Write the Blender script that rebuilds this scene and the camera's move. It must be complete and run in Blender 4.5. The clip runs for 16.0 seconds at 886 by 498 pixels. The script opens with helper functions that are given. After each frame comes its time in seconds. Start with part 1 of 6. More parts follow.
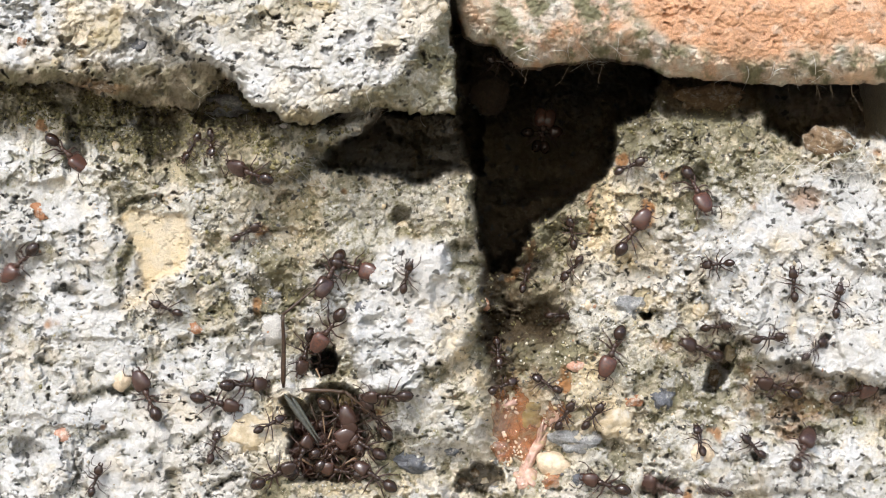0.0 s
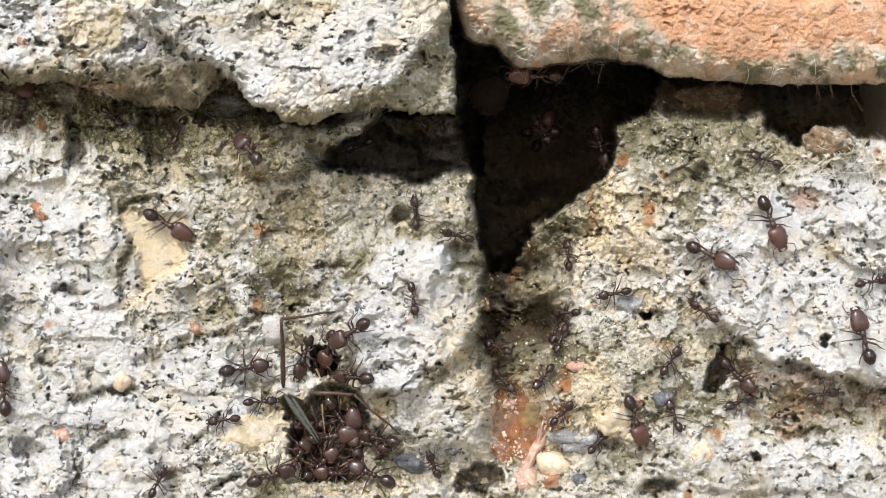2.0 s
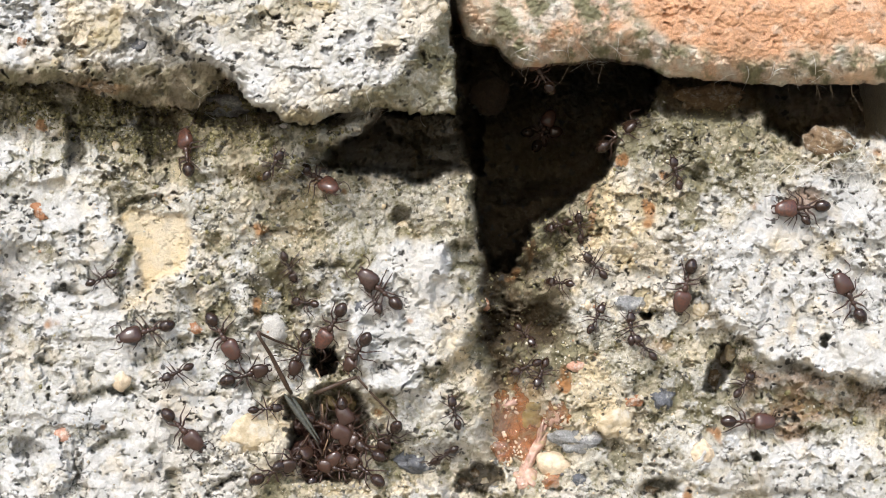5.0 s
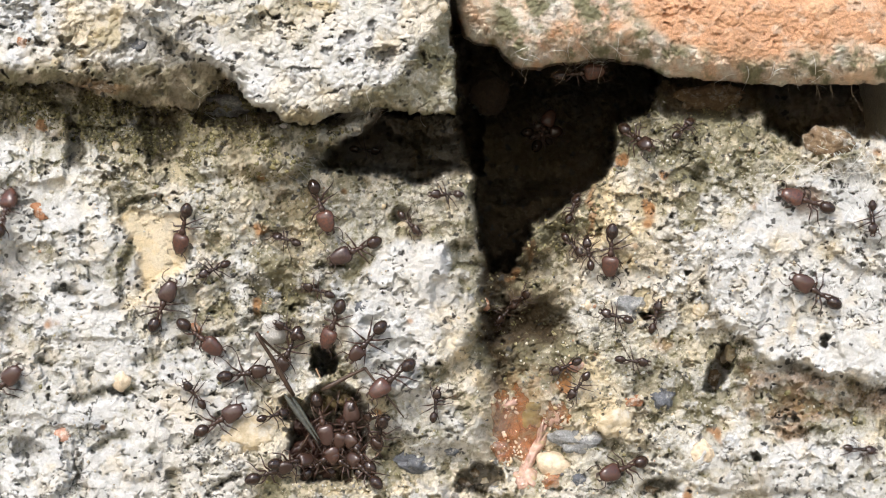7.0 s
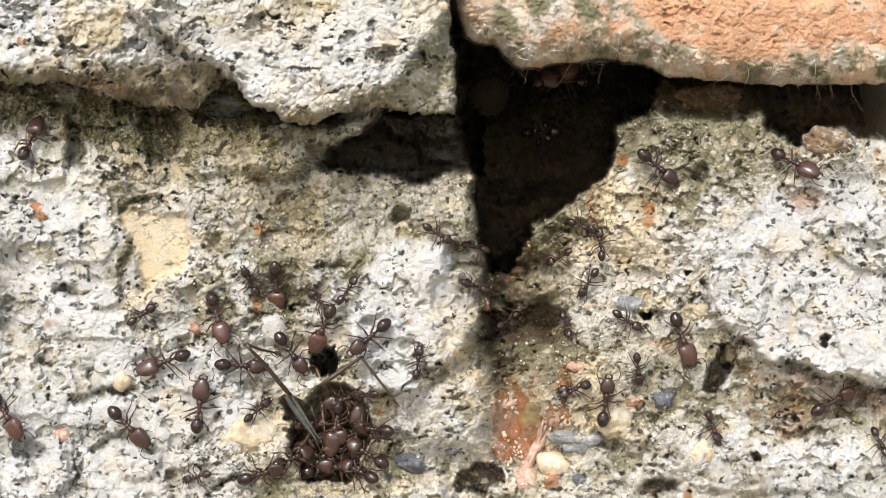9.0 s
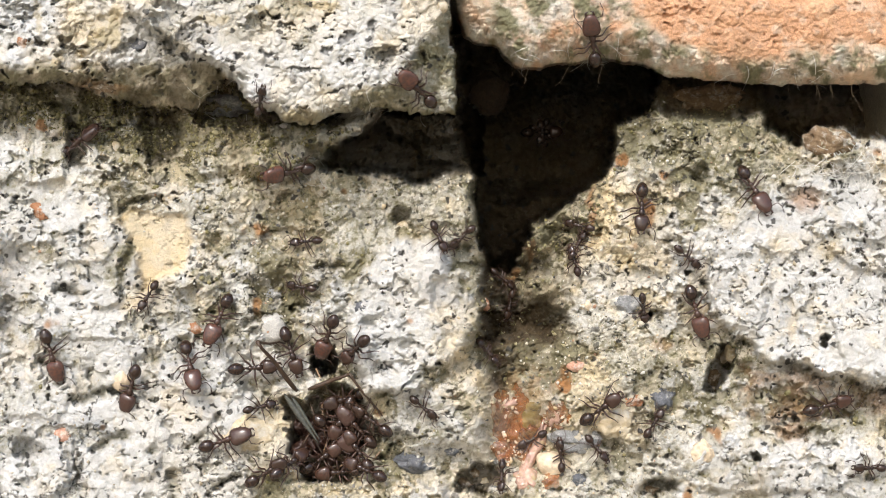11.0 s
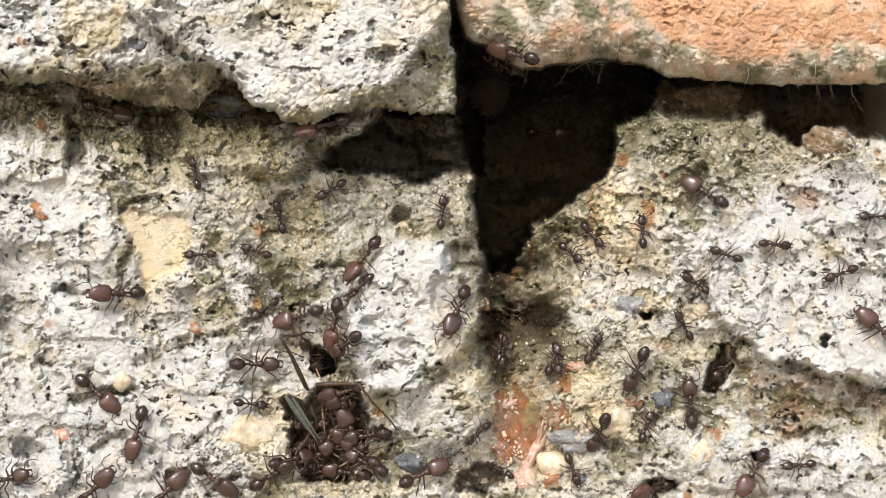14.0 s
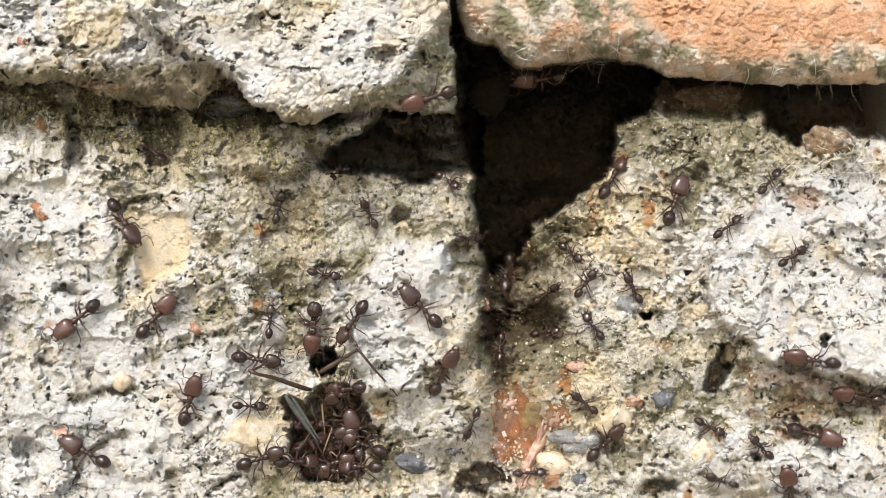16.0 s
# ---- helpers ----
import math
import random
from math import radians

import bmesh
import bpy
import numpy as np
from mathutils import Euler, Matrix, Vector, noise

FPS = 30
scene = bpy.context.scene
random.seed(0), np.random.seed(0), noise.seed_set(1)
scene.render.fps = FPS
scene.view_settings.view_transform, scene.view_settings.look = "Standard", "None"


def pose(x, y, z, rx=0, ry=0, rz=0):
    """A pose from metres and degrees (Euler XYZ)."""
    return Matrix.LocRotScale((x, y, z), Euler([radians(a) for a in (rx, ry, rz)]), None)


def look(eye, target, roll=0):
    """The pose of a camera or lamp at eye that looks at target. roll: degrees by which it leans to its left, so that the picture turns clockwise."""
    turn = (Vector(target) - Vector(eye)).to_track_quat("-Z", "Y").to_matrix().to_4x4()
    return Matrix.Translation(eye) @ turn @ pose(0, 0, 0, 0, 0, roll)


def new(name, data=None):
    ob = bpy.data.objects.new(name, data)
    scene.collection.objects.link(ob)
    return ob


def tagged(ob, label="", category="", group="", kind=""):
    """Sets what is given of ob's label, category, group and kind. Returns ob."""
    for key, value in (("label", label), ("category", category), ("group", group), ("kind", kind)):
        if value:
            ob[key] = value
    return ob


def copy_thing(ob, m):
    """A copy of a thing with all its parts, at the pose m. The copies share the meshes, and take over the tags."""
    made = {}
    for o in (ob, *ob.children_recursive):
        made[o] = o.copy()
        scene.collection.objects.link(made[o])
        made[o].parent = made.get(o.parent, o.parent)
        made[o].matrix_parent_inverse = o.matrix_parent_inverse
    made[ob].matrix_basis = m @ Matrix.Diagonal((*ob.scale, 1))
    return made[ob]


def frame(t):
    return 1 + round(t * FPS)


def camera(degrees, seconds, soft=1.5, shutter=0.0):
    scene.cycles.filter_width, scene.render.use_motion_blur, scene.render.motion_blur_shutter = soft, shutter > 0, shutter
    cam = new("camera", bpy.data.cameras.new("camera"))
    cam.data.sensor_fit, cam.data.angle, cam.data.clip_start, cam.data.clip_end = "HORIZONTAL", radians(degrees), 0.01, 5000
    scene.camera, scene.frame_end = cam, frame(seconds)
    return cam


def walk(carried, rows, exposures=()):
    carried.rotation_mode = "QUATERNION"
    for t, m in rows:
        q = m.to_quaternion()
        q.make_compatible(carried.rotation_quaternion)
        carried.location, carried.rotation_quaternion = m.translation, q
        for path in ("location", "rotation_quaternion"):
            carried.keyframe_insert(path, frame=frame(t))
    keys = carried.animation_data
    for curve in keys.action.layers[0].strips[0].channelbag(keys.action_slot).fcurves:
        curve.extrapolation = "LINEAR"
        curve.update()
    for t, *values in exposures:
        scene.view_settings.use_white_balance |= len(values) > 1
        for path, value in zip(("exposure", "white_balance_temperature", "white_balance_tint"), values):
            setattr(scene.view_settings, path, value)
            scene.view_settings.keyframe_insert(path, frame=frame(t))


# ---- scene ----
# Wall coordinates: a runs to the right and b down, in tenths of a millimetre; y runs into the wall.
FAR = 0.2154                      # from the lens to the plane y = 0
RISE = 0.45                       # height of the lens over the ground
A0, B0, UNIT = 784.0, 441.0, 1e-4

cam = camera(40, 16.0, soft=1.0, shutter=0.6)
EYE = pose(0, -FAR, RISE, 90, 0, 0)
walk(cam, [(0.0, EYE), (16.0, EYE)], [(0.0, 0.72, 6150, 10), (4.0, 0.72, 6180, 10), (8.0, 0.72, 6300, 10), (12.0, 0.75, 6400, 10), (16.0, 0.75, 6430, 10)])

# ---- light: bright thin overcast from above and in front ----
world = bpy.data.worlds.new("sky")
scene.world = world
world.use_nodes = True
wn = world.node_tree.nodes
sky = wn.new("ShaderNodeTexSky")
sky.sky_type, sky.sun_disc = "NISHITA", False
sky.sun_elevation, sky.sun_rotation = radians(42), radians(200)
sky.air_density, sky.dust_density = 1.0, 3.0
world.node_tree.links.new(sky.outputs[0], wn["Background"].inputs[0])
wn["Background"].inputs[1].default_value = 0.15
sun = new("sun", bpy.data.lights.new("sun", "SUN"))
sun.data.energy, sun.data.angle, sun.data.color = 1.3, radians(14), (1.0, 0.985, 0.975)
sun.matrix_world = look((-0.34, -0.95, RISE + 1.05), (0, 0, RISE))
scene.view_settings.exposure = 0.72


# ---- noise on arrays ----
def grid_hash(i, j, k, seed):
    h = (i * 374761393 + j * 668265263 + k * 1274126177 + seed * 144665) & 0xFFFFFFFF
    h = ((h ^ (h >> 13)) * 1274126177) & 0xFFFFFFFF
    h = ((h ^ (h >> 15)) * 2246822519) & 0xFFFFFFFF
    return ((h ^ (h >> 16)) & 0xFFFF) / 65535.0


def noise2(x, y, seed):
    """Smooth value noise from -1 to 1."""
    i, j = np.floor(x).astype(np.int32), np.floor(y).astype(np.int32)
    u, v = x - i, y - j
    u, v = u * u * u * (u * (u * 6 - 15) + 10), v * v * v * (v * (v * 6 - 15) + 10)
    i0, j0 = int(i.min()), int(j.min())
    wide, high = int(i.max()) - i0 + 2, int(j.max()) - j0 + 2
    if wide * high > 4 * x.size:
        i, j = i.astype(np.int64), j.astype(np.int64)
        n00, n10, n01, n11 = (grid_hash(i + p, j + q, 0, seed) for q in (0, 1) for p in (0, 1))
    else:
        table = grid_hash(*np.meshgrid(np.arange(i0, i0 + wide, dtype=np.int64), np.arange(j0, j0 + high, dtype=np.int64)), 0, seed).astype(np.float32).ravel()
        at = (j - j0) * wide + (i - i0)
        n00, n10, n01, n11 = (table.take(at + p + q * wide) for q in (0, 1) for p in (0, 1))
    return 2 * ((n00 * (1 - u) + n10 * u) * (1 - v) + (n01 * (1 - u) + n11 * u) * v) - 1


def fbm(x, y, size, seed, octaves=4, gain=0.5):
    total, amp, norm = 0.0, 1.0, 0.0
    for n in range(octaves):
        c, s = math.cos(0.6 + 1.1 * n), math.sin(0.6 + 1.1 * n)
        total = total + amp * noise2(((x * c - y * s) / size + 17.3 * n).astype(np.float32), ((x * s + y * c) / size - 9.1 * n).astype(np.float32), seed + n)
        norm += amp
        amp *= gain
        size *= 0.5
    return total / norm


def cells(x, y, size, seed):
    """Nearest and second distance to jittered points, in cells, and a random value of the nearest."""
    x, y = x / size, y / size
    i, j = np.floor(x).astype(np.int64), np.floor(y).astype(np.int64)
    f1, f2, rnd = np.full(x.shape, 9.0), np.full(x.shape, 9.0), np.zeros(x.shape)
    for di in (-1, 0, 1):
        for dj in (-1, 0, 1):
            ci, cj = i + di, j + dj
            d = np.hypot(ci + grid_hash(ci, cj, 1, seed) - x, cj + grid_hash(ci, cj, 2, seed) - y)
            nearer = d < f1
            f2 = np.where(nearer, f1, np.minimum(f2, d))
            rnd = np.where(nearer, grid_hash(ci, cj, 3, seed), rnd)
            f1 = np.where(nearer, d, f1)
    return f1, f2, rnd


def step(x, lo, hi):
    t = np.clip((x - lo) / (hi - lo), 0, 1)
    return t * t * (3 - 2 * t)


def inside(a, b, outline):
    """Distance to an outline, positive inside it."""
    best, odd = np.full(a.shape, 1e9), np.zeros(a.shape, bool)
    n = len(outline)
    for k in range(n):
        (x0, y0), (x1, y1) = outline[k], outline[(k + 1) % n]
        dx, dy = x1 - x0, y1 - y0
        t = np.clip(((a - x0) * dx + (b - y0) * dy) / (dx * dx + dy * dy), 0, 1)
        best = np.minimum(best, np.hypot(a - x0 - t * dx, b - y0 - t * dy))
        if y0 != y1:
            odd ^= ((y0 > b) != (y1 > b)) & (a < x0 + (b - y0) / (y1 - y0) * dx)
    return np.where(odd, best, -best)


def spot(a, b, ca, cb, ra, rb, turn=0.0):
    """1 in the middle of an oval, 0 on its rim and below 0 outside."""
    c, s = math.cos(radians(turn)), math.sin(radians(turn))
    da, db = a - ca, b - cb
    return 1 - np.hypot((da * c + db * s) / ra, (-da * s + db * c) / rb)


def spread(a, b, y):
    """Wall coordinates and depth (metres) to places."""
    k = UNIT * (1 + y / FAR)
    return np.stack([(a - A0) * k, y + 0 * k, RISE + (B0 - b) * k], -1)


def place(a, b, y):
    return Vector(spread(np.float64(a), np.float64(b), np.float64(y)))


# ---- materials ----
def material(name):
    m = bpy.data.materials.new(name)
    m.use_nodes = True
    return m, m.node_tree.nodes, m.node_tree.links, m.node_tree.nodes["Principled BSDF"]


def mix(nodes, links, fac, one, two, blend="MIX"):
    n = nodes.new("ShaderNodeMix")
    n.data_type, n.blend_type = "RGBA", blend
    for k, v in ((0, fac), (6, one), (7, two)):
        if isinstance(v, (int, float)):
            n.inputs[k].default_value = v
        elif isinstance(v, tuple):
            n.inputs[k].default_value = (*v, 1.0)
        else:
            links.new(v, n.inputs[k])
    return n.outputs[2]


def grain(nodes, links, scale, lo, hi, detail=4.0, rough=0.6, voronoi=False):
    tc = nodes.new("ShaderNodeTexCoord")
    n = nodes.new("ShaderNodeTexVoronoi" if voronoi else "ShaderNodeTexNoise")
    n.inputs["Scale"].default_value = scale
    if not voronoi:
        n.inputs["Detail"].default_value, n.inputs["Roughness"].default_value = detail, rough
    links.new(tc.outputs["Object"], n.inputs["Vector"])
    r = nodes.new("ShaderNodeMapRange")
    r.inputs[1].default_value, r.inputs[2].default_value = lo, hi
    links.new(n.outputs[0], r.inputs[0])
    return r.outputs[0]


def bump(nodes, links, bsdf, heights, distance):
    last = None
    for h, strength in heights:
        n = nodes.new("ShaderNodeBump")
        n.inputs["Strength"].default_value, n.inputs["Distance"].default_value = strength, distance
        links.new(h, n.inputs["Height"])
        if last:
            links.new(last, n.inputs["Normal"])
        last = n.outputs[0]
    links.new(last, bsdf.inputs["Normal"])


def stone_material(name, base, pale, warm, growth, dark, rough=0.95):
    """Weathered surface: 'tint' holds how pale, how warm and how overgrown it is, 'grit' the dark grains and darkened
    pits, warm grains and soil with painted shade, 'steel' the slate-grey stains.
    """
    m, nodes, links, bsdf = material(name)
    tint, grit = nodes.new("ShaderNodeAttribute"), nodes.new("ShaderNodeAttribute")
    tint.attribute_name, grit.attribute_name = "tint", "grit"
    t, g = nodes.new("ShaderNodeSeparateXYZ"), nodes.new("ShaderNodeSeparateXYZ")
    links.new(tint.outputs["Vector"], t.inputs[0])
    links.new(grit.outputs["Vector"], g.inputs[0])
    fine = grain(nodes, links, 3000, 0.32, 0.68, 5.0, 0.65)
    mid = grain(nodes, links, 800, 0.34, 0.66, 6.0, 0.68)
    flecks = grain(nodes, links, 1500, 0.60, 0.70, 3.0, 0.6)
    c = mix(nodes, links, fine, tuple(0.74 * v for v in base), tuple(min(1, 1.2 * v) for v in base))
    c = mix(nodes, links, t.outputs[0], c, pale)
    c = mix(nodes, links, t.outputs[1], c, warm)
    cool = nodes.new("ShaderNodeAttribute")
    cool.attribute_name = "steel"
    c = mix(nodes, links, cool.outputs["Fac"], c, (0.30, 0.31, 0.315))
    c = mix(nodes, links, t.outputs[2], c, growth)
    c = mix(nodes, links, g.outputs[1], c, (0.34, 0.17, 0.065))
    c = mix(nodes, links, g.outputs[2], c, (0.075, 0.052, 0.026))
    half = nodes.new("ShaderNodeMath")
    half.operation = "MULTIPLY"
    half.inputs[1].default_value = 0.3
    links.new(flecks, half.inputs[0])
    c = mix(nodes, links, half.outputs[0], c, tuple(0.45 * v for v in base))
    dust = grain(nodes, links, 4200, 0.57, 0.68, 4.0, 0.7)
    some = nodes.new("ShaderNodeMath")
    some.operation = "MULTIPLY"
    links.new(dust, some.inputs[0])
    links.new(grain(nodes, links, 260, 0.40, 0.62, 5.0, 0.65), some.inputs[1])
    less = nodes.new("ShaderNodeMath")
    less.operation = "MULTIPLY"
    less.inputs[1].default_value = 0.75
    links.new(some.outputs[0], less.inputs[0])
    clean = nodes.new("ShaderNodeMapRange")                             # whitewash shows fewer of them
    clean.inputs[3].default_value, clean.inputs[4].default_value = 1.0, 0.5
    links.new(t.outputs[0], clean.inputs[0])
    seen = nodes.new("ShaderNodeMath")
    seen.operation = "MULTIPLY"
    links.new(less.outputs[0], seen.inputs[0])
    links.new(clean.outputs[0], seen.inputs[1])
    c = mix(nodes, links, seen.outputs[0], c, tuple(0.3 * v for v in base))
    c = mix(nodes, links, g.outputs[0], c, dark)
    shade = nodes.new("ShaderNodeMapRange")
    shade.inputs[3].default_value, shade.inputs[4].default_value = 0.88, 1.06
    links.new(mid, shade.inputs[0])
    c = mix(nodes, links, 1.0, c, shade.outputs[0], "MULTIPLY")
    links.new(c, bsdf.inputs["Base Color"])
    bsdf.inputs["Roughness"].default_value = rough
    bsdf.inputs["Specular IOR Level"].default_value = 0.25
    bump(nodes, links, bsdf, [(fine, 0.5), (mid, 0.3)], 0.0003)
    return m


MORTAR = stone_material("lime_mortar", (0.585, 0.55, 0.455), (0.63, 0.62, 0.585), (0.70, 0.57, 0.36), (0.235, 0.215, 0.13), (0.055, 0.052, 0.045))
BRICK = stone_material("weathered_brick", (0.60, 0.34, 0.19), (0.66, 0.63, 0.52), (0.74, 0.48, 0.28), (0.20, 0.19, 0.11), (0.10, 0.07, 0.05))


# ---- the wall ----
def sheet(name, a, b, y, tint, grit, steel, mat, keep=None):
    """One closed-grained surface over a grid of wall coordinates."""
    nb, na = a.shape
    co = spread(a, b, y).reshape(-1, 3)
    idx = np.arange(na * nb).reshape(nb, na)
    quads = np.stack([idx[1:, :-1], idx[1:, 1:], idx[:-1, 1:], idx[:-1, :-1]], -1).reshape(-1, 4)
    if keep is not None:
        quads = quads[keep.reshape(-1)[quads].any(1)]
        used = np.unique(quads)
        again = np.full(na * nb, -1)
        again[used] = np.arange(len(used))
        quads, co = again[quads], co[used]
        tint, grit, steel = tint.reshape(-1, 3)[used], grit.reshape(-1, 3)[used], steel.reshape(-1)[used]
    me = bpy.data.meshes.new(name)
    me.vertices.add(len(co))
    me.vertices.foreach_set("co", co.astype(np.float32).ravel())
    me.loops.add(quads.size)
    me.loops.foreach_set("vertex_index", quads.astype(np.int32).ravel())
    me.polygons.add(len(quads))
    me.polygons.foreach_set("loop_start", np.arange(0, quads.size, 4, dtype=np.int32))
    me.polygons.foreach_set("use_smooth", np.ones(len(quads), bool))
    for key, values in (("tint", tint), ("grit", grit)):
        me.attributes.new(key, "FLOAT_VECTOR", "POINT").data.foreach_set("vector", np.clip(values, 0, 1).reshape(-1).astype(np.float32))
    me.attributes.new("steel", "FLOAT", "POINT").data.foreach_set("value", np.clip(steel, 0, 1).ravel().astype(np.float32))
    me.update(calc_edges=True)
    me.materials.append(mat)
    return new(name, me)


def lumps(a, b, size, seed, octaves=3, gain=0.55):
    """Rounded lumps parted by sharp creases, 0 in the creases and about 1 on top."""
    return np.clip(np.abs(fbm(a, b, size, seed, octaves, gain)) * 2.6, 0, 1.3)


def terraces(a, b, size, seed, count, sharp=0.86):
    """Broken layers: flat steps with steep edges, about -0.5 to 0.5."""
    f = fbm(a, b, size, seed, 4, 0.52) * count
    return (np.floor(f) + step(f - np.floor(f), sharp, 0.99)) / count


def roughness(a, b, seed, coarse=1.0, plaster=0.0, cracked=1.0, flaky=1.0, knobs=0.0):
    """Broken, flaking relief in millimetres, positive outwards, and the masks of pits, dark grains and bits. plaster: 1 where old render lies on in smooth flakes."""
    wa, wb = a + 9 * fbm(a, b, 46, seed + 50, 4, 0.6), b + 9 * fbm(a, b, 46, seed + 60, 4, 0.6)
    open_grain = 1 - plaster
    h = 1.3 * coarse * (1 - 0.25 * plaster) * fbm(wa, wb, 150, seed, 4, 0.5)
    h += 0.55 * coarse * (0.45 + 0.55 * open_grain) * lumps(wa, wb * 1.2, 70, seed + 7, 4, 0.5)
    h += 2.0 * coarse * flaky * (1 - 0.6 * plaster) * terraces(wa + 20, wb * 1.08, 110, seed + 13, 4.0)
    h += 1.0 * coarse * flaky * (1 - 0.7 * plaster) * terraces(wa - 35, wb * 1.05, 52, seed + 14, 3.0)
    h += (0.10 + 0.28 * open_grain) * coarse * fbm(wa, wb, 24, seed + 9, 4, 0.62)
    sandy = step(fbm(a, b, 120, seed + 70, 4) + 0.15, -0.25, 0.25) * open_grain
    h += (0.06 + 0.08 * sandy) * fbm(wa, wb, 9, seed + 10, 3, 0.75)
    sa, sb = a + 4 * fbm(a, b, 9, seed + 71, 3), b + 4 * fbm(a, b, 9, seed + 72, 3)
    c1, c2, crnd = cells(sa, sb, 10, seed + 73)                                    # sharp sand, some grains proud
    h += 0.15 * sandy * (crnd > 0.6) * step(c2 - c1, 0.04, 0.3) * crnd
    c1, c2, brnd = cells(wa + 6 * fbm(a, b, 14, seed + 76, 3), wb + 6 * fbm(a, b, 14, seed + 77, 3), 27, seed + 74)
    h += 0.45 * (0.3 + 0.7 * open_grain) * (brnd > 0.74) * step(c2 - c1, 0.05, 0.4) * (brnd - 0.4)
    k1, k2, krnd = cells(wa + 5 * fbm(a, b, 11, seed + 78, 3), wb + 5 * fbm(a, b, 11, seed + 79, 3), 15, seed + 81)      # knobbly crumbs with gaps between
    h += knobs * (0.35 + krnd) * np.sqrt(step(k2 - k1, 0.0, 0.55)) * (1 - 0.3 * k1)
    where = step(fbm(a, b, 80, seed + 35, 3), -0.15, 0.3)
    pit = step(fbm(wa, wb * 1.25, 14, seed + 30, 4, 0.6), 0.44, 0.52) * where
    h -= (0.3 + 1.2 * coarse) * coarse * pit
    crevice = step(fbm(wa * 0.8 + 300, wb * 1.35, 85, seed + 75, 5, 0.62), 0.38, 0.45)
    h -= 2.2 * coarse * (1 - 0.4 * plaster) * crevice
    line = np.abs(fbm(wa, wb * 1.15, 80, seed + 80, 5, 0.6))
    crack = step(0.016 - line, 0.0, 0.014) * step(fbm(a, b, 100, seed + 85, 3), 0.0, 0.25) * cracked
    line = np.abs(fbm(wa, wb, 34, seed + 90, 4, 0.6))
    crack = np.maximum(crack, 0.8 * cracked * step(0.026 - line, 0.0, 0.024) * step(fbm(a, b, 60, seed + 95, 4), 0.12, 0.32))
    h -= 0.8 * crack
    g1, _, grnd = cells(a + 5 * fbm(a, b, 8, seed + 42, 3), b + 5 * fbm(a, b, 8, seed + 41, 3), 17, seed + 40)
    speck = step(0.34 - g1 - 1.2 * (1 - grnd), 0.0, 0.08) * (grnd > 0.82)
    speck = np.maximum(speck, 0.75 * (crnd > 0.965) * sandy * step(c2 - c1, 0.0, 0.1))
    _, _, patch = cells(wa + 8 * fbm(a, b, 14, seed + 97, 3), wb + 8 * fbm(a, b, 14, seed + 98, 3), 30, seed + 96)     # bits of aggregate and old paint
    # This mask also darkens the colour: dirt in cracks, painted shade in pits.
    return h - 0.9 * coarse, np.maximum(0.5 * pit, 0.7 * crack), speck, 0.7 * (crnd - 0.5) * sandy + 0.4 * (patch - 0.5) * (0.4 + 0.6 * open_grain)


def mesh_grid(a_from, a_to, b_from, b_to, pitch):
    return np.meshgrid(np.arange(a_from, a_to, pitch), np.arange(b_from, b_to, pitch))


# Lower courses with the open joint between them.
PITCH = 1.5
GA, GB = mesh_grid(-70, 1640, 60, 930, PITCH)
wob_a = GA + 6 * fbm(GA, GB, 12, 303, 3, 0.6) + 10 * fbm(GA, GB, 40, 301, 5, 0.62)
wob_b = GB + 6 * fbm(GA, GB, 12, 304, 3, 0.6) + 10 * fbm(GA, GB, 40, 302, 5, 0.62)


def window(points, margin):
    """Rows and columns of the grid round some points."""
    a, b = [p[0] for p in points], [p[1] for p in points]
    rows = slice(max(0, int((min(b) - margin - 60) / PITCH)), max(0, int((max(b) + margin - 60) / PITCH) + 1))
    return rows, slice(max(0, int((min(a) - margin + 70) / PITCH)), max(0, int((max(a) + margin + 70) / PITCH) + 1))


def area(outline, soft):
    at, made = window(outline, soft + 20), np.zeros(GA.shape)
    made[at] = step(inside(wob_a[at], wob_b[at], outline), -soft, soft)
    return made


def oval(ca, cb, ra, rb, turn=0.0, soft=0.5):
    reach = 1.3 * max(ra, rb) * (1 + 0.5 * soft)
    at, made = window([(ca, cb)], reach + 20), np.zeros(GA.shape)
    made[at] = step(spot(wob_a[at], wob_b[at], ca, cb, ra, rb, turn), -soft * 0.5, soft)
    return made


def torn(size, seed, lo=-0.4, hi=0.25):
    """Broken cover, 0 to 1, for stains that are not whole."""
    return step(fbm(GA, GB, size, seed, 5, 0.66), lo, hi)


CLEFT_WIDE, CLEFT_TORN = 1 + 0.8 * fbm(GA, GB, 40, 331, 3), 0.25 + 0.75 * step(fbm(GA, GB, 38, 332, 4, 0.6), -0.25, 0.2)


def cleft(points, width):
    """A ragged crack along a line, 1 in its middle."""
    at, made = window(points, 4 * width + 20), np.zeros(GA.shape)
    wa, wb = wob_a[at], wob_b[at]
    best = np.full(wa.shape, 1e9)
    for (x0, y0), (x1, y1) in zip(points, points[1:]):
        dx, dy = x1 - x0, y1 - y0
        t = np.clip(((wa - x0) * dx + (wb - y0) * dy) / (dx * dx + dy * dy), 0, 1)
        best = np.minimum(best, np.hypot(wa - x0 - t * dx, wb - y0 - t * dy))
    made[at] = step(-best, -1.9 * width * CLEFT_WIDE[at], 0.0) * CLEFT_TORN[at]
    return made


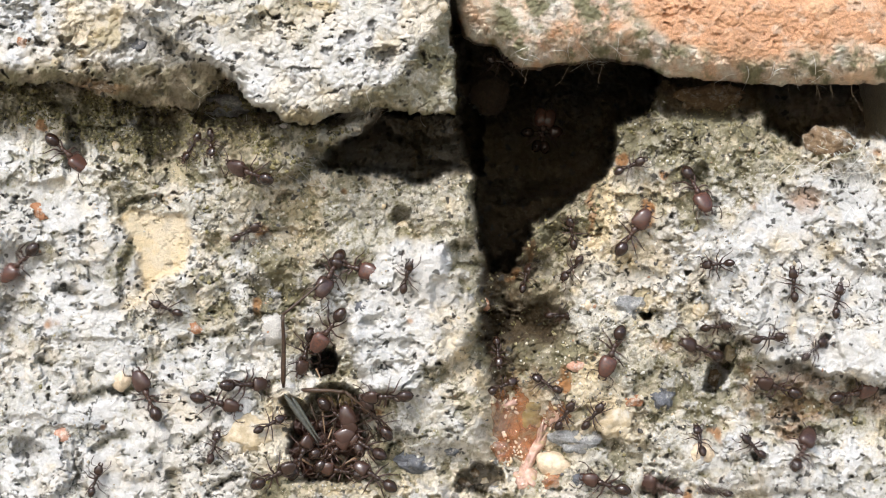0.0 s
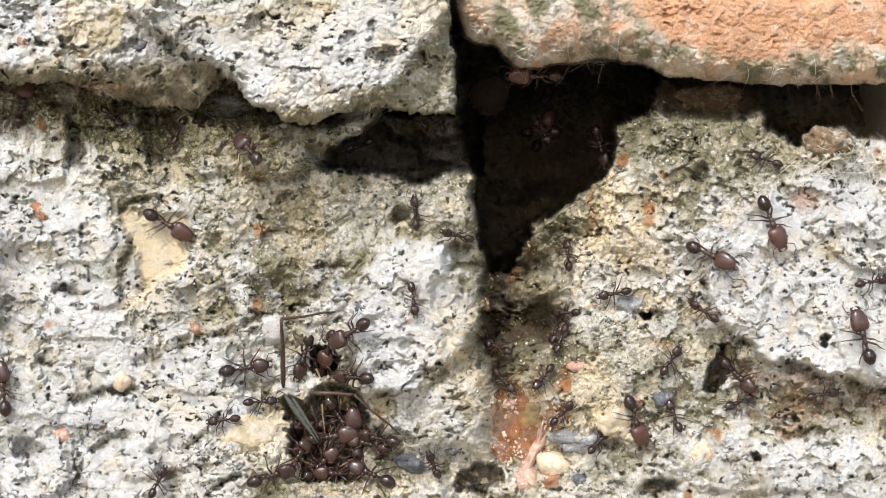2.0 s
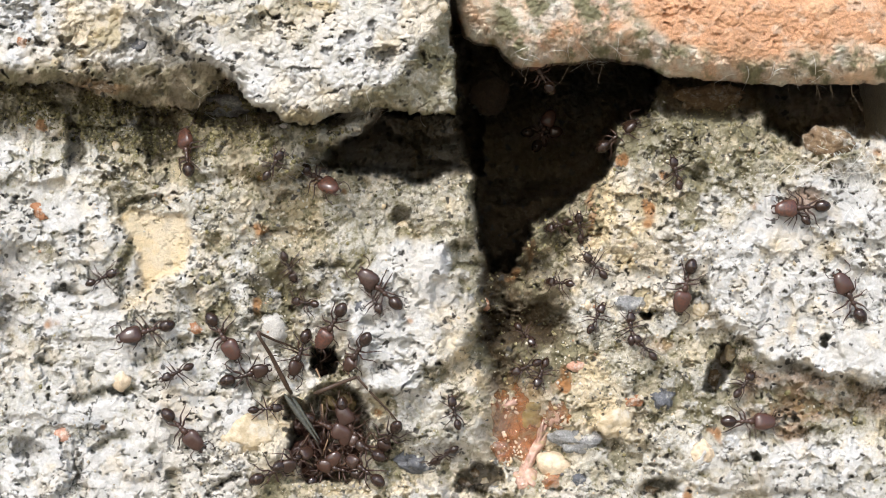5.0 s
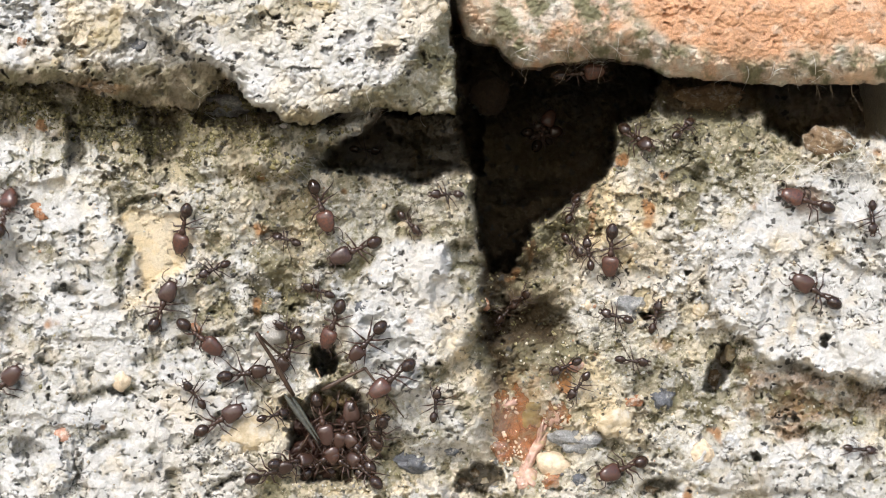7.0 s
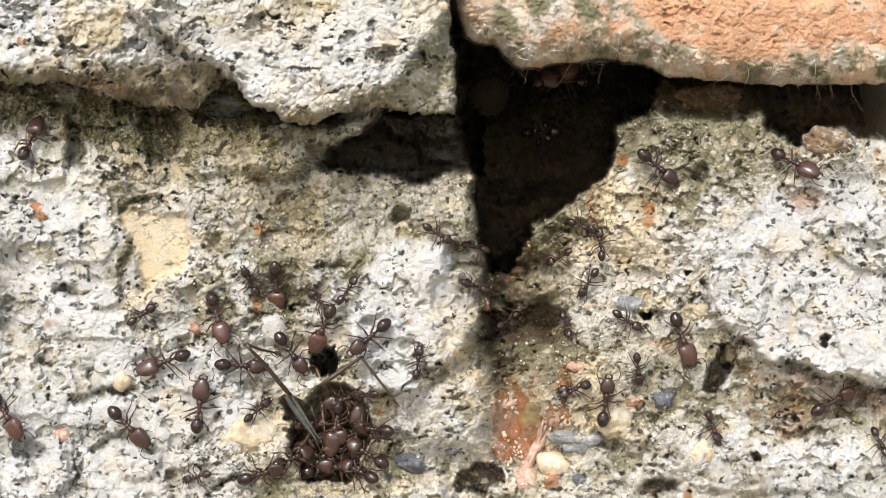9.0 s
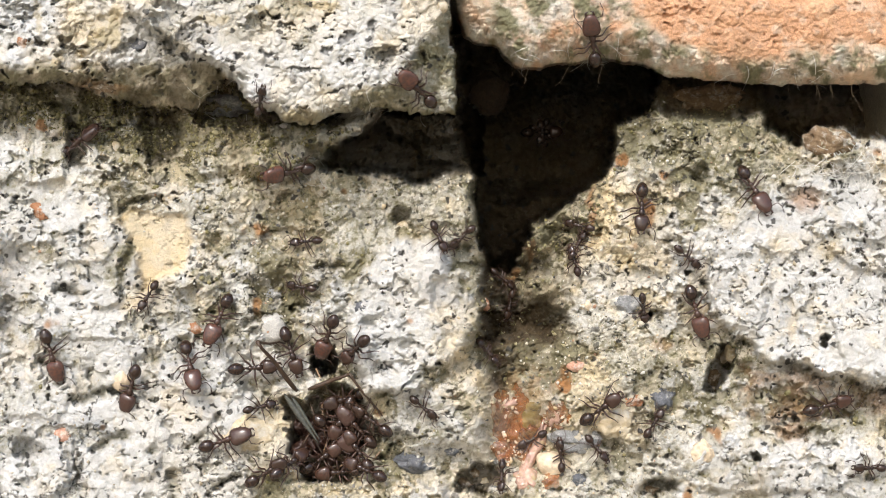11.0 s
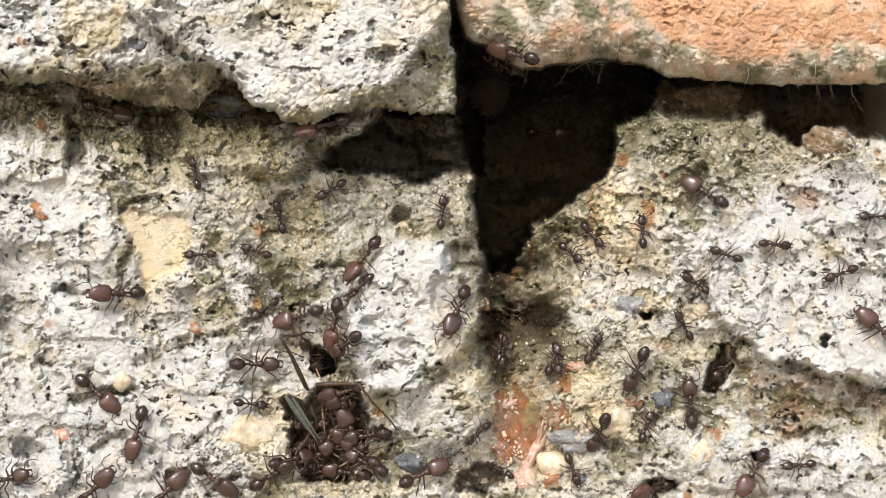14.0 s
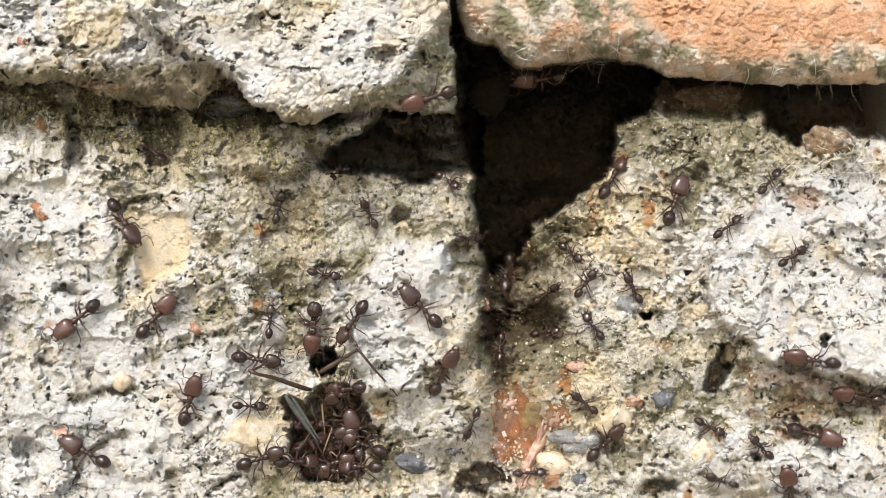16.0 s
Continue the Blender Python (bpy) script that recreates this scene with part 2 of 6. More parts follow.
CHIPS = step(fbm(wob_a, wob_b * 1.25, 56, 427, 5, 0.62), 0.15, 0.25)           # where the skin has come off
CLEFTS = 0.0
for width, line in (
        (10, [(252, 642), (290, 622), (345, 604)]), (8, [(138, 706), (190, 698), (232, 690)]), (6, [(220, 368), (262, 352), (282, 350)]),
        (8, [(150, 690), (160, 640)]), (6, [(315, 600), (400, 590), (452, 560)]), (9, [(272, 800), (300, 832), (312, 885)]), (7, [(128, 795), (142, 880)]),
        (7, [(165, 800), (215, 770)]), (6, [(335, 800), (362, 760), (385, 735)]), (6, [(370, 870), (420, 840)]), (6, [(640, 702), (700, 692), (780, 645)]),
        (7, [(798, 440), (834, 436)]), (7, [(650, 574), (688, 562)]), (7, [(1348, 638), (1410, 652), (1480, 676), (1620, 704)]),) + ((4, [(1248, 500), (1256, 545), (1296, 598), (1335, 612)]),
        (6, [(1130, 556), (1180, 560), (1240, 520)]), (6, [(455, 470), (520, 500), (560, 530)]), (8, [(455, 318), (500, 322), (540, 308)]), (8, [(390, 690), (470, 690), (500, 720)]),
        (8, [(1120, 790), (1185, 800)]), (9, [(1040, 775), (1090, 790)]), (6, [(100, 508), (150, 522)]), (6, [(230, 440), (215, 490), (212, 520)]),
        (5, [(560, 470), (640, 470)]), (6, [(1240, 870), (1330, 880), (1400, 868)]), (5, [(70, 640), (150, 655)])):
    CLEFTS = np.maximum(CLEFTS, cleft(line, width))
FLAPS = 0.0                                                                      # thin leaves of render that stand off the wall
for outline, proud in (
        ([(166, 508), (206, 494), (214, 526), (196, 542), (166, 534)], 1.6), ([(40, 250), (112, 252), (116, 318), (60, 330), (20, 310)], 1.5), ([(152, 256), (200, 262), (204, 306), (150, 308)], 1.2),
        ([(90, 385), (200, 385), (205, 430), (185, 460), (95, 470), (70, 430)], 0.9), ([(260, 655), (360, 640), (440, 660), (430, 700), (300, 690)], 1.0), ([(60, 500), (98, 502), (150, 545), (240, 555), (240, 600), (60, 600)], 0.9),
        ([(0, 655), (120, 650), (135, 690), (100, 740), (0, 735)], 0.8), ([(205, 790), (270, 780), (290, 815), (265, 850), (210, 845)], 1.4),) + (([(20, 835), (110, 800), (125, 850), (60, 900), (10, 900)], 1.3), ([(330, 800), (400, 775), (430, 820), (400, 850), (345, 850)], 1.2),
        ([(505, 500), (590, 485), (610, 540), (560, 580), (510, 560)], 1.2), ([(1285, 430), (1340, 440), (1370, 500), (1340, 590), (1290, 580), (1262, 520)], 1.1),
        ([(1430, 400), (1560, 370), (1640, 380), (1640, 470), (1500, 480)], 1.2), ([(1470, 570), (1640, 560), (1640, 680), (1500, 660)], 1.2), ([(1345, 820), (1480, 815), (1490, 870), (1350, 875)], 1.4),
        ([(1240, 790), (1330, 780), (1340, 850), (1250, 880), (1210, 850)], 1.0),) + (([(1100, 380), (1200, 370), (1240, 440), (1180, 490), (1110, 470)], 0.8),):
    FLAPS = np.maximum(FLAPS, proud * area(outline, 5))


def base_depth():
    y = 0.8 * fbm(GA, GB, 420, 320, 2)
    y = y + 9.0 * step(-GB, -325, -170) * step(-GA, -660, -480)                       # left course leans back under the ledge
    y += 4.0 * area([(-160, 130), (250, 130), (420, 200), (600, 215), (590, 170), (-160, 60)], 30)
    y += 8.0 * step(-GB, -190, -120) * step(GA, 520, 620)
    y -= 6.0 * area([(455, 232), (520, 218), (640, 216), (648, 232), (600, 248), (545, 266), (530, 300), (470, 312), (440, 300)], 8)   # mossy lip
    y -= 2.6 * area([(330, 215), (470, 215), (470, 300), (345, 304), (352, 262)], 14)
    y -= 2.2 * area([(60, 195), (112, 190), (118, 240), (70, 250)], 10)
    for outline, deep, soft in (([(-20, 190), (30, 195), (38, 245), (-20, 255)], 3.0, 9), ([(112, 205), (142, 215), (152, 300), (124, 300)], 4.2, 8), ([(245, 190), (312, 196), (322, 250), (300, 296), (262, 292), (250, 250)], 5.0, 9),
                                ([(205, 160), (245, 160), (240, 205), (205, 200)], 4.0, 8), ([(335, 200), (500, 196), (505, 226), (420, 234), (345, 222)], 4.5, 9), ([(146, 222), (206, 222), (206, 250), (150, 248)], 2.5, 8)):
        y += 1.15 * deep * area(outline, 0.5 * soft)
    y += 30.0 * area([(566, 290), (580, 264), (612, 250), (644, 236), (672, 208), (690, 180), (850, 180), (850, 306), (800, 296), (758, 318), (735, 326), (700, 306), (600, 299), (575, 300)], 9)  # slot under the ledge
    y -= 9.0 * area([(665, 205), (800, 200), (830, 215), (825, 246), (760, 250), (690, 244)], 10) + 6.0 * area([(740, 258), (810, 262), (805, 292), (745, 288)], 9)
    y += 50.0 * area([(800, 40), (1165, 40), (1168, 110), (1154, 196), (1092, 216), (1078, 300), (1044, 330), (1000, 368), (948, 400), (918, 452), (902, 486), (874, 488), (866, 462), (852, 440), (846, 424), (838, 330), (805, 200)], 7)
    y += 12.0 * area([(846, 100), (1150, 108), (1140, 190), (1085, 205), (1066, 300), (1030, 325), (965, 345), (900, 360), (856, 330), (840, 240)], 12)
    y -= 9.0 * oval(898, 342, 28, 16, 0, 0.6)
    y += 6.5 * area([(842, 330), (1052, 325), (1010, 400), (1000, 540), (1000, 590), (868, 600), (862, 470)], 14)   # rubble slope below it
    y += 3.5 * area([(846, 548), (900, 560), (940, 540), (1000, 548), (1002, 568), (960, 600), (920, 585), (860, 604)], 5) + 5.0 * area([(858, 470), (900, 450), (935, 470), (930, 535), (902, 562), (893, 520), (876, 490)], 7)
    y -= 3.5 * oval(945, 430, 26, 36, 10, 0.5) + 3.0 * oval(960, 505, 34, 26, -10, 0.5) + 2.6 * oval(915, 520, 22, 20, 0, 0.5)
    y += 3.6 * cleft([(866, 470), (868, 560), (872, 620), (884, 695)], 17) + 2.0 * area([(840, 480), (1000, 400), (1010, 560), (1000, 690), (860, 690)], 30)
    y += 5.0 * area([(1085, 200), (1150, 200), (1160, 245), (1110, 262), (1080, 290)], 12)
    y += 17.0 * area([(1155, 120), (1350, 140), (1345, 196), (1290, 212), (1180, 205), (1158, 190)], 12)           # brown stone in the bed joint
    y += 36.0 * area([(1345, 120), (1720, 120), (1720, 238), (1520, 240), (1500, 224), (1440, 220), (1412, 252), (1352, 222)], 10)
    y -= 2.5 * area([(1420, 275), (1430, 238), (1470, 228), (1512, 245), (1510, 282), (1450, 292)], 9)
    y -= 6.0 * area([(612, 590), (636, 510), (668, 450), (700, 418), (742, 428), (790, 440), (797, 478), (840, 480), (872, 500), (886, 548), (858, 590), (800, 640), (740, 690), (650, 694), (632, 650)], 15)   # white lump
    y += 2.4 * area([(765, 490), (840, 486), (870, 510), (880, 555), (800, 570), (760, 540)], 9)
    y -= 3.4 * area([(738, 322), (800, 308), (832, 320), (838, 420), (795, 440), (740, 425), (730, 390)], 9)
    y -= 3.5 * area([(640, 690), (850, 660), (870, 730), (850, 800), (700, 790), (640, 740)], 22)
    y += 26.0 * area([(548, 622), (566, 612), (590, 616), (600, 640), (594, 662), (566, 668), (548, 656)], 5) + 2.0 * oval(560, 640, 50, 40, 0, 0.8)                                          # nest hole
    y += 8.5 * area([(505, 706), (545, 714), (560, 692), (592, 682), (628, 692), (655, 730), (646, 790), (612, 855), (548, 848), (512, 800), (515, 748)], 8)
    y += 6.5 * area([(806, 838), (826, 834), (842, 820), (884, 828), (892, 850), (868, 862), (858, 880), (826, 866), (810, 868)], 4)
    y += 3.0 * oval(925, 770, 62, 80, -10, 0.6)                                           # cup that holds the gum
    y -= 3.6 * area([(1256, 480), (1275, 420), (1330, 360), (1420, 300), (1560, 255), (1720, 250), (1720, 692), (1560, 690), (1480, 664), (1400, 646), (1345, 636), (1322, 602), (1290, 592), (1262, 556), (1247, 520)], 6)  # lime crust
    y += 1.8 * area([(1300, 636), (1345, 646), (1400, 656), (1480, 676), (1720, 704), (1720, 735), (1480, 738), (1400, 752), (1320, 742)], 9)
    y += 12.0 * area([(1288, 600), (1302, 616), (1292, 650), (1284, 668), (1270, 694), (1246, 690), (1252, 660), (1264, 636)], 4)
    y -= 2.6 * area([(496, 852), (560, 846), (620, 862), (700, 850), (790, 862), (790, 940), (480, 940)], 7)
    y += 8.0 * oval(1145, 561, 11, 8, 0, 0.4) + 8.0 * oval(1456, 606, 8, 10, 0, 0.4) + 5.0 * oval(1215, 483, 6, 5, 0, 0.4) + 6.0 * oval(1338, 806, 10, 6, 0, 0.4)
    y += 6.0 * oval(1165, 865, 34, 15, -10, 0.5) + 3.0 * oval(1075, 778, 30, 16, 20, 0.5)
    y += 3.4 * oval(50, 800, 30, 18, 20, 0.5) + 3.6 * oval(210, 694, 20, 9, 10, 0.5) + 2.6 * oval(120, 512, 26, 12, 20, 0.5)
    y += 3.0 * oval(18, 480, 34, 60, 0, 0.6) + 3.0 * oval(15, 560, 24, 40, 0, 0.6)
    y += 5.0 * oval(712, 385, 18, 18, 0, 0.4) + 4.0 * oval(1240, 310, 16, 20, 0, 0.5)
    y += 2.2 * area([(222, 372), (330, 380), (346, 430), (312, 482), (252, 512), (242, 450), (214, 400)], 8)             # spalled yellow patch
    y += 2.4 * oval(490, 520, 50, 30, 20, 0.6) + 1.0 * oval(420, 440, 60, 30, 20, 0.6)
    y -= 3.0 * area([(1190, 790), (1260, 775), (1720, 800), (1720, 1010), (1180, 1010)], 24)
    y -= 2.0 * area([(-150, 560), (240, 560), (420, 700), (500, 800), (520, 1010), (-150, 1010)], 60)
    y -= 1.6 * oval(150, 455, 80, 80, 0, 0.9)
    return y + 2.2 * CLEFTS - FLAPS + 1.0 * CHIPS * (1 - oval(288, 440, 80, 90, 12, 0.5))


LOWER = np.minimum(base_depth(), 75.0)
plaster = np.maximum(area([(1256, 480), (1290, 400), (1420, 320), (1640, 280), (1640, 690), (1400, 640), (1290, 580)], 24), area([(-70, 250), (60, 260), (110, 330), (190, 390), (240, 520), (300, 560), (480, 640), (440, 930), (-70, 930)], 40))
plaster = np.maximum(plaster, area([(630, 600), (665, 470), (700, 420), (790, 440), (800, 500), (740, 690), (640, 690)], 16))
plaster = np.maximum(plaster, area([(1210, 790), (1330, 775), (1640, 800), (1640, 930), (1210, 930)], 24))
plaster = np.maximum(plaster * torn(60, 475, -0.6, -0.1), area([(240, 380), (345, 385), (330, 480), (300, 560), (240, 560)], 12))
relief, pits, specks, crumb = roughness(GA, GB, 1, 1.0, plaster, 1.0, 0.75, 0.36 * torn(70, 458, -0.3, 0.3) * (1 - 0.4 * plaster))
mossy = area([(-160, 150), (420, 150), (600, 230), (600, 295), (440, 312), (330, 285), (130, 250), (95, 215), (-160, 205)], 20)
relief = relief + 0.9 * mossy * (0.7 * lumps(GA, GB, 14, 471, 3) + 0.8 * lumps(GA, GB, 34, 472, 3)) + 0.6 * fbm(GA, GB, 9, 473, 2) * mossy
buff = area([(222, 372), (330, 380), (346, 430), (312, 482), (252, 512), (242, 450), (214, 400)], 9)
LOWER_Y = (LOWER - relief * (1 - 0.7 * buff)) * 1e-3

# Colours: how white, ochre, overgrown, dark-grained, rusty, soiled and slate-grey each spot is. Moss and soil tones
# also hold painted shade.
white = 0.28 + 0.45 * fbm(GA, GB, 130, 401, 4) + 0.75 * fbm(GA, GB, 30, 402, 5, 0.72) + 0.5 * crumb + 0.5 * plaster
for pts, amount, soft in (
        ([(612, 590), (636, 510), (668, 450), (700, 418), (790, 440), (797, 520), (720, 560), (740, 690), (640, 690)], 0.6, 14),
        ([(1256, 480), (1275, 420), (1420, 310), (1720, 250), (1720, 690), (1480, 664), (1345, 636), (1262, 556)], 0.4, 14),
        ([(-150, 230), (40, 250), (110, 330), (210, 380), (215, 470), (100, 640), (480, 640), (420, 1010), (-150, 1010)], 0.3, 50),
        ([(1230, 790), (1720, 800), (1720, 1010), (1200, 1010)], 0.35, 25), ([(500, 490), (600, 480), (612, 540), (560, 590), (505, 560)], 0.7, 12),) + (([(1090, 330), (1260, 340), (1290, 480), (1300, 600), (1160, 580), (1090, 540)], 0.9, 24), ([(650, 690), (850, 675), (860, 790), (790, 812), (690, 790)], 0.45, 16), ([(490, 846), (620, 858), (800, 850), (800, 930), (480, 930)], 0.6, 10),
        ([(345, 440), (450, 440), (440, 480), (350, 500)], 0.5, 16)):
    white = white + amount * area(pts, soft)
# Part moss, part painted shade under the ledge and round the joint.
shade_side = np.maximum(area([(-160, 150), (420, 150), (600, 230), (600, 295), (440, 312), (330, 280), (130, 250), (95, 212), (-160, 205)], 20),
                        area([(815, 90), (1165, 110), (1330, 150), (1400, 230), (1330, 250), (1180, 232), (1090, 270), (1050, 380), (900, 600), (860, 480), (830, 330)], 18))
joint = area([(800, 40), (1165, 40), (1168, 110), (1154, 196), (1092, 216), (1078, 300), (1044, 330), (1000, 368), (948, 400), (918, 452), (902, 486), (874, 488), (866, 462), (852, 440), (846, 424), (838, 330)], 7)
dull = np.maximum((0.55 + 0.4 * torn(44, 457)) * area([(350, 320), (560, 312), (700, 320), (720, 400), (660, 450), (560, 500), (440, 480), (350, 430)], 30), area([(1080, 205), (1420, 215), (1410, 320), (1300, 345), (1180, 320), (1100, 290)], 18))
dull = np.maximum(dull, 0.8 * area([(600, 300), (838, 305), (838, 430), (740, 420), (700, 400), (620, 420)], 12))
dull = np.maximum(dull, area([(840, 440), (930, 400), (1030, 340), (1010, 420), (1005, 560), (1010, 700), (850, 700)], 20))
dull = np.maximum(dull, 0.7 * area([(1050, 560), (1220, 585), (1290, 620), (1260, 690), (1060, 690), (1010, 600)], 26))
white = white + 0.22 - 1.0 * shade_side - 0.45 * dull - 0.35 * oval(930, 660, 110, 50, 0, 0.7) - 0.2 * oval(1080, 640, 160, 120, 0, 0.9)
ochre = 0.5 * step(fbm(GA, GB, 190, 411, 4), 0.14, 0.55) + 0.5 * oval(440, 770, 50, 36, -20, 0.7)
ochre += 0.30 * oval(1130, 420, 80, 130, 0, 0.8) + 0.5 * oval(1095, 745, 60, 50, 10, 0.6) + 0.3 * oval(840, 690, 60, 40, 0, 0.7) + 0.7 * area([(1052, 300), (1082, 300), (1078, 430), (1050, 440)], 9)
cool = area([(-150, 330), (200, 400), (120, 600), (480, 640), (430, 1010), (-150, 1010)], 60)
ochre = ochre * (1 - 0.75 * cool) + 0.38 * step(fbm(GA, GB, 50, 414, 5, 0.6), 0.05, 0.35) * (1 - 0.8 * plaster) + 0.3 * step(fbm(GA, GB, 36, 413, 4, 0.65), 0.15, 0.45)
ochre += (0.78 + 0.25 * fbm(GA, GB, 30, 412, 4, 0.6)) * buff + 0.42 * area([(240, 490), (312, 482), (300, 555), (210, 552), (220, 520)], 10)
ochre += 0.4 * oval(1470, 445, 30, 18, 0, 0.6) + 0.5 * oval(1404, 570, 12, 46, 0, 0.6) + 0.35 * oval(1385, 440, 24, 24, 0, 0.6)
pepper = step(fbm(GA, GB, 8, 425, 4, 0.75), 0.06, 0.28) * (1 - 0.6 * plaster)
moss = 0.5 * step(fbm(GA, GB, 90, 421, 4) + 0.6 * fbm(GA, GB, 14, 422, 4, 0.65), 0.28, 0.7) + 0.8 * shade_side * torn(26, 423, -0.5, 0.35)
moss += 0.30 * step(fbm(GA, GB, 38, 432, 5, 0.62), 0.08, 0.32) * (1 - 0.75 * plaster)
moss += 0.65 * pepper * (0.35 + 0.65 * np.maximum(dull, torn(80, 426, -0.1, 0.3))) + 0.22 * dull
# Olive patches; the second paints part of the shadow left of the lump.
for pts, amount, soft in (
        ([(185, 450), (232, 430), (226, 480), (205, 520), (180, 490)], 0.75, 8), ([(450, 455), (520, 450), (540, 530), (500, 570), (450, 560)], 0.7, 16), ([(440, 560), (380, 600), (345, 600), (350, 560), (400, 520)], 0.5, 12),
        ([(600, 450), (640, 440), (660, 470), (628, 500), (602, 490)], 0.6, 9), ([(690, 485), (760, 480), (770, 510), (700, 520)], 0.5, 9), ([(800, 450), (850, 450), (870, 480), (800, 480)], 0.5, 8),
        ([(830, 555), (880, 545), (890, 620), (850, 650), (820, 600)], 0.5, 14), ([(215, 366), (250, 372), (248, 440), (224, 430)], 0.55, 7),) + (([(1330, 700), (1450, 690), (1620, 720), (1620, 760), (1440, 770), (1330, 752)], 0.55, 14),
        ([(0, 690), (60, 690), (70, 720), (0, 730)], 0.25, 10), ([(320, 300), (420, 300), (400, 330), (330, 325)], 0.4, 10), ([(1200, 690), (1260, 690), (1270, 750), (1210, 760)], 0.5, 14), ([(1040, 790), (1110, 780), (1110, 870), (1040, 870)], 0.4, 14)):
    moss += amount * area(pts, soft) * torn(18, 427, -0.6, 0.2)
moss += 0.2 * oval(950, 640, 110, 50, 0, 0.8) + 0.45 * area([(1085, 205), (1420, 215), (1410, 300), (1330, 320), (1200, 315), (1150, 280), (1095, 280)], 18) * torn(14, 430, -0.4, 0.2)
# Partly soil, partly shade painted into joint, slot, bed joint, pit and holes.
soil_shade = 0.62 * torn(30, 436, -0.3, 0.3) * area([(1305, 640), (1400, 652), (1480, 676), (1720, 704), (1720, 738), (1500, 745), (1410, 765), (1320, 742)], 10) + 1.0 * joint
soil_shade += 0.95 * area([(566, 288), (606, 252), (680, 190), (850, 180), (850, 305), (740, 326), (600, 300)], 10) + 0.8 * area([(1340, 100), (1720, 100), (1720, 228), (1500, 224), (1412, 250), (1350, 220)], 12)
# Bed-joint stone and hollow under the ledge darkened for the shade they lie in.
soil_shade += 1.0 * area([(1150, 120), (1350, 140), (1345, 200), (1180, 208)], 12) + 0.55 * area([(335, 200), (505, 196), (505, 226), (420, 236), (345, 222)], 10)
soil_shade += 0.6 * area([(845, 340), (1040, 335), (1000, 400), (990, 540), (1000, 595), (868, 605)], 16) * torn(24, 434, -0.4, 0.4) + 0.35 * area([(848, 545), (1000, 540), (1005, 575), (960, 604), (860, 606)], 10)
# Brown tone for shade in the recess under the ledge.
soil_shade += 0.30 * mossy * torn(30, 435, -0.6, 0.2) * step(-GB, -325, -270)
soil_shade += 0.75 * area([(505, 700), (545, 714), (600, 690), (640, 705), (655, 735), (646, 795), (610, 856), (548, 850), (514, 810)], 6)
soil_shade += 0.45 * torn(26, 439) * (oval(50, 800, 32, 18, 20, 0.4) + oval(18, 480, 38, 60, 0, 0.6) + oval(12, 560, 26, 44, 0, 0.6) + oval(122, 514, 30, 14, 20, 0.6) + 1.2 * oval(1075, 778, 34, 18, 20, 0.5) + 1.6 * oval(1165, 865, 38, 16, -10, 0.5))
# Grooves and the right-hand hole are coloured dark like deep shade.
soil_shade += 0.55 * area([(250, 190), (312, 196), (318, 250), (300, 290), (264, 288)], 10) + 0.45 * area([(112, 205), (142, 215), (150, 298), (124, 298)], 6) + 0.5 * area([(1286, 602), (1300, 618), (1268, 694), (1246, 690)], 8)
rust = 0.9 * step(fbm(GA, GB, 75, 441, 3), 0.64, 0.75) + 0.95 * area([(1305, 648), (1400, 655), (1480, 678), (1640, 706), (1640, 734), (1480, 738), (1400, 752), (1320, 742)], 12) * torn(22, 442, -0.3, 0.4) * 0.55 + 0.5 * oval(1400, 765, 30, 18, 0, 0.6) + 0.4 * oval(930, 680, 75, 36, 0, 0.7) * torn(16, 443, -0.3, 0.2)
rust += 0.7 * oval(1047, 370, 8, 56, 4, 0.6) + 0.6 * oval(1428, 352, 28, 22, 0, 0.6) + 0.4 * oval(180, 160, 60, 14, 5, 0.6) + 0.35 * oval(1170, 610, 24, 14, 0, 0.6)
# Olive growth tints the clefts and paints some of their shade.
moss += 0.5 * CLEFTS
soil_shade += 0.10 * CLEFTS
moss, white = moss * (1 - 0.6 * buff), white * (1 - 0.6 * buff)
blotch = (1 - 0.9 * buff) * CHIPS
moss += 0.40 * blotch * (1 - 0.6 * plaster)
ochre += 0.2 * blotch * (1 - plaster)
white += -0.36 * blotch * (1 - 0.75 * plaster)
moss += 0.45 * area([(848, 560), (1000, 560), (1012, 690), (960, 700), (870, 700)], 18) * torn(20, 428, -0.5, 0.2)
soil_shade += 0.45 * area([(848, 560), (1000, 560), (1010, 680), (870, 690)], 18) * torn(18, 429, -0.3, 0.3)
# Corner hole, joint tail, cleft and joint slope get shade in their colour.
soil_shade += 0.9 * area([(806, 838), (826, 834), (842, 820), (884, 828), (892, 850), (868, 862), (858, 880), (826, 866), (810, 868)], 4) * torn(16, 459, -0.8, 0.0)
soil_shade += 0.55 * area([(842, 420), (930, 400), (962, 450), (955, 540), (1000, 560), (1000, 600), (900, 640), (858, 640)], 16) * torn(22, 456, -0.6, 0.2)
soil_shade += 0.55 * cleft([(866, 470), (868, 560), (872, 620), (884, 695)], 17)
soil_shade += 0.4 * area([(1085, 200), (1150, 200), (1160, 240), (1110, 258), (1082, 290)], 12) * torn(20, 431, -0.4, 0.2)
soil_shade += 0.25 * oval(865, 610, 70, 80, 10, 0.8) * torn(22, 437, -0.5, 0.3)
steel = 0.2 * step(fbm(GA, GB, 11, 454, 4, 0.7), 0.2, 0.4) * plaster * torn(50, 455, -0.2, 0.2) + 0.28 * step(fbm(GA, GB, 60, 451, 5, 0.6), 0.22, 0.42) * (0.4 + 0.6 * plaster) + 0.3 * dull * torn(40, 452, -0.1, 0.3)
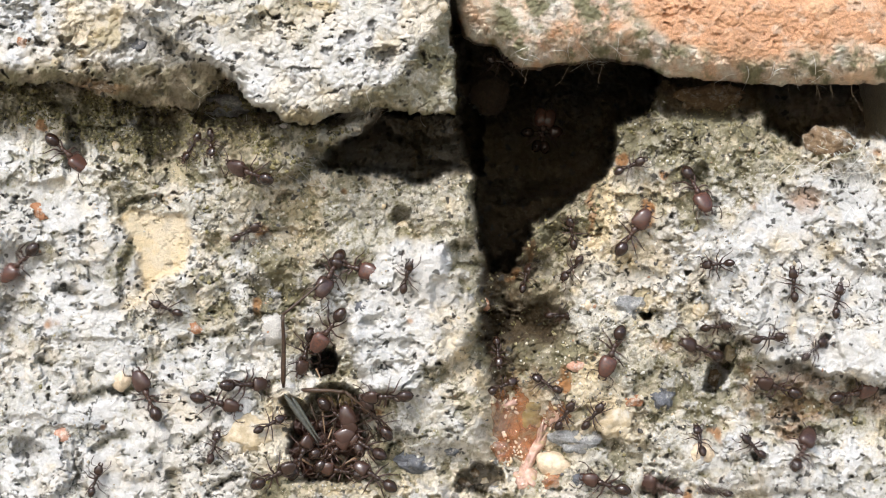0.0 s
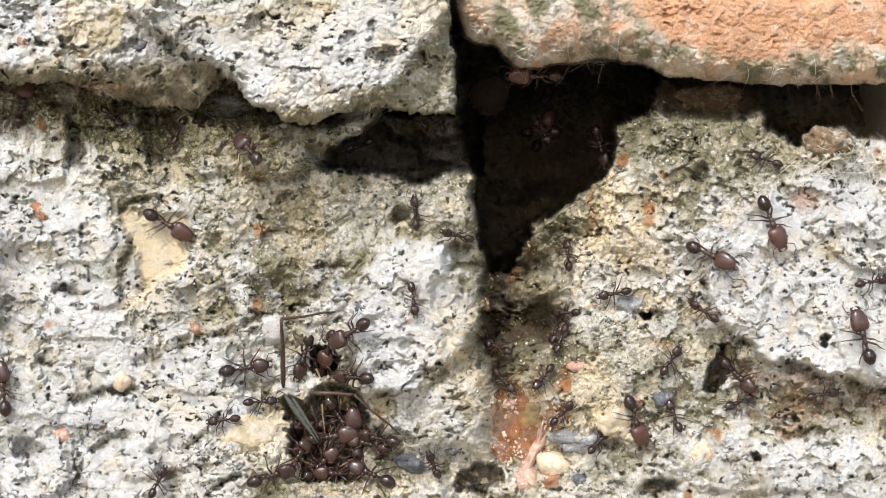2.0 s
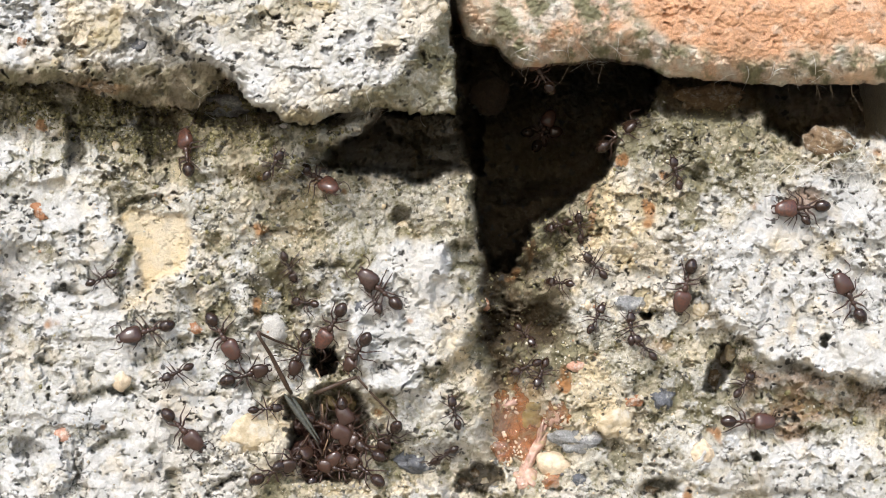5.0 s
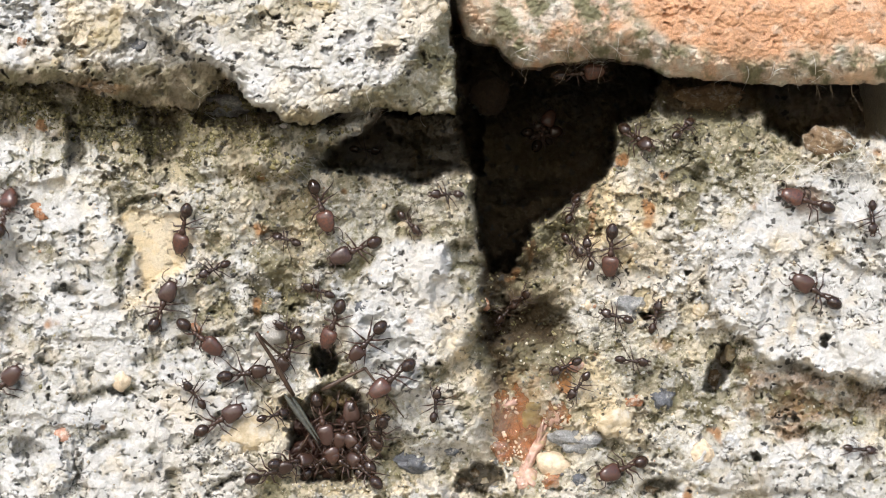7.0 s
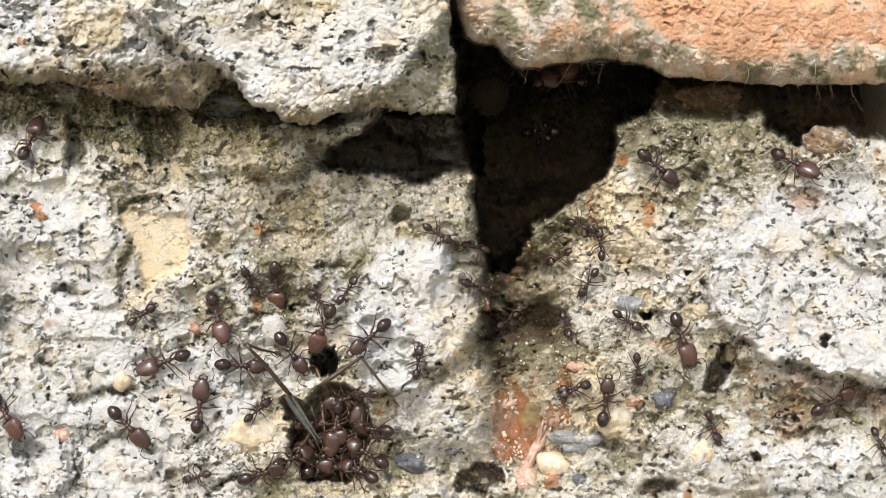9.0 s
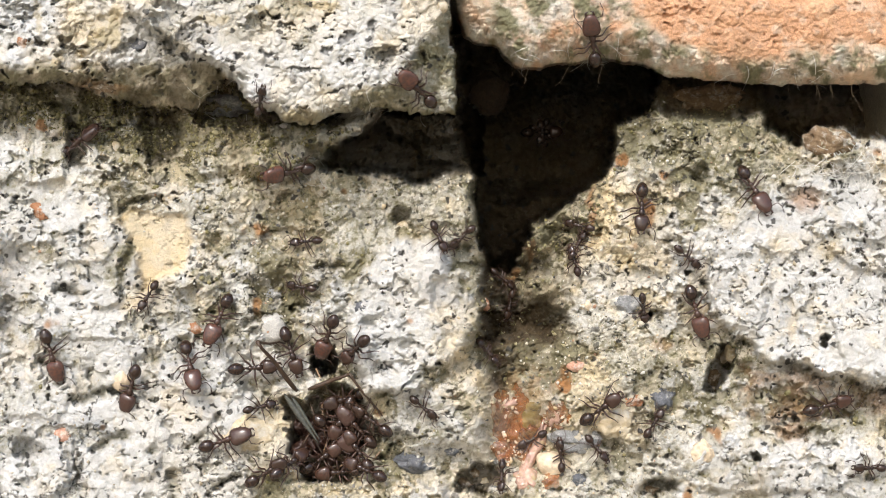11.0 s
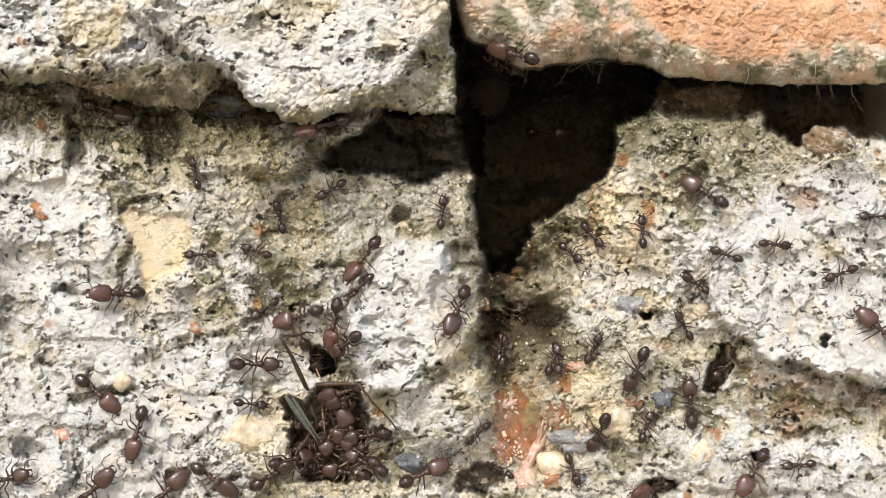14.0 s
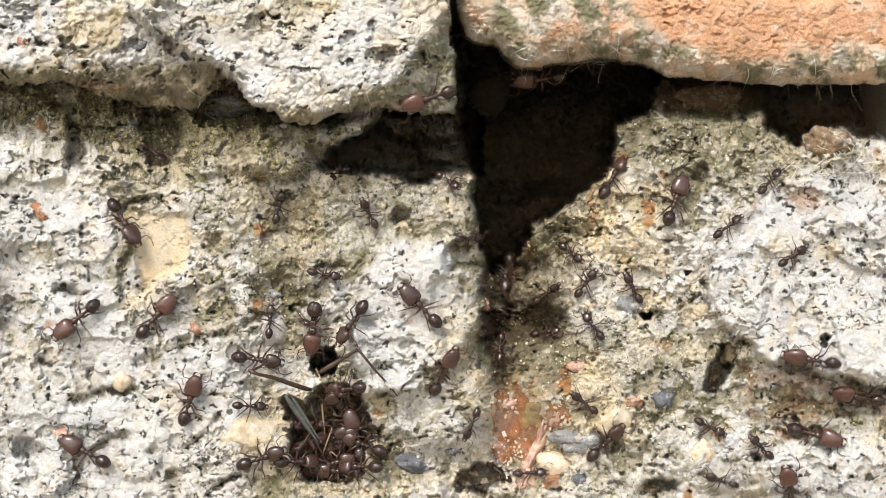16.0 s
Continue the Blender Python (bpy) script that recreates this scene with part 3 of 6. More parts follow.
for ca, cb, ra, rb, turn in ((112, 592, 26, 20, 0), (226, 480, 12, 26, 20), (332, 525, 26, 40, 20), (690, 540, 26, 22, 0), (800, 520, 50, 26, 10), (850, 520, 30, 26, 0), (640, 512, 14, 12, 0), (280, 320, 24, 18, 0), (225, 330, 26, 16, 0),
                             (1240, 360, 14, 18, 0), (1390, 540, 20, 34, 0), (1500, 470, 40, 14, 20), (1200, 670, 40, 24, 0), (300, 640, 40, 16, -20), (345, 700, 26, 20, 0), (160, 760, 40, 30, 0), (780, 585, 34, 18, 0), (1490, 310, 50, 8, 4)):
    steel += 0.8 * oval(ca, cb, ra, rb, turn, 0.6) * torn(14, 453, -0.5, 0.1)
lump = area([(612, 590), (636, 510), (668, 450), (700, 418), (790, 440), (797, 510), (745, 560), (740, 690), (640, 690)], 12)
crust = area([(1262, 480), (1285, 420), (1340, 370), (1420, 310), (1640, 270), (1640, 690), (1480, 660), (1345, 630), (1268, 550)], 12)
moss, white = moss * (1 - 0.5 * np.maximum(crust, 0.8 * area([(1150, 420), (1290, 400), (1300, 600), (1200, 590), (1140, 540)], 24))), white + 0.15 * crust
moss, white, ochre = moss * (1 - 0.65 * lump), white + 0.25 * lump, ochre * (1 - 0.6 * lump)
# Brown beside the white lump paints the shadow lying there.
soil_shade += 0.4 * area([(440, 490), (500, 455), (560, 440), (625, 455), (604, 498), (545, 515), (520, 570), (440, 572)], 14) * torn(24, 440, -0.5, 0.2)
overgrown = moss
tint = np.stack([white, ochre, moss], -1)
grit = np.stack([np.maximum(0.9 * specks, pits) * (1 - 0.6 * buff), rust, np.minimum(soil_shade * 0.85, 0.97)], -1)
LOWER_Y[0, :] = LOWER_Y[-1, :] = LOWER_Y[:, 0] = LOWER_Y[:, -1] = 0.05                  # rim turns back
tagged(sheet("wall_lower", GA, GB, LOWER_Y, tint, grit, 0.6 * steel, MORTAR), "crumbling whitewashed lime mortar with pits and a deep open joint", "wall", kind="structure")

# Upper left block: a rough ledge that hangs over the lower course.
UA, UB = mesh_grid(-70, 850, -60, 250, PITCH)
uw_a, uw_b = UA + 10 * fbm(UA, UB, 30, 501, 5, 0.68) + 5 * fbm(UA, UB, 9, 503, 3), UB + 10 * fbm(UA, UB, 30, 502, 5, 0.68) + 5 * fbm(UA, UB, 9, 504, 3)
edge = inside(uw_a, uw_b,
              [(-64, -54), (804, -54), (796, 20), (800, 80), (806, 140), (806, 202), (760, 203), (690, 196), (655, 193), (600, 206), (560, 216), (505, 219), (486, 198), (450, 192), (424, 164), (400, 140), (372, 172),
               (340, 196), (270, 190), (180, 172), (110, 146), (50, 152), (-64, 142)])
front = inside(uw_a, uw_b, [(216, -130), (224, 20), (250, 46), (330, 92), (392, 120), (420, 158), (450, 188), (490, 196), (506, 240), (660, 230), (830, 230), (830, -130)])
smooth = step(fbm(UA, UB, 90, 603, 4, 0.6), -0.3, 0.2) * (1 - 0.7 * step(UB, 100, 150) * (front < 0))
relief, pits, specks, crumb = roughness(UA, UB, 601, 0.9, 0.5 * smooth, 0.45, 0.45, 0.48 * (1 - 0.5 * smooth))
behind = step(-front, -3, 12)
relief = relief + 0.7 * behind * (lumps(UA, UB * 1.2, 60, 605, 4) - 0.4 + 0.5 * lumps(UA, UB, 24, 606, 3))
rim = np.clip(edge + 16 * fbm(UA, UB, 22, 515, 4, 0.65) * step(edge, 2, 25), 0.0, 30) / 30
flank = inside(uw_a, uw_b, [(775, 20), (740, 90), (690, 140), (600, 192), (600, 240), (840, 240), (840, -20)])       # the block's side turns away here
block = -5.5 - 8.0 * step(front, -5, 9) + behind * (5.0 * step(UB, 108, 190) - 0.4) + 6.0 * (1 - np.sqrt(np.clip(1 - (1 - rim) ** 2, 0, 1))) + 0.085 * np.clip(flank, 0, 110) - relief
block = np.where(edge < 0, 50.0, block) * 1e-3


def fleck(ca, cb, ra, rb, turn=0.0):
    return step(spot(uw_a + 5 * fbm(UA, UB, 12, 661, 4, 0.6), uw_b + 5 * fbm(UA, UB, 12, 662, 4, 0.6), ca, cb, ra, rb, turn), -0.15, 0.4)


# Darker olive-brown towards the left part's lower edge.
lower_band = step(UB + 18 * fbm(UA, UB, 40, 664, 4), 104, 136) * behind
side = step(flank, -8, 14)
# Flank shade painted in: less white, more olive where the block turns away.
white = 0.60 + 0.85 * behind * (1 - lower_band) + 0.4 * fbm(UA, UB, 110, 621, 4) + 0.6 * fbm(UA, UB, 24, 622, 5, 0.7) + 0.5 * crumb + 0.2 * smooth - 1.2 * lower_band - 0.7 * side - 0.3 * step(UB, 165, 205)
moss = 0.45 * step(fbm(UA, UB, 70, 631, 4), 0.12, 0.55) * (1 - 0.5 * behind) + 0.85 * lower_band * step(fbm(UA, UB, 30, 632, 4), -0.6, 0.2) + 0.85 * side * step(fbm(UA, UB, 24, 633, 5, 0.65), -0.6, 0.2)
# The front block's bottom edge turns darker and more olive too.
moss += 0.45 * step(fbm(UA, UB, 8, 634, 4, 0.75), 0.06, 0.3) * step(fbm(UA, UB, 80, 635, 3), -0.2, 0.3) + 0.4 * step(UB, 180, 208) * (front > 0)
ochre = 0.45 * step(fbm(UA, UB, 110, 641, 3), 0.1, 0.5) + 0.25 * behind * step(fbm(UA, UB, 60, 642, 4), 0.0, 0.4) + 0.35 * lower_band
steel = 0.5 * step(fbm(UA, UB, 60, 671, 5, 0.6), 0.2, 0.4)
rusty = 0.5 * fleck(180, 155, 60, 12, 4) + 0.6 * fleck(40, 76, 10, 8) + 0.3 * fleck(590, 225, 40, 12)
dark = 0.0
for ca, cb, ra, rb, turn in ((204, 50, 16, 46, 8), (68, 30, 8, 40, -10), (380, 34, 30, 14, 0), (570, 10, 40, 10, 0), (150, 90, 22, 12, -30), (100, 110, 20, 10, -30), (640, 164, 30, 12, -10), (540, 205, 40, 12, 0), (175, 70, 16, 26, 20), (460, 20, 30, 8, 20)):
    f = fleck(ca, cb, ra, rb, turn)
    ochre, moss, white = ochre + 0.5 * f, moss + 0.3 * f, white - 0.3 * f
for ca, cb, ra, rb, turn in ((612, 66, 20, 9, -30), (578, 86, 14, 6, -10), (685, 98, 16, 12, 0), (660, 45, 9, 9, 0), (552, 56, 3, 9, 20), (235, 80, 26, 12, -10), (325, 62, 12, 18, 0), (206, 92, 10, 6, 0), (540, 124, 30, 4, 0), (590, 160, 18, 3, -20), (480, 28, 14, 4, 20), (470, 92, 12, 5, 0), (500, 45, 12, 5, 0), (300, 82, 18, 14, 30), (625, 110, 9, 6, 30), (425, 100, 10, 4, 0)):
    f = fleck(ca, cb, ra, rb, turn)
    steel, dark = steel + 0.9 * f, np.maximum(dark, 0.45 * f)
    block = block + 0.0009 * f
grit = np.stack([np.maximum(np.maximum(0.9 * specks, pits), dark), rusty, 0.6 * lower_band * step(fbm(UA, UB, 34, 665, 5, 0.6), -0.35, 0.25) + 0.35 * step(UB, 188, 212) * (front > 0) * step(fbm(UA, UB, 20, 666, 4), -0.3, 0.2)], -1)
LEDGE_Y = np.where(edge > 0, block, np.nan)
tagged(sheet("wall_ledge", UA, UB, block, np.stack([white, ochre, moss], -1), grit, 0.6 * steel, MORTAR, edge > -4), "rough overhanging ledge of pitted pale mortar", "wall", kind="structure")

# Upper right: a worn orange brick with a grey lichened edge.
RA, RB = mesh_grid(800, 1640, -60, 185, PITCH)
edge = inside(RA + 7 * fbm(RA, RB, 30, 701, 5, 0.65), RB + 7 * fbm(RA, RB, 30, 702, 5, 0.65),
              [(812, -54), (808, 20), (822, 64), (880, 84), (905, 110), (928, 124), (985, 110), (1060, 104), (1140, 114), (1180, 136), (1300, 146), (1400, 152), (1634, 148), (1634, -54)])
relief, pits, specks, crumb = roughness(RA, RB, 801, 0.5, 0.35, 0.25, 0.5, 0.32)
rim = np.clip(edge + 14 * fbm(RA, RB, 22, 715, 4, 0.6) * step(edge, 2, 25), 0.0, 60) / 60
block = -8.0 + 9.0 * (1 - np.sqrt(np.clip(1 - (1 - rim) ** 2, 0, 1))) - 0.8 * relief - 0.35 * fbm(RA, RB * 1.5, 30, 745, 4, 0.55)
block = np.where(edge < 0, 50.0, block) * 1e-3
skin = inside(RA + 26 * fbm(RA, RB, 70, 711, 4), RB + 20 * fbm(RA, RB, 60, 712, 4), [(1060, -130), (1120, 30), (1170, 72), (1300, 112), (1400, 92), (1500, 80), (1720, 108), (1730, -130)])
grey = 1 - step(skin, -18, 18)
near = 1 - step(edge + 10 * fbm(RA, RB, 18, 716, 4, 0.65), 8, 50)
blush = step(spot(RA + 12 * fbm(RA, RB, 30, 713, 4), RB + 12 * fbm(RA, RB, 30, 714, 4), 845, 28, 40, 50, 0), -0.2, 0.5)
grey = grey * (1 - 0.8 * blush)
grey = np.maximum(grey, 0.65 * near * step(fbm(RA, RB, 34, 717, 4, 0.6), -0.5, 0.1))
pale = 0.4 * crumb + grey * (0.6 + 0.8 * fbm(RA, RB, 36, 721, 5, 0.65)) + 0.3 * step(fbm(RA, RB, 24, 722, 4), 0.15, 0.55) + 0.35 * blush
grit = np.stack([0.4 * pits + 0.4 * specks, 0.25 * step(fbm(RA, RB, 40, 741, 4), 0.2, 0.5), 0.0 * RA], -1)
BRICK_Y = np.where(edge > 0, block, np.nan)
tagged(sheet("brick", RA, RB, block, np.stack([pale, 0.6 * step(fbm(RA, RB, 60, 731, 3), 0, 0.5), 1.0 * grey * step(fbm(RA, RB, 34, 732, 5, 0.68), -0.25, 0.3)], -1), grit, 0.25 * grey * step(fbm(RA, RB, 30, 733, 4), 0, 0.3), BRICK, edge > -4),
       "worn orange clay brick with a grey lichened lower edge", "brick", kind="structure")


def soften(y, n):
    """Mean over a square of 2n+1 grid points, along both ways."""
    for axis in (0, 1):
        pad = np.concatenate([np.repeat(np.take(y, [0], axis), n, axis), y, np.repeat(np.take(y, [-1], axis), n, axis)], axis)
        total = np.cumsum(pad, axis)
        size = y.shape[axis]
        zero = np.zeros_like(np.take(total, [0], axis))
        total = np.concatenate([zero, total], axis)
        y = (np.take(total, range(2 * n + 1, 2 * n + 1 + size), axis) - np.take(total, range(size), axis)) / (2 * n + 1)
    return y


SOFT_Y = soften(np.clip(LOWER_Y[1:-1, 1:-1], -0.02, 0.024), 8)


def surface_y(a, b):
    """Depth of what one meets first at a wall coordinate, smoothed over a few grains."""
    for grid, a0 in ((LEDGE_Y, -70), (BRICK_Y, 800)):
        i, j = int((b + 60) / PITCH), int((a - a0) / PITCH)
        if 4 <= i < grid.shape[0] - 4 and 4 <= j < grid.shape[1] - 4 and not np.isnan(grid[i, j]):
            return float(np.nanmean(grid[i - 4:i + 5, j - 4:j + 5]))
    i, j = int(np.clip((b - 61.5) / PITCH, 0, SOFT_Y.shape[0] - 1)), int(np.clip((a + 68.5) / PITCH, 0, SOFT_Y.shape[1] - 1))
    return float(SOFT_Y[i, j])


# ---- helpers for things ----
def part(name, bm, mat, parent=None, label="", smooth=True):
    me = bpy.data.meshes.new(name)
    for f in bm.faces:
        f.smooth = smooth
    bm.to_mesh(me)
    bm.free()
    me.materials.append(mat)
    ob = new(name, me)
    ob.parent = parent
    return tagged(ob, label)


def ball(bm, centre, radii, turn=None, rings=10, segments=14, shape=None):
    made = bmesh.ops.create_uvsphere(bm, u_segments=segments, v_segments=rings, radius=1.0)["verts"]
    for v in made:
        p = v.co.copy()
        if shape:
            p = shape(p)
        p = Vector((p.x * radii[0], p.y * radii[1], p.z * radii[2]))
        v.co = (turn @ p if turn else p) + Vector(centre)
    return made


def tube(bm, points, radii, sides=6):
    """A tapering tube along points, closed at both ends."""
    pts = [Vector(p) for p in points]
    rings = []
    for k, p in enumerate(pts):
        way = (pts[min(k + 1, len(pts) - 1)] - pts[max(k - 1, 0)]).normalized()
        side = way.cross(Vector((0.13, 0.21, 1.0))).normalized()
        up = side.cross(way)
        rings.append([bm.verts.new(p + radii[k] * (math.cos(t) * side + math.sin(t) * up)) for t in (2 * math.pi * n / sides for n in range(sides))])
    for one, two in zip(rings, rings[1:]):
        for n in range(sides):
            bm.faces.new((one[n], one[(n + 1) % sides], two[(n + 1) % sides], two[n]))
    bm.faces.new(rings[0][::-1])
    bm.faces.new(rings[-1])


def chitin(name, one, two, rough=0.28, bands=0.0):
    m, nodes, links, bsdf = material(name)
    info = nodes.new("ShaderNodeObjectInfo")
    c = mix(nodes, links, info.outputs["Random"], one, two)
    fine = grain(nodes, links, 2200, 0.35, 0.65)
    c = mix(nodes, links, fine, c, tuple(1.5 * v for v in two))
    links.new(c, bsdf.inputs["Base Color"])
    bsdf.inputs["Roughness"].default_value = rough
    bsdf.inputs["Specular IOR Level"].default_value = 0.5
    bump(nodes, links, bsdf, [(fine, 0.10)], 0.00006)
    return m


RED_HEAD = chitin("red_brown_shell", (0.135, 0.054, 0.034), (0.044, 0.025, 0.019), 0.2)
RED_BODY = chitin("brown_shell", (0.070, 0.031, 0.020), (0.032, 0.018, 0.012), 0.22)
BLACK = chitin("black_shell", (0.014, 0.008, 0.0055), (0.026, 0.014, 0.009), 0.08)
LIMB = chitin("limb_shell", (0.024, 0.012, 0.008), (0.042, 0.020, 0.012), 0.35)


# ---- ants ----
def head_shape(p):
    """Broad behind with a notch, narrower at the jaws."""
    back = max(0.0, -p.x)
    p = Vector([math.copysign(abs(v) ** 0.82, v) for v in p])
    return Vector((p.x + 0.16 * back * (1 - min(1.0, abs(p.y) * 1.6)), p.y * (1.0 - 0.20 * p.x + 0.06 * back), p.z * (1 - 0.15 * p.x)))


def gaster_shape(p):
    return Vector((p.x, p.y * (1 - 0.16 * max(0.0, -p.x)), p.z * (1 - 0.16 * max(0.0, -p.x)) + 0.03 * math.cos(p.x * 9)))


def build_ant(unit, head, gaster, leg, head_mat, body_mat, rear_mat, label):
    """An ant on z = 0 that looks along x; unit: metres from the middle of the head to that of the abdomen."""
    thing = tagged(new("ant"), label, "ant", "ants on the wall")
    u, z = unit, 0.21 * unit
    hx = 0.47 + 0.8 * (head[0] - 0.27)                                  # middle of the head
    bm = bmesh.new()
    ball(bm, (hx * u, 0, z), (head[0] * u, head[1] * u, head[1] * 0.64 * u), None, 12, 18, head_shape)
    skull = part("head", bm, head_mat, thing)
    for s in (1, -1):
        bm = bmesh.new()
        ball(bm, ((hx + 0.02 + 0.10 * head[0]) * u, s * head[1] * 0.93 * u, z + 0.05 * u), (0.040 * u, 0.022 * u, 0.036 * u), None, 6, 8)
        part("eye", bm, BLACK, skull, "small black eye")
        bm = bmesh.new()
        x0 = (hx + head[0] * 0.86) * u
        tube(bm, [(x0, s * 0.45 * head[1] * u, z - 0.02 * u), (x0 + 0.09 * u, s * 0.42 * head[1] * u, z - 0.04 * u), (x0 + 0.13 * u, s * 0.08 * head[1] * u, z - 0.05 * u)], [0.040 * u, 0.034 * u, 0.008 * u])
        part("mandible", bm, LIMB, skull, "short dark curved jaw")
    bm = bmesh.new()
    ball(bm, (0.135 * u, 0, z + 0.01 * u), (0.125 * u, 0.098 * u, 0.09 * u))
    ball(bm, (0.01 * u, 0, z), (0.11 * u, 0.070 * u, 0.07 * u))
    ball(bm, (-0.12 * u, 0, z - 0.005 * u), (0.10 * u, 0.072 * u, 0.068 * u))
    tube(bm, [(0.22 * u, 0, z), (0.30 * u, 0, z)], [0.05 * u, 0.045 * u])
    part("thorax", bm, body_mat, thing)
    bm = bmesh.new()
    ball(bm, (-0.225 * u, 0, z - 0.01 * u), (0.045 * u, 0.042 * u, 0.062 * u), None, 6, 8)
    ball(bm, (-0.295 * u, 0, z - 0.01 * u), (0.045 * u, 0.052 * u, 0.058 * u), None, 6, 8)
    part("waist", bm, body_mat, thing)
    bm = bmesh.new()
    ball(bm, (-(0.30 + gaster[0]) * u, 0, z + 0.0 * u), (gaster[0] * u, gaster[1] * u, gaster[1] * 0.92 * u), None, 12, 16, gaster_shape)
    part("abdomen", bm, rear_mat, thing, "glossy dark abdomen")
    for s in (1, -1):
        bm = bmesh.new()
        tube(bm, [(0, 0, 0), (0.05 * u, s * 0.20 * u, 0.05 * u), (0.07 * u, s * 0.25 * u, 0.05 * u), (0.22 * u, s * 0.30 * u, -0.02 * u), (0.40 * u, s * 0.24 * u, -0.12 * u)],
             [0.016 * u, 0.014 * u, 0.015 * u, 0.013 * u, 0.016 * u], 5)
        feeler = part("antenna", bm, LIMB, thing)
        feeler.location = ((hx + 0.62 * head[0]) * u, s * 0.38 * head[1] * u, z + 0.04 * u)
        for at, way in ((0.13, 48), (0.0, 96), (-0.10, 142)):
            k = 0.88 * leg * (1.12 if way > 120 else 1.0)
            c, n = math.cos(radians(way)), math.sin(radians(way)) * s
            bm = bmesh.new()
            tube(bm, [(q * k * c * u, q * k * n * u, h * u) for q, h in ((0, 0), (0.07, -0.01), (0.20, 0.09), (0.28, 0.10), (0.40, -0.03), (0.49, -0.14), (0.58, -0.165), (0.66, -0.17))],
                 [r * u for r in (0.027, 0.032, 0.030, 0.021, 0.019, 0.016, 0.011, 0.008)], 6)
            foot = part("leg", bm, LIMB, thing)
            foot.location = (at * u, s * 0.055 * u, z - 0.04 * u)
    return thing


CASTES = {
    "M": ((5.9e-3, (0.350, 0.255), (0.250, 0.195), 1.0, RED_HEAD, RED_BODY, BLACK), "large worker ant with broad red-brown head and black abdomen"),
    "d": ((6.0e-3, (0.250, 0.205), (0.250, 0.185), 1.0, RED_BODY, BLACK, BLACK), "dark brown worker ant with a glossy black abdomen"),
    "s": ((4.3e-3, (0.215, 0.175), (0.235, 0.165), 1.1, BLACK, BLACK, BLACK), "small slender blackish worker ant with thin legs"),
}
ANTS = []
first_of = {}
for caste in "ddddddsdMMsssssMMMMsMMMdsssMsssssssssssddMMssssMdsMsssdMsMsMMMsMssMMMMMdsMddddd":
    if caste not in first_of:
        spec, label = CASTES[caste]
        first_of[caste] = build_ant(*spec, label)
        ANTS.append(first_of[caste])
    else:
        ANTS.append(copy_thing(first_of[caste], Matrix.Identity(4)))


# ---- pebbles and grains that sit in the mortar ----
def mineral(name, one, two, rough=0.7, scale=900, dust=0.52):
    m, nodes, links, bsdf = material(name)
    mid = grain(nodes, links, scale, 0.35, 0.65)
    fine = grain(nodes, links, scale * 4, 0.3, 0.7)
    c = mix(nodes, links, mid, one, two)
    c = mix(nodes, links, fine, tuple(0.7 * v for v in one), c)
    c = mix(nodes, links, grain(nodes, links, 520, dust, dust + 0.2, 5.0, 0.7), c, (0.62, 0.59, 0.51))
    links.new(c, bsdf.inputs["Base Color"])
    bsdf.inputs["Roughness"].default_value = rough
    bump(nodes, links, bsdf, [(fine, 0.4), (mid, 0.4)], 0.0002)
    return m


STONES = {
    "cream": mineral("cream_stone", (0.70, 0.56, 0.38), (0.80, 0.66, 0.47), 0.35, 300, 0.75),
    "white": mineral("white_stone", (0.56, 0.535, 0.48), (0.64, 0.615, 0.565), 0.8),
    "yellow": mineral("yellow_stone", (0.62, 0.50, 0.31), (0.70, 0.61, 0.45), 0.8, 300),
    "orange": mineral("orange_stone", (0.44, 0.21, 0.10), (0.34, 0.15, 0.07), 0.8),
    "pink": mineral("pink_stone", (0.62, 0.33, 0.22), (0.70, 0.47, 0.34), 0.6),
    "grey": mineral("grey_stone", (0.22, 0.22, 0.21), (0.42, 0.42, 0.40), 0.45, 900, 0.54),
    "slate": mineral("blue_slate", (0.10, 0.105, 0.115), (0.21, 0.22, 0.235), 0.45, 700, 0.56),
    # Brown stone again, darkened to the shade inside joint and slot.
    "dark": mineral("shaded_brown_stone", (0.045, 0.029, 0.017), (0.08, 0.052, 0.03), 0.85, 400, 0.95),
    "brown": mineral("brown_stone", (0.20, 0.13, 0.07), (0.32, 0.23, 0.13), 0.85, 400),
}


def pebble(a, b, ra, rb, turn, kind, seed, lift=0.35, sharp=0.25, label="", deep_in=None):
    """A grain of ra by rb tenths of a millimetre, part sunk in the wall."""
    bm = bmesh.new()
    bmesh.ops.create_icosphere(bm, subdivisions=4 if max(ra, rb) > 15 else 3, radius=1.0)
    deep = 0.75 * min(ra, rb)
    for v in bm.verts:
        n = v.co.normalized()
        f = 1 + sharp * noise.noise(n * 1.3 + Vector((seed * 7.1, 0, 0))) + 0.5 * sharp * noise.noise(n * 3.1 + Vector((0, seed * 3.7, 0))) + 0.3 * sharp * noise.noise(n * 8 + Vector((0, 0, seed))) + 0.16 * sharp * noise.noise(n * 20)
        v.co = Vector((n.x * ra, n.y * deep, n.z * rb)) * f * UNIT
    ob = part("pebble", bm, STONES[kind])
    ob.matrix_world = Matrix.Translation(place(a, b, deep_in if deep_in else surface_y(a, b) - (lift - 0.5) * deep * UNIT)) @ pose(0, 0, 0, 0, turn, 0)
    return tagged(ob, label or f"{kind} grain of stone set in the mortar", "pebble", "stones in the mortar")


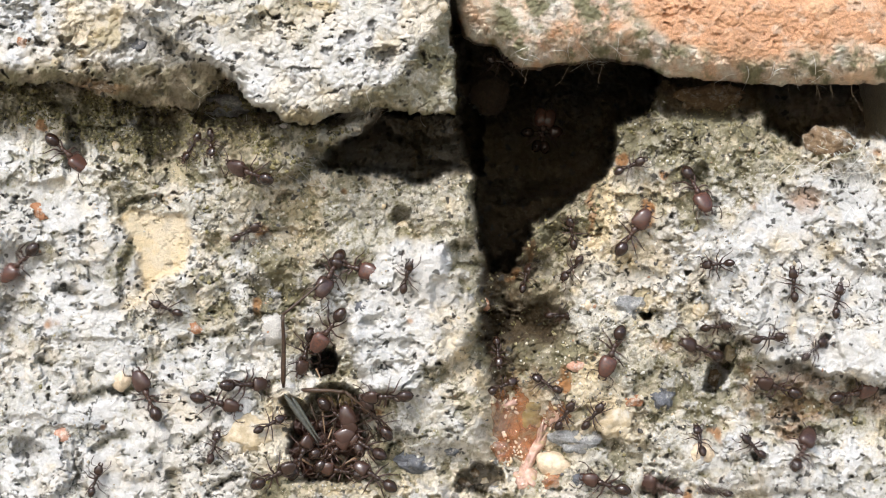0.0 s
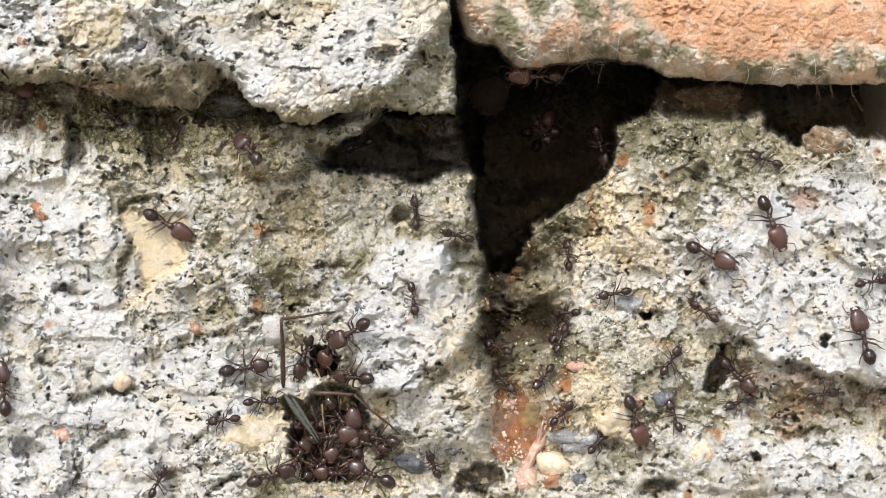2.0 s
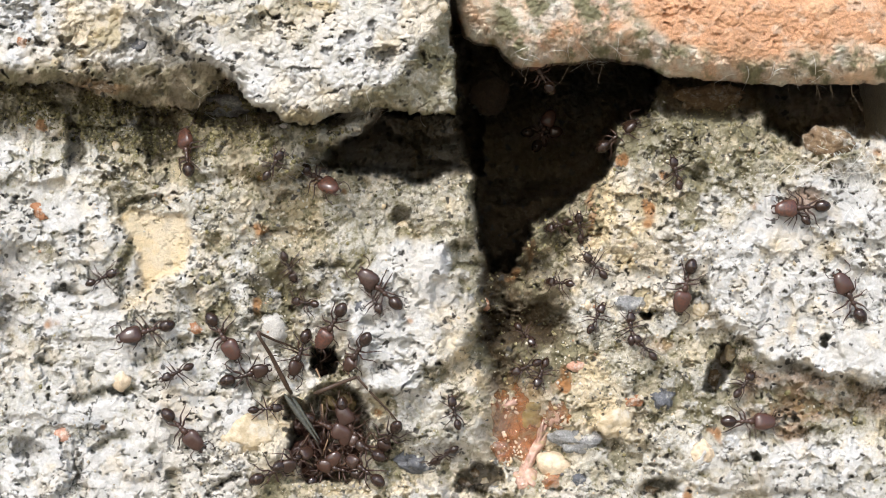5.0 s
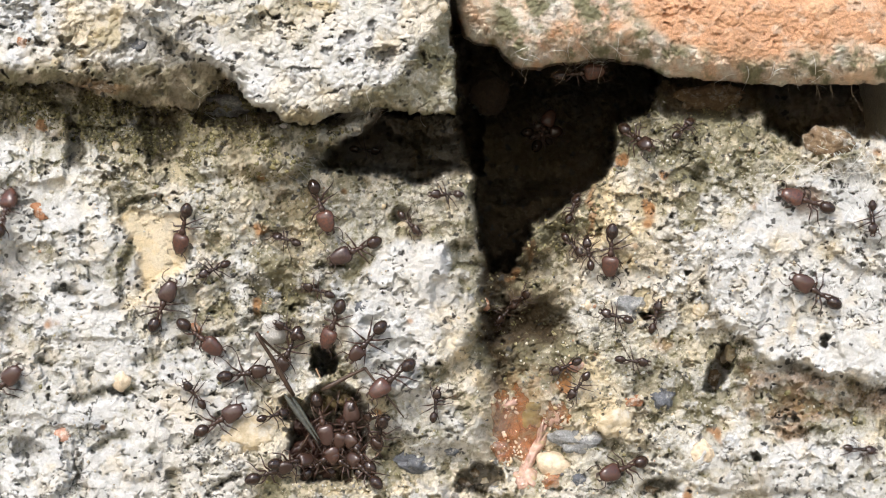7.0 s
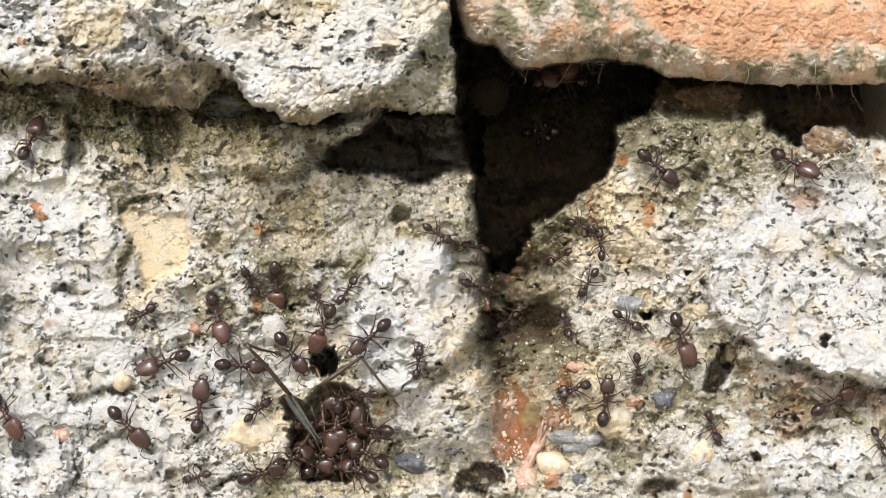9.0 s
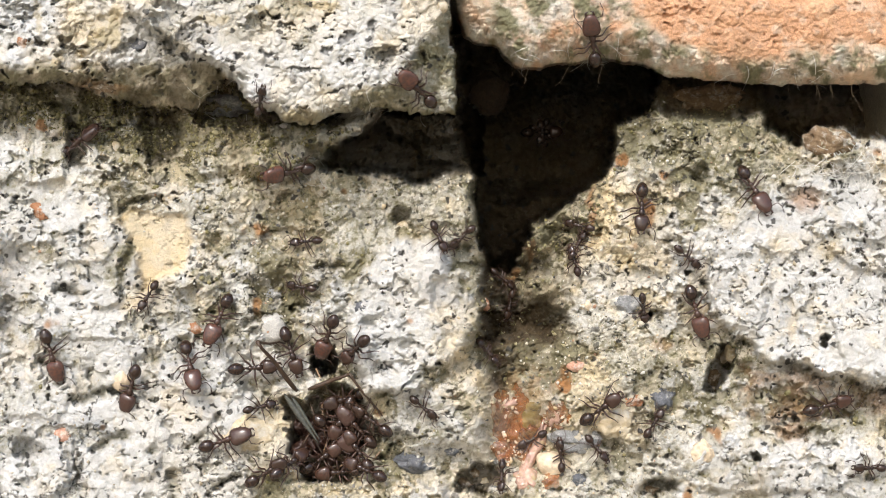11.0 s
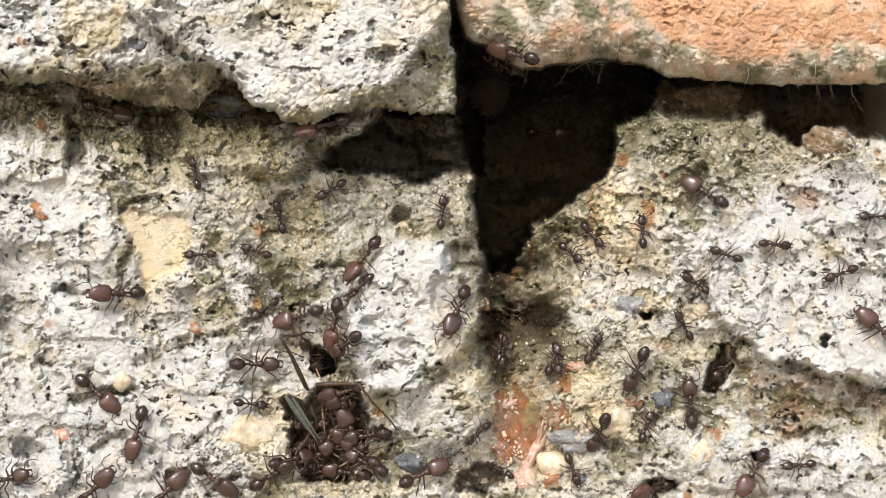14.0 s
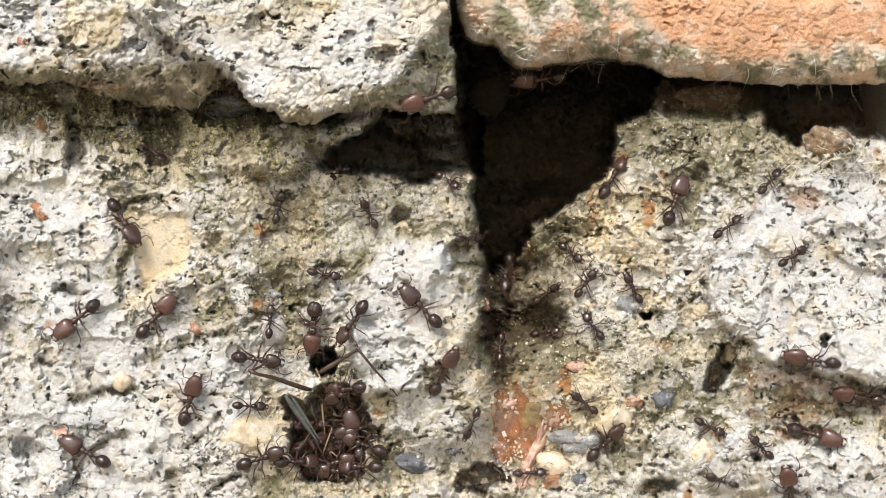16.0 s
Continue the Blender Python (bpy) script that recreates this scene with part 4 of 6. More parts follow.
for n, row in enumerate((
        (76, 374, 19, 13, 10, "orange", "rough orange brick crumb on the mortar"), (110, 770, 16, 13, 0, "pink", ""),
        (980, 822, 33, 23, 18, "cream", "smooth cream pebble beside the amber gum"), (1018, 779, 42, 18, -4, "grey", "layered grey schist chip beside the gum"),
        (1113, 543, 25, 20, 10, "grey", "round grey pebble with worn rings in the mortar"), (735, 818, 33, 19, 12, "slate", "angular blue-grey slate chip in the mortar"),
        (1022, 649, 18, 11, 8, "pink", ""), (1243, 802, 19, 21, 0, "cream", ""), (1175, 703, 19, 22, 20, "slate", ""), (857, 539, 10, 11, 0, "orange", ""),
        (442, 766, 52, 36, 8, "yellow", "pale yellow pebble beside the pit"), (483, 582, 27, 30, 0, "white", "white limestone grain beside the nest hole"),
        (345, 581, 14, 11, 0, "orange", ""), (715, 401, 13, 10, 0, "yellow", ""), (392, 186, 46, 19, 6, "grey", "blue-grey pebble under the ledge"),
        (285, 771, 16, 15, 0, "white", ""), (215, 673, 17, 20, 10, "cream", ""), (1250, 182, 74, 34, -6, "brown", "flat brown stone in the bed joint"),) + (
        (1466, 254, 42, 26, 12, "brown", "rusty brown stone at the edge of the joint"), (1085, 745, 36, 30, -20, "yellow", ""), (1116, 712, 20, 9, -8, "orange", ""),
        (1036, 541, 11, 10, 0, "cream", ""), (800, 797, 13, 9, 8, "slate", ""), (505, 226, 12, 8, 0, "white", ""), (626, 230, 13, 11, 0, "grey", ""),
        (755, 240, 58, 26, 14, "dark", "flat brown stone in the slot under the ledge"), (866, 165, 40, 46, 0, "dark", "dark brown stone in the open joint"),
        (1300, 625, 18, 20, 0, "yellow", ""), (205, 262, 9, 12, 0, "yellow", ""),
        (247, 80, 26, 14, -10, "slate", ""), (40, 74, 10, 8, 0, "orange", ""),
        (778, 12, 14, 12, 0, "yellow", ""), (180, 152, 30, 9, 8, "brown", ""), (1025, 850, 13, 12, 0, "slate", ""), (824, 856, 14, 9, 20, "brown", ""), (858, 850, 10, 8, 0, "yellow", ""),) + ((842, 838, 9, 7, 40, "brown", ""), (880, 868, 12, 8, 0, "grey", ""), (1262, 668, 11, 16, 10, "brown", ""), (1282, 632, 8, 12, 20, "yellow", ""), (1150, 868, 12, 8, 0, "brown", ""),
        (485, 522, 15, 9, 0, "grey", ""), (640, 545, 14, 10, -40, "slate", ""),
        (1240, 545, 14, 16, 0, "yellow", ""))):
    pebble(*row[:6], n, -0.15 if n in (10, 11, 19) else 0.45 if n == 2 else 0.12, 0.12 if n == 2 else 0.32 if n in (10, 19, 7) else 0.5 if row[5] in ("slate", "grey", "brown", "orange") else 0.16, row[6], {755: 0.040, 866: 0.040}.get(row[0]))


# ---- amber gum in its cup ----
def gum_material(name, colour, rough, coat, clear=0.0):
    m, nodes, links, bsdf = material(name)
    mid = grain(nodes, links, 420, 0.3, 0.7)
    c = mix(nodes, links, mid, tuple(1.15 * v for v in colour), tuple(0.4 * v for v in colour))
    c = mix(nodes, links, grain(nodes, links, 700, 0.5, 0.7), c, (0.42, 0.33, 0.17))
    links.new(c, bsdf.inputs["Base Color"])
    bsdf.inputs["Roughness"].default_value, bsdf.inputs["Coat Weight"].default_value = rough, coat
    bsdf.inputs["Transmission Weight"].default_value, bsdf.inputs["IOR"].default_value = clear, 1.4
    bump(nodes, links, bsdf, [(mid, 0.7)], 0.0009)
    return m


GUM = gum_material("amber_gum", (0.54, 0.185, 0.038), 0.05, 1.0, 0.6)
DARK_GUM = gum_material("dark_gum", (0.20, 0.065, 0.016), 0.05, 1.0, 0.4)
OLIVE_GUM = gum_material("olive_gum", (0.40, 0.30, 0.09), 0.12, 0.6, 0.5)
FILM = gum_material("pink_film", (0.74, 0.47, 0.36), 0.2, 0.6)
FROTH = gum_material("pale_froth", (0.85, 0.66, 0.48), 0.2, 0.4)
gum = tagged(new("gum_drop"), "glossy amber gum with pink film and froth", "resin")
gum.location = place(925, 770, surface_y(925, 770))


def smear(ca, cb, ra, rb, turn, height, seed, away=0.0):
    """A low uneven drop over the wall at a wall coordinate, in the space of the gum."""
    bm = bmesh.new()
    rows = []
    for i in range(15):
        r = i / 14
        ring = []
        for j in range(40):
            t = 2 * math.pi * j / 40
            edge = 1 + 0.55 * noise.noise(Vector((math.cos(t) * 1.6, math.sin(t) * 1.6, seed))) + 0.22 * noise.noise(Vector((math.cos(t) * 4, math.sin(t) * 4, seed)))
            x, y = r * edge * ra * math.cos(t), r * edge * rb * math.sin(t)
            c, s = math.cos(radians(turn)), math.sin(radians(turn))
            a, b = ca + x * c - y * s, cb + x * s + y * c
            lift = height * (1 - r ** 3) * (1 + 0.6 * noise.noise(Vector((a * 0.03, b * 0.03, seed))) + 0.5 * noise.noise(Vector((a * 0.09, b * 0.09, seed)))) - 0.0003 * (r > 0.95) + away
            ring.append(bm.verts.new(place(a, b, surface_y(a, b) - lift) - gum.location))
        rows.append(ring)
    for one, two in zip(rows, rows[1:]):
        for j in range(40):
            bm.faces.new((one[j], two[j], two[(j + 1) % 40], one[(j + 1) % 40]))
    bmesh.ops.remove_doubles(bm, verts=bm.verts[:], dist=1e-7)
    return bm


part("drop", smear(915, 762, 46, 64, -14, 0.0008, 3), GUM, gum)
part("drop", smear(985, 735, 30, 24, 30, 0.0006, 5), GUM, gum, "thin orange smear")
part("film", smear(945, 800, 13, 48, 28, 0.0013, 8), FILM, gum, "wrinkled pale pink film")
part("film", smear(982, 738, 10, 18, 20, 0.0010, 9), FILM, gum)
part("film", smear(903, 716, 16, 8, -20, 0.0011, 14), FILM, gum)
part("film", smear(955, 775, 7, 26, 12, 0.0014, 15), FILM, gum)
part("drop", smear(886, 742, 18, 40, -8, 0.0009, 23), DARK_GUM, gum, "dark brown gum")
part("film", smear(930, 846, 22, 20, 0, 0.0010, 21), FILM, gum)
part("drop", smear(972, 850, 20, 14, -20, 0.0008, 22), GUM, gum)
part("drop", smear(938, 738, 22, 30, 10, 0.0010, 16), OLIVE_GUM, gum, "olive yellow gum")
part("drop", smear(893, 800, 20, 26, 0, 0.0009, 17), GUM, gum)
bm = bmesh.new()
rng = random.Random(4)
for n in range(90):
    a, b = [(rng.uniform(880, 930), rng.uniform(765, 838)), (rng.gauss(905, 14), rng.gauss(722, 8)), (rng.gauss(960, 16), rng.gauss(800, 22)), (rng.gauss(990, 10), rng.gauss(730, 12))][(0, 0, 1, 2, 0, 3)[n % 6]]
    r = (0.8 + 2.2 * rng.random() ** 2) * UNIT
    ball(bm, place(a, b, surface_y(a, b) - 0.0008) - gum.location, (r * rng.uniform(0.8, 2.2), r, r), pose(0, 0, 0, 0, rng.uniform(0, 180), 0).to_3x3(), 5, 7)
part("froth", bm, FROTH, gum, "beads of pale froth")["kind"] = "stuff"


# ---- remains of an insect over the pit ----
STRAW = chitin("dry_brown_limb", (0.030, 0.017, 0.010), (0.048, 0.027, 0.014), 0.45)
# Pale copy of the limb colour: highlights on thin limbs, painted in.
LIT_STRAW = chitin("lit_dry_limb", (0.30, 0.20, 0.12), (0.20, 0.13, 0.075), 0.4)
WING = chitin("grey_green_wing", (0.040, 0.042, 0.033), (0.060, 0.060, 0.048), 0.22)
CARCASS = chitin("carcass_shell", (0.055, 0.020, 0.012), (0.035, 0.016, 0.010), 0.45)
FLESH = chitin("yellow_flesh", (0.13, 0.095, 0.030), (0.08, 0.055, 0.020), 0.6)


wing = tagged(new("wing_case"), "pair of stiff grey-green insect wing cases", "insect wing")
wing.location = place(534, 742, surface_y(480, 690) - 0.0015)
for da, r, length, tilt in ((0, 6.0e-4, 11.0e-3, 55), (8, 4.6e-4, 9.4e-3, 57)):
    bm = bmesh.new()
    made = ball(bm, (da * UNIT, 0, 0), (length / 2, r * 0.7, r), pose(0, 0, 0, 0, tilt, 0).to_3x3(), 14, 12, lambda p: Vector((p.x, p.y, p.z * (0.75 - 0.35 * p.x))))
    part("blade", bm, WING, wing)
carcass = tagged(new("dead_insect"), "torn brown dead insect with jointed legs in the pit", "insect")
carcass.location = place(590, 770, 0.0055)
rng = random.Random(12)
for n in range(30):
    da, db = rng.uniform(-66, 52), rng.uniform(-50, 70)
    if n > 25:
        da, db = rng.uniform(-25, 30), rng.uniform(-75, -40)
    size = rng.uniform(0.9, 1.9) * 1e-3
    bm = bmesh.new()
    shift = Vector((n * 3.7, da, db))
    ball(bm, (da * UNIT, -rng.uniform(0.2, 2.2) * 1e-3, -db * UNIT), (size * rng.uniform(1.0, 1.7), size * 0.8, size * rng.uniform(0.6, 1.0)),
         pose(0, 0, 0, rng.uniform(0, 90), rng.uniform(0, 180), 0).to_3x3(), 12, 14,
         lambda p: p * (0.85 + 0.10 * math.cos(p.x * 11) + 0.6 * noise.noise(p * 1.8 + shift) + 0.5 * noise.noise(p * 4 + shift)))
    part("shell_piece" if n < 26 else "flesh", bm, CARCASS if n < 26 else FLESH, carcass)
limbs = ((-30, -40, 4.5, 70), (-14, -30, 6.0, 84), (25, 10, 4.0, -60), (8, 30, 3.4, 35), (-50, 10, 5.0, 120), (50, 34, 4.2, -25), (-20, 20, 4.4, 60), (35, -30, 5.2, 75), (0, 52, 4.6, -12), (-40, 45, 3.8, 28), (62, 12, 4.4, 100),
         (-18, -105, 4.2, 62), (10, -60, 5.0, 100), (46, 56, 4.0, 20), (-66, 40, 4.6, 50), (26, 44, 4.4, 150), (70, -10, 5.0, 60), (-8, 8, 5.6, 110), (40, 70, 3.6, -30), (78, 34, 4.4, 130), (-30, 62, 4.2, 165))
for n, (da, db, length, tilt) in enumerate(limbs):
    bm = bmesh.new()
    tube(bm, [pose(0, 0, 0, 0, tilt, 0) @ Vector((length * 1e-3 * (t - 0.5), -0.0007 * math.sin(3 * t), 0)) + Vector((da * UNIT, -0.0034, -db * UNIT)) for t in (0, 0.25, 0.5, 0.75, 1)], [1.6e-4, 1.9e-4, 1.7e-4, 1.3e-4, 0.6e-4])
    part("splinter", bm, LIT_STRAW if n % 2 else STRAW, carcass, "thin limb coloured pale for its highlight" if n % 2 else "thin brown limb")



def hop_leg(thigh, shin, r, label):
    """A jointed leg along x from its hip; the shin is a part with its own turn."""
    bm = bmesh.new()
    tube(bm, [(thigh * t, 0, 0.0006 * math.sin(t * 9)) for t in (0, 0.1, 0.3, 0.6, 0.9, 1.0)], [r * k for k in (0.8, 1.15, 1.25, 1.0, 0.8, 0.95)], 8)
    thing = part("leg", bm, STRAW, carcass, label)
    bm = bmesh.new()
    tube(bm, [(shin * t, 0, 0.0004 * math.sin(t * 6)) for t in (0, 0.08, 0.4, 0.8, 1.0)], [r * k for k in (0.95, 0.7, 0.62, 0.5, 0.3)], 8)
    for t in (0.35, 0.5, 0.65, 0.8):
        tube(bm, [(shin * t, 0, 0), (shin * (t + 0.05), 0.0, 0.0007), (shin * (t + 0.06), 0.0, 0.0009)], [r * 0.3, r * 0.15, r * 0.05], 4)
    shank = part("shin", bm, STRAW, thing)
    shank.location = (thigh, 0, 0)
    return thing, shank


leg_one, shin_one = hop_leg(13.2e-3, 9.6e-3, 3.7e-4, "long jointed brown leg")
leg_two, shin_two = hop_leg(8.2e-3, 10.8e-3, 3.4e-4, "bent tan leg")


# ---- root hairs and cobweb ----
m, nodes, links, bsdf = material("pale_fibre")
links.new(mix(nodes, links, grain(nodes, links, 400, 0.3, 0.7), (0.78, 0.77, 0.73), (0.62, 0.60, 0.54)), bsdf.inputs["Base Color"])
bsdf.inputs["Roughness"].default_value = 0.6
FIBRE = m


def fibres(name, label, zones, count, length, r, seed):
    bm, rng = bmesh.new(), random.Random(seed)
    for n in range(count):
        a0, a1, b0, b1 = rng.choice(zones)
        a, b, way = a0 + rng.random() * (a1 - a0), b0 + rng.random() * (b1 - b0), rng.random() * 2 * math.pi
        pts, bend = [], (rng.random() - 0.5) * 1.2
        for k in range(6):
            pts.append(place(a, b, surface_y(a, b) - 0.0003 - 0.0005 * math.sin(k * 0.63)))
            a, b, way = a + length * 0.2 * math.cos(way), b + length * 0.2 * math.sin(way), way + bend * 0.5
        tube(bm, pts, [r, r, r, r, r * 0.8, r * 0.4], 4)
    return tagged(part(name, bm, FIBRE), label, "fibre", kind="stuff")


fibres("cobweb", "torn white cobweb threads over the lime crust", [(1420, 1566, 255, 400), (1400, 1560, 280, 325), (1440, 1566, 250, 300)], 90, 44, 4.2e-5, 5)
fibres("root_hairs", "fine pale root hairs hanging at the ledge and brick", [(330, 480, 110, 215), (900, 1110, 92, 112), (1180, 1560, 128, 150), (560, 760, 188, 215), (410, 600, 290, 325)], 70, 34, 4.0e-5, 6)


ROOT, nodes, links, bsdf = material("brown_rootlet")
links.new(mix(nodes, links, grain(nodes, links, 400, 0.3, 0.7), (0.30, 0.23, 0.16), (0.17, 0.12, 0.08)), bsdf.inputs["Base Color"])
bm, rng = bmesh.new(), random.Random(21)
for n in range(18):
    a, b, y, reach = [(rng.uniform(905, 1095), 112, -0.001, rng.uniform(25, 60)), (rng.uniform(1190, 1300), 142, -0.001, rng.uniform(15, 30)), (rng.uniform(1380, 1566), 149, -0.001, rng.uniform(25, 75)),
                      (rng.uniform(560, 780), 205, -0.006, rng.uniform(12, 30))][(0, 0, 2, 2, 1, 3)[n % 6]]
    lean, curl = rng.uniform(-0.5, 0.5), rng.uniform(-0.5, 0.5)
    pts = [place(a + reach * (lean * t + curl * t * t + 0.03 * math.sin(9 * t + n)), b - 6 + reach * t, y + 0.003 * math.sin(2.2 * t)) for t in (0, 0.2, 0.4, 0.6, 0.8, 1.0)]
    tube(bm, pts, [6e-5, 5.5e-5, 5e-5, 4.5e-5, 4e-5, 2e-5], 5)
tagged(part("hanging_roots", bm, ROOT), "thin brownish rootlets hanging from the brick's lower edge", "rootlet", kind="stuff")


# ---- loose sand, crumbs and moss ----
def island_material(name, stops, rough):
    """A colour for each separate piece, from a ramp of stops."""
    m, nodes, links, bsdf = material(name)
    geo, ramp = nodes.new("ShaderNodeNewGeometry"), nodes.new("ShaderNodeValToRGB")
    ramp.color_ramp.interpolation = "CONSTANT"
    for k, (at, colour) in enumerate(stops):
        e = ramp.color_ramp.elements[k] if k < 2 else ramp.color_ramp.elements.new(at)
        e.position, e.color = at, (*colour, 1.0)
    links.new(geo.outputs["Random Per Island"], ramp.inputs[0])
    fine = grain(nodes, links, 2500, 0.3, 0.7)
    links.new(mix(nodes, links, grain(nodes, links, 1200, 0.4, 1.6), ramp.outputs[0], (0.5, 0.46, 0.37)), bsdf.inputs["Base Color"])
    bsdf.inputs["Roughness"].default_value = rough
    bump(nodes, links, bsdf, [(fine, 0.4)], 0.0002)
    return m


def scatter(name, label, category, at, sizes, stretch, mat, seed):
    """Many small uneven grains, half sunk in the wall, as one mesh."""
    r = np.random.RandomState(seed)
    bm = bmesh.new()
    bmesh.ops.create_icosphere(bm, subdivisions=1, radius=1.0)
    verts = np.array([v.co[:] for v in bm.verts])
    faces = np.array([[v.index for v in f.verts] for f in bm.faces])
    bm.free()
    n = len(at)
    q, _ = np.linalg.qr(r.normal(size=(n, 3, 3)))
    scale = sizes[:, None] * np.stack([np.ones(n), r.uniform(0.5, 1, n), r.uniform(0.4, 0.9, n) * stretch], -1)
    co = verts[None] * (1 + 0.5 * (r.rand(n, len(verts), 1) - 0.5))
    co = np.einsum("nij,nvj->nvi", q, co * scale[:, None, :]) * UNIT + at[:, None, :]
    tri = (faces[None] + (np.arange(n) * len(verts))[:, None, None]).reshape(-1, 3)
    me = bpy.data.meshes.new(name)
    me.vertices.add(n * len(verts))
    me.vertices.foreach_set("co", co.astype(np.float32).ravel())
    me.loops.add(tri.size)
    me.loops.foreach_set("vertex_index", tri.astype(np.int32).ravel())
    me.polygons.add(len(tri))
    me.polygons.foreach_set("loop_start", np.arange(0, tri.size, 3, dtype=np.int32))
    me.update(calc_edges=True)
    me.materials.append(mat)
    return tagged(new(name, me), label, category, kind="stuff")


def spots_on_wall(weight, count, seed):
    """Random grid points of the lower wall, drawn by weight."""
    r = np.random.RandomState(seed)
    w = np.clip(weight[2:-2, 2:-2], 0, None).ravel()
    pick = r.choice(len(w), count, replace=False, p=w / w.sum())
    flat = spread(GA, GB, LOWER_Y)[2:-2, 2:-2].reshape(-1, 3)
    return flat[pick]


SAND = island_material("mixed_sand", [(0.0, (0.62, 0.60, 0.53)), (0.26, (0.56, 0.50, 0.38)), (0.58, (0.36, 0.30, 0.20)), (0.72, (0.58, 0.46, 0.29)), (0.78, (0.20, 0.19, 0.17)), (0.90, (0.07, 0.068, 0.065)), (0.985, (0.38, 0.22, 0.13))], 0.8)
MOSS = island_material("olive_moss", [(0.0, (0.17, 0.15, 0.055)), (0.35, (0.23, 0.20, 0.08)), (0.6, (0.11, 0.098, 0.038)), (0.80, (0.40, 0.35, 0.19)), (0.92, (0.06, 0.05, 0.026))], 0.9)
open_wall = (1 - joint) * (1 - area([(545, 322), (585, 250), (650, 185), (870, 175), (870, 310), (760, 312), (680, 332)], 8)) * (1 - area([(1335, 110), (1720, 110), (1720, 236), (1400, 250), (1345, 215)], 8))
rough_sand = open_wall * (1 - 0.9 * mossy) * (1 - 0.75 * shade_side) * (1 - 0.9 * buff) * (1 - 0.85 * np.clip(soil_shade + 0.7 * rust, 0, 1)) * (1 - 0.75 * plaster) * (0.25 + step(fbm(GA, GB, 100, 481, 4), -0.1, 0.4))
r = np.random.RandomState(8)
scatter("sand_grains", "loose sand grains stuck all over the mortar", "sand", spots_on_wall(rough_sand, 4200, 3), r.gamma(2.0, 0.62, 4200) + 0.8, 1.0, SAND, 9)
scatter("moss_cushions", "olive moss cushions under the ledge", "moss", spots_on_wall(np.clip(mossy * step(fbm(GA, GB, 40, 483, 4, 0.65), -0.2, 0.3) + 0.25 * shade_side * open_wall * step(fbm(GA, GB, 30, 484, 4), 0.0, 0.4) + 0.05 * np.clip(overgrown - 0.3, 0, 1) * open_wall, 0, 1), 5600, 4), r.gamma(2.5, 0.55, 5600) + 0.9, 1.6, MOSS, 10)

# ---- the rest of the wall and the ground ----
def slab(name, lo, hi, mat, label, category):
    bm = bmesh.new()
    bmesh.ops.create_cube(bm, size=1.0)
    for v in bm.verts:
        v.co = Vector([lo[k] + (v.co[k] + 0.5) * (hi[k] - lo[k]) for k in range(3)])
    bmesh.ops.bevel(bm, geom=bm.edges[:], offset=0.002, segments=1, affect="EDGES")
    return tagged(part(name, bm, mat, smooth=False), label, category, kind="structure")


slab("wall_back", (-0.6, 0.078, 0.0), (0.6, 0.25, 0.9), MORTAR, "plain mortar behind the open joint", "wall")
slab("wall_west", (-0.6, 0.004, 0.0), (-0.0875, 0.077, 0.9), MORTAR, "plain mortar wall beside the worn part", "wall")
slab("wall_east", (0.0875, 0.004, 0.0), (0.6, 0.077, 0.9), MORTAR, "plain mortar wall beside the worn part", "wall")
slab("wall_below", (-0.087, 0.004, 0.0), (0.087, 0.077, RISE - 0.0515), MORTAR, "plain mortar wall under the worn part", "wall")
slab("wall_above", (-0.087, 0.0, RISE + 0.0515), (0.087, 0.077, 0.9), MORTAR, "plain mortar wall over the worn part", "wall")
# Ground out of view, added to bounce light up onto the wall.
UNSEEN_GROUND = mineral("unseen_pale_ground", (0.30, 0.25, 0.18), (0.40, 0.34, 0.25), 0.95, 30)
slab("ground", (-40, -40, -0.1), (40, 40, -0.001), UNSEEN_GROUND, "unseen pale ground added to bounce light onto the wall", "ground")


# ---- what moves ----
def full_trail(keys):
    """The trail from the clip's start to its end."""
    keys = [tuple(k) for k in keys]
    if keys[0][0] > 0:
        keys.insert(0, (0.0, *keys[0][1:]))
    if keys[-1][0] < 16:
        keys.append((16.0, *keys[-1][1:]))
    return keys


HIDES = ((960, 235), (700, 262), (572, 640), (1500, 190))      # joint, slot, nest hole, bed joint


def stand(a, b, degrees):
    """The pose of an ant on the wall at a wall coordinate, its back to the open air."""
    over_pit = 500 < a < 670 and 660 < b < 860                    # there ants climb on the carcass

    def y(da, db):
        return min(surface_y(a + da, b + db), 0.0025 if over_pit else 0.03)
    span = 18
    gx = max(-0.7, min(0.7, (y(span, 0) - y(-span, 0)) / (2 * span * UNIT)))
    gz = max(-0.7, min(0.7, (y(0, -span) - y(0, span)) / (2 * span * UNIT)))
    up = Vector((gx, -1.0, gz)).normalized()
    ahead = Vector((math.cos(radians(degrees)), 0, math.sin(radians(degrees))))
    ahead = (ahead - up * ahead.dot(up)).normalized()
    side = up.cross(ahead)
    m = Matrix((ahead, side, up)).transposed().to_4x4()
    under = [y(da, db) for da in (-14, 0, 14) for db in (-14, 0, 14)]
    m.translation = place(a, b, 0.5 * min(under) + 0.5 * sum(under) / 9 - 0.0006 + (0.022 if (a, b) in HIDES else 0.0))
    return m


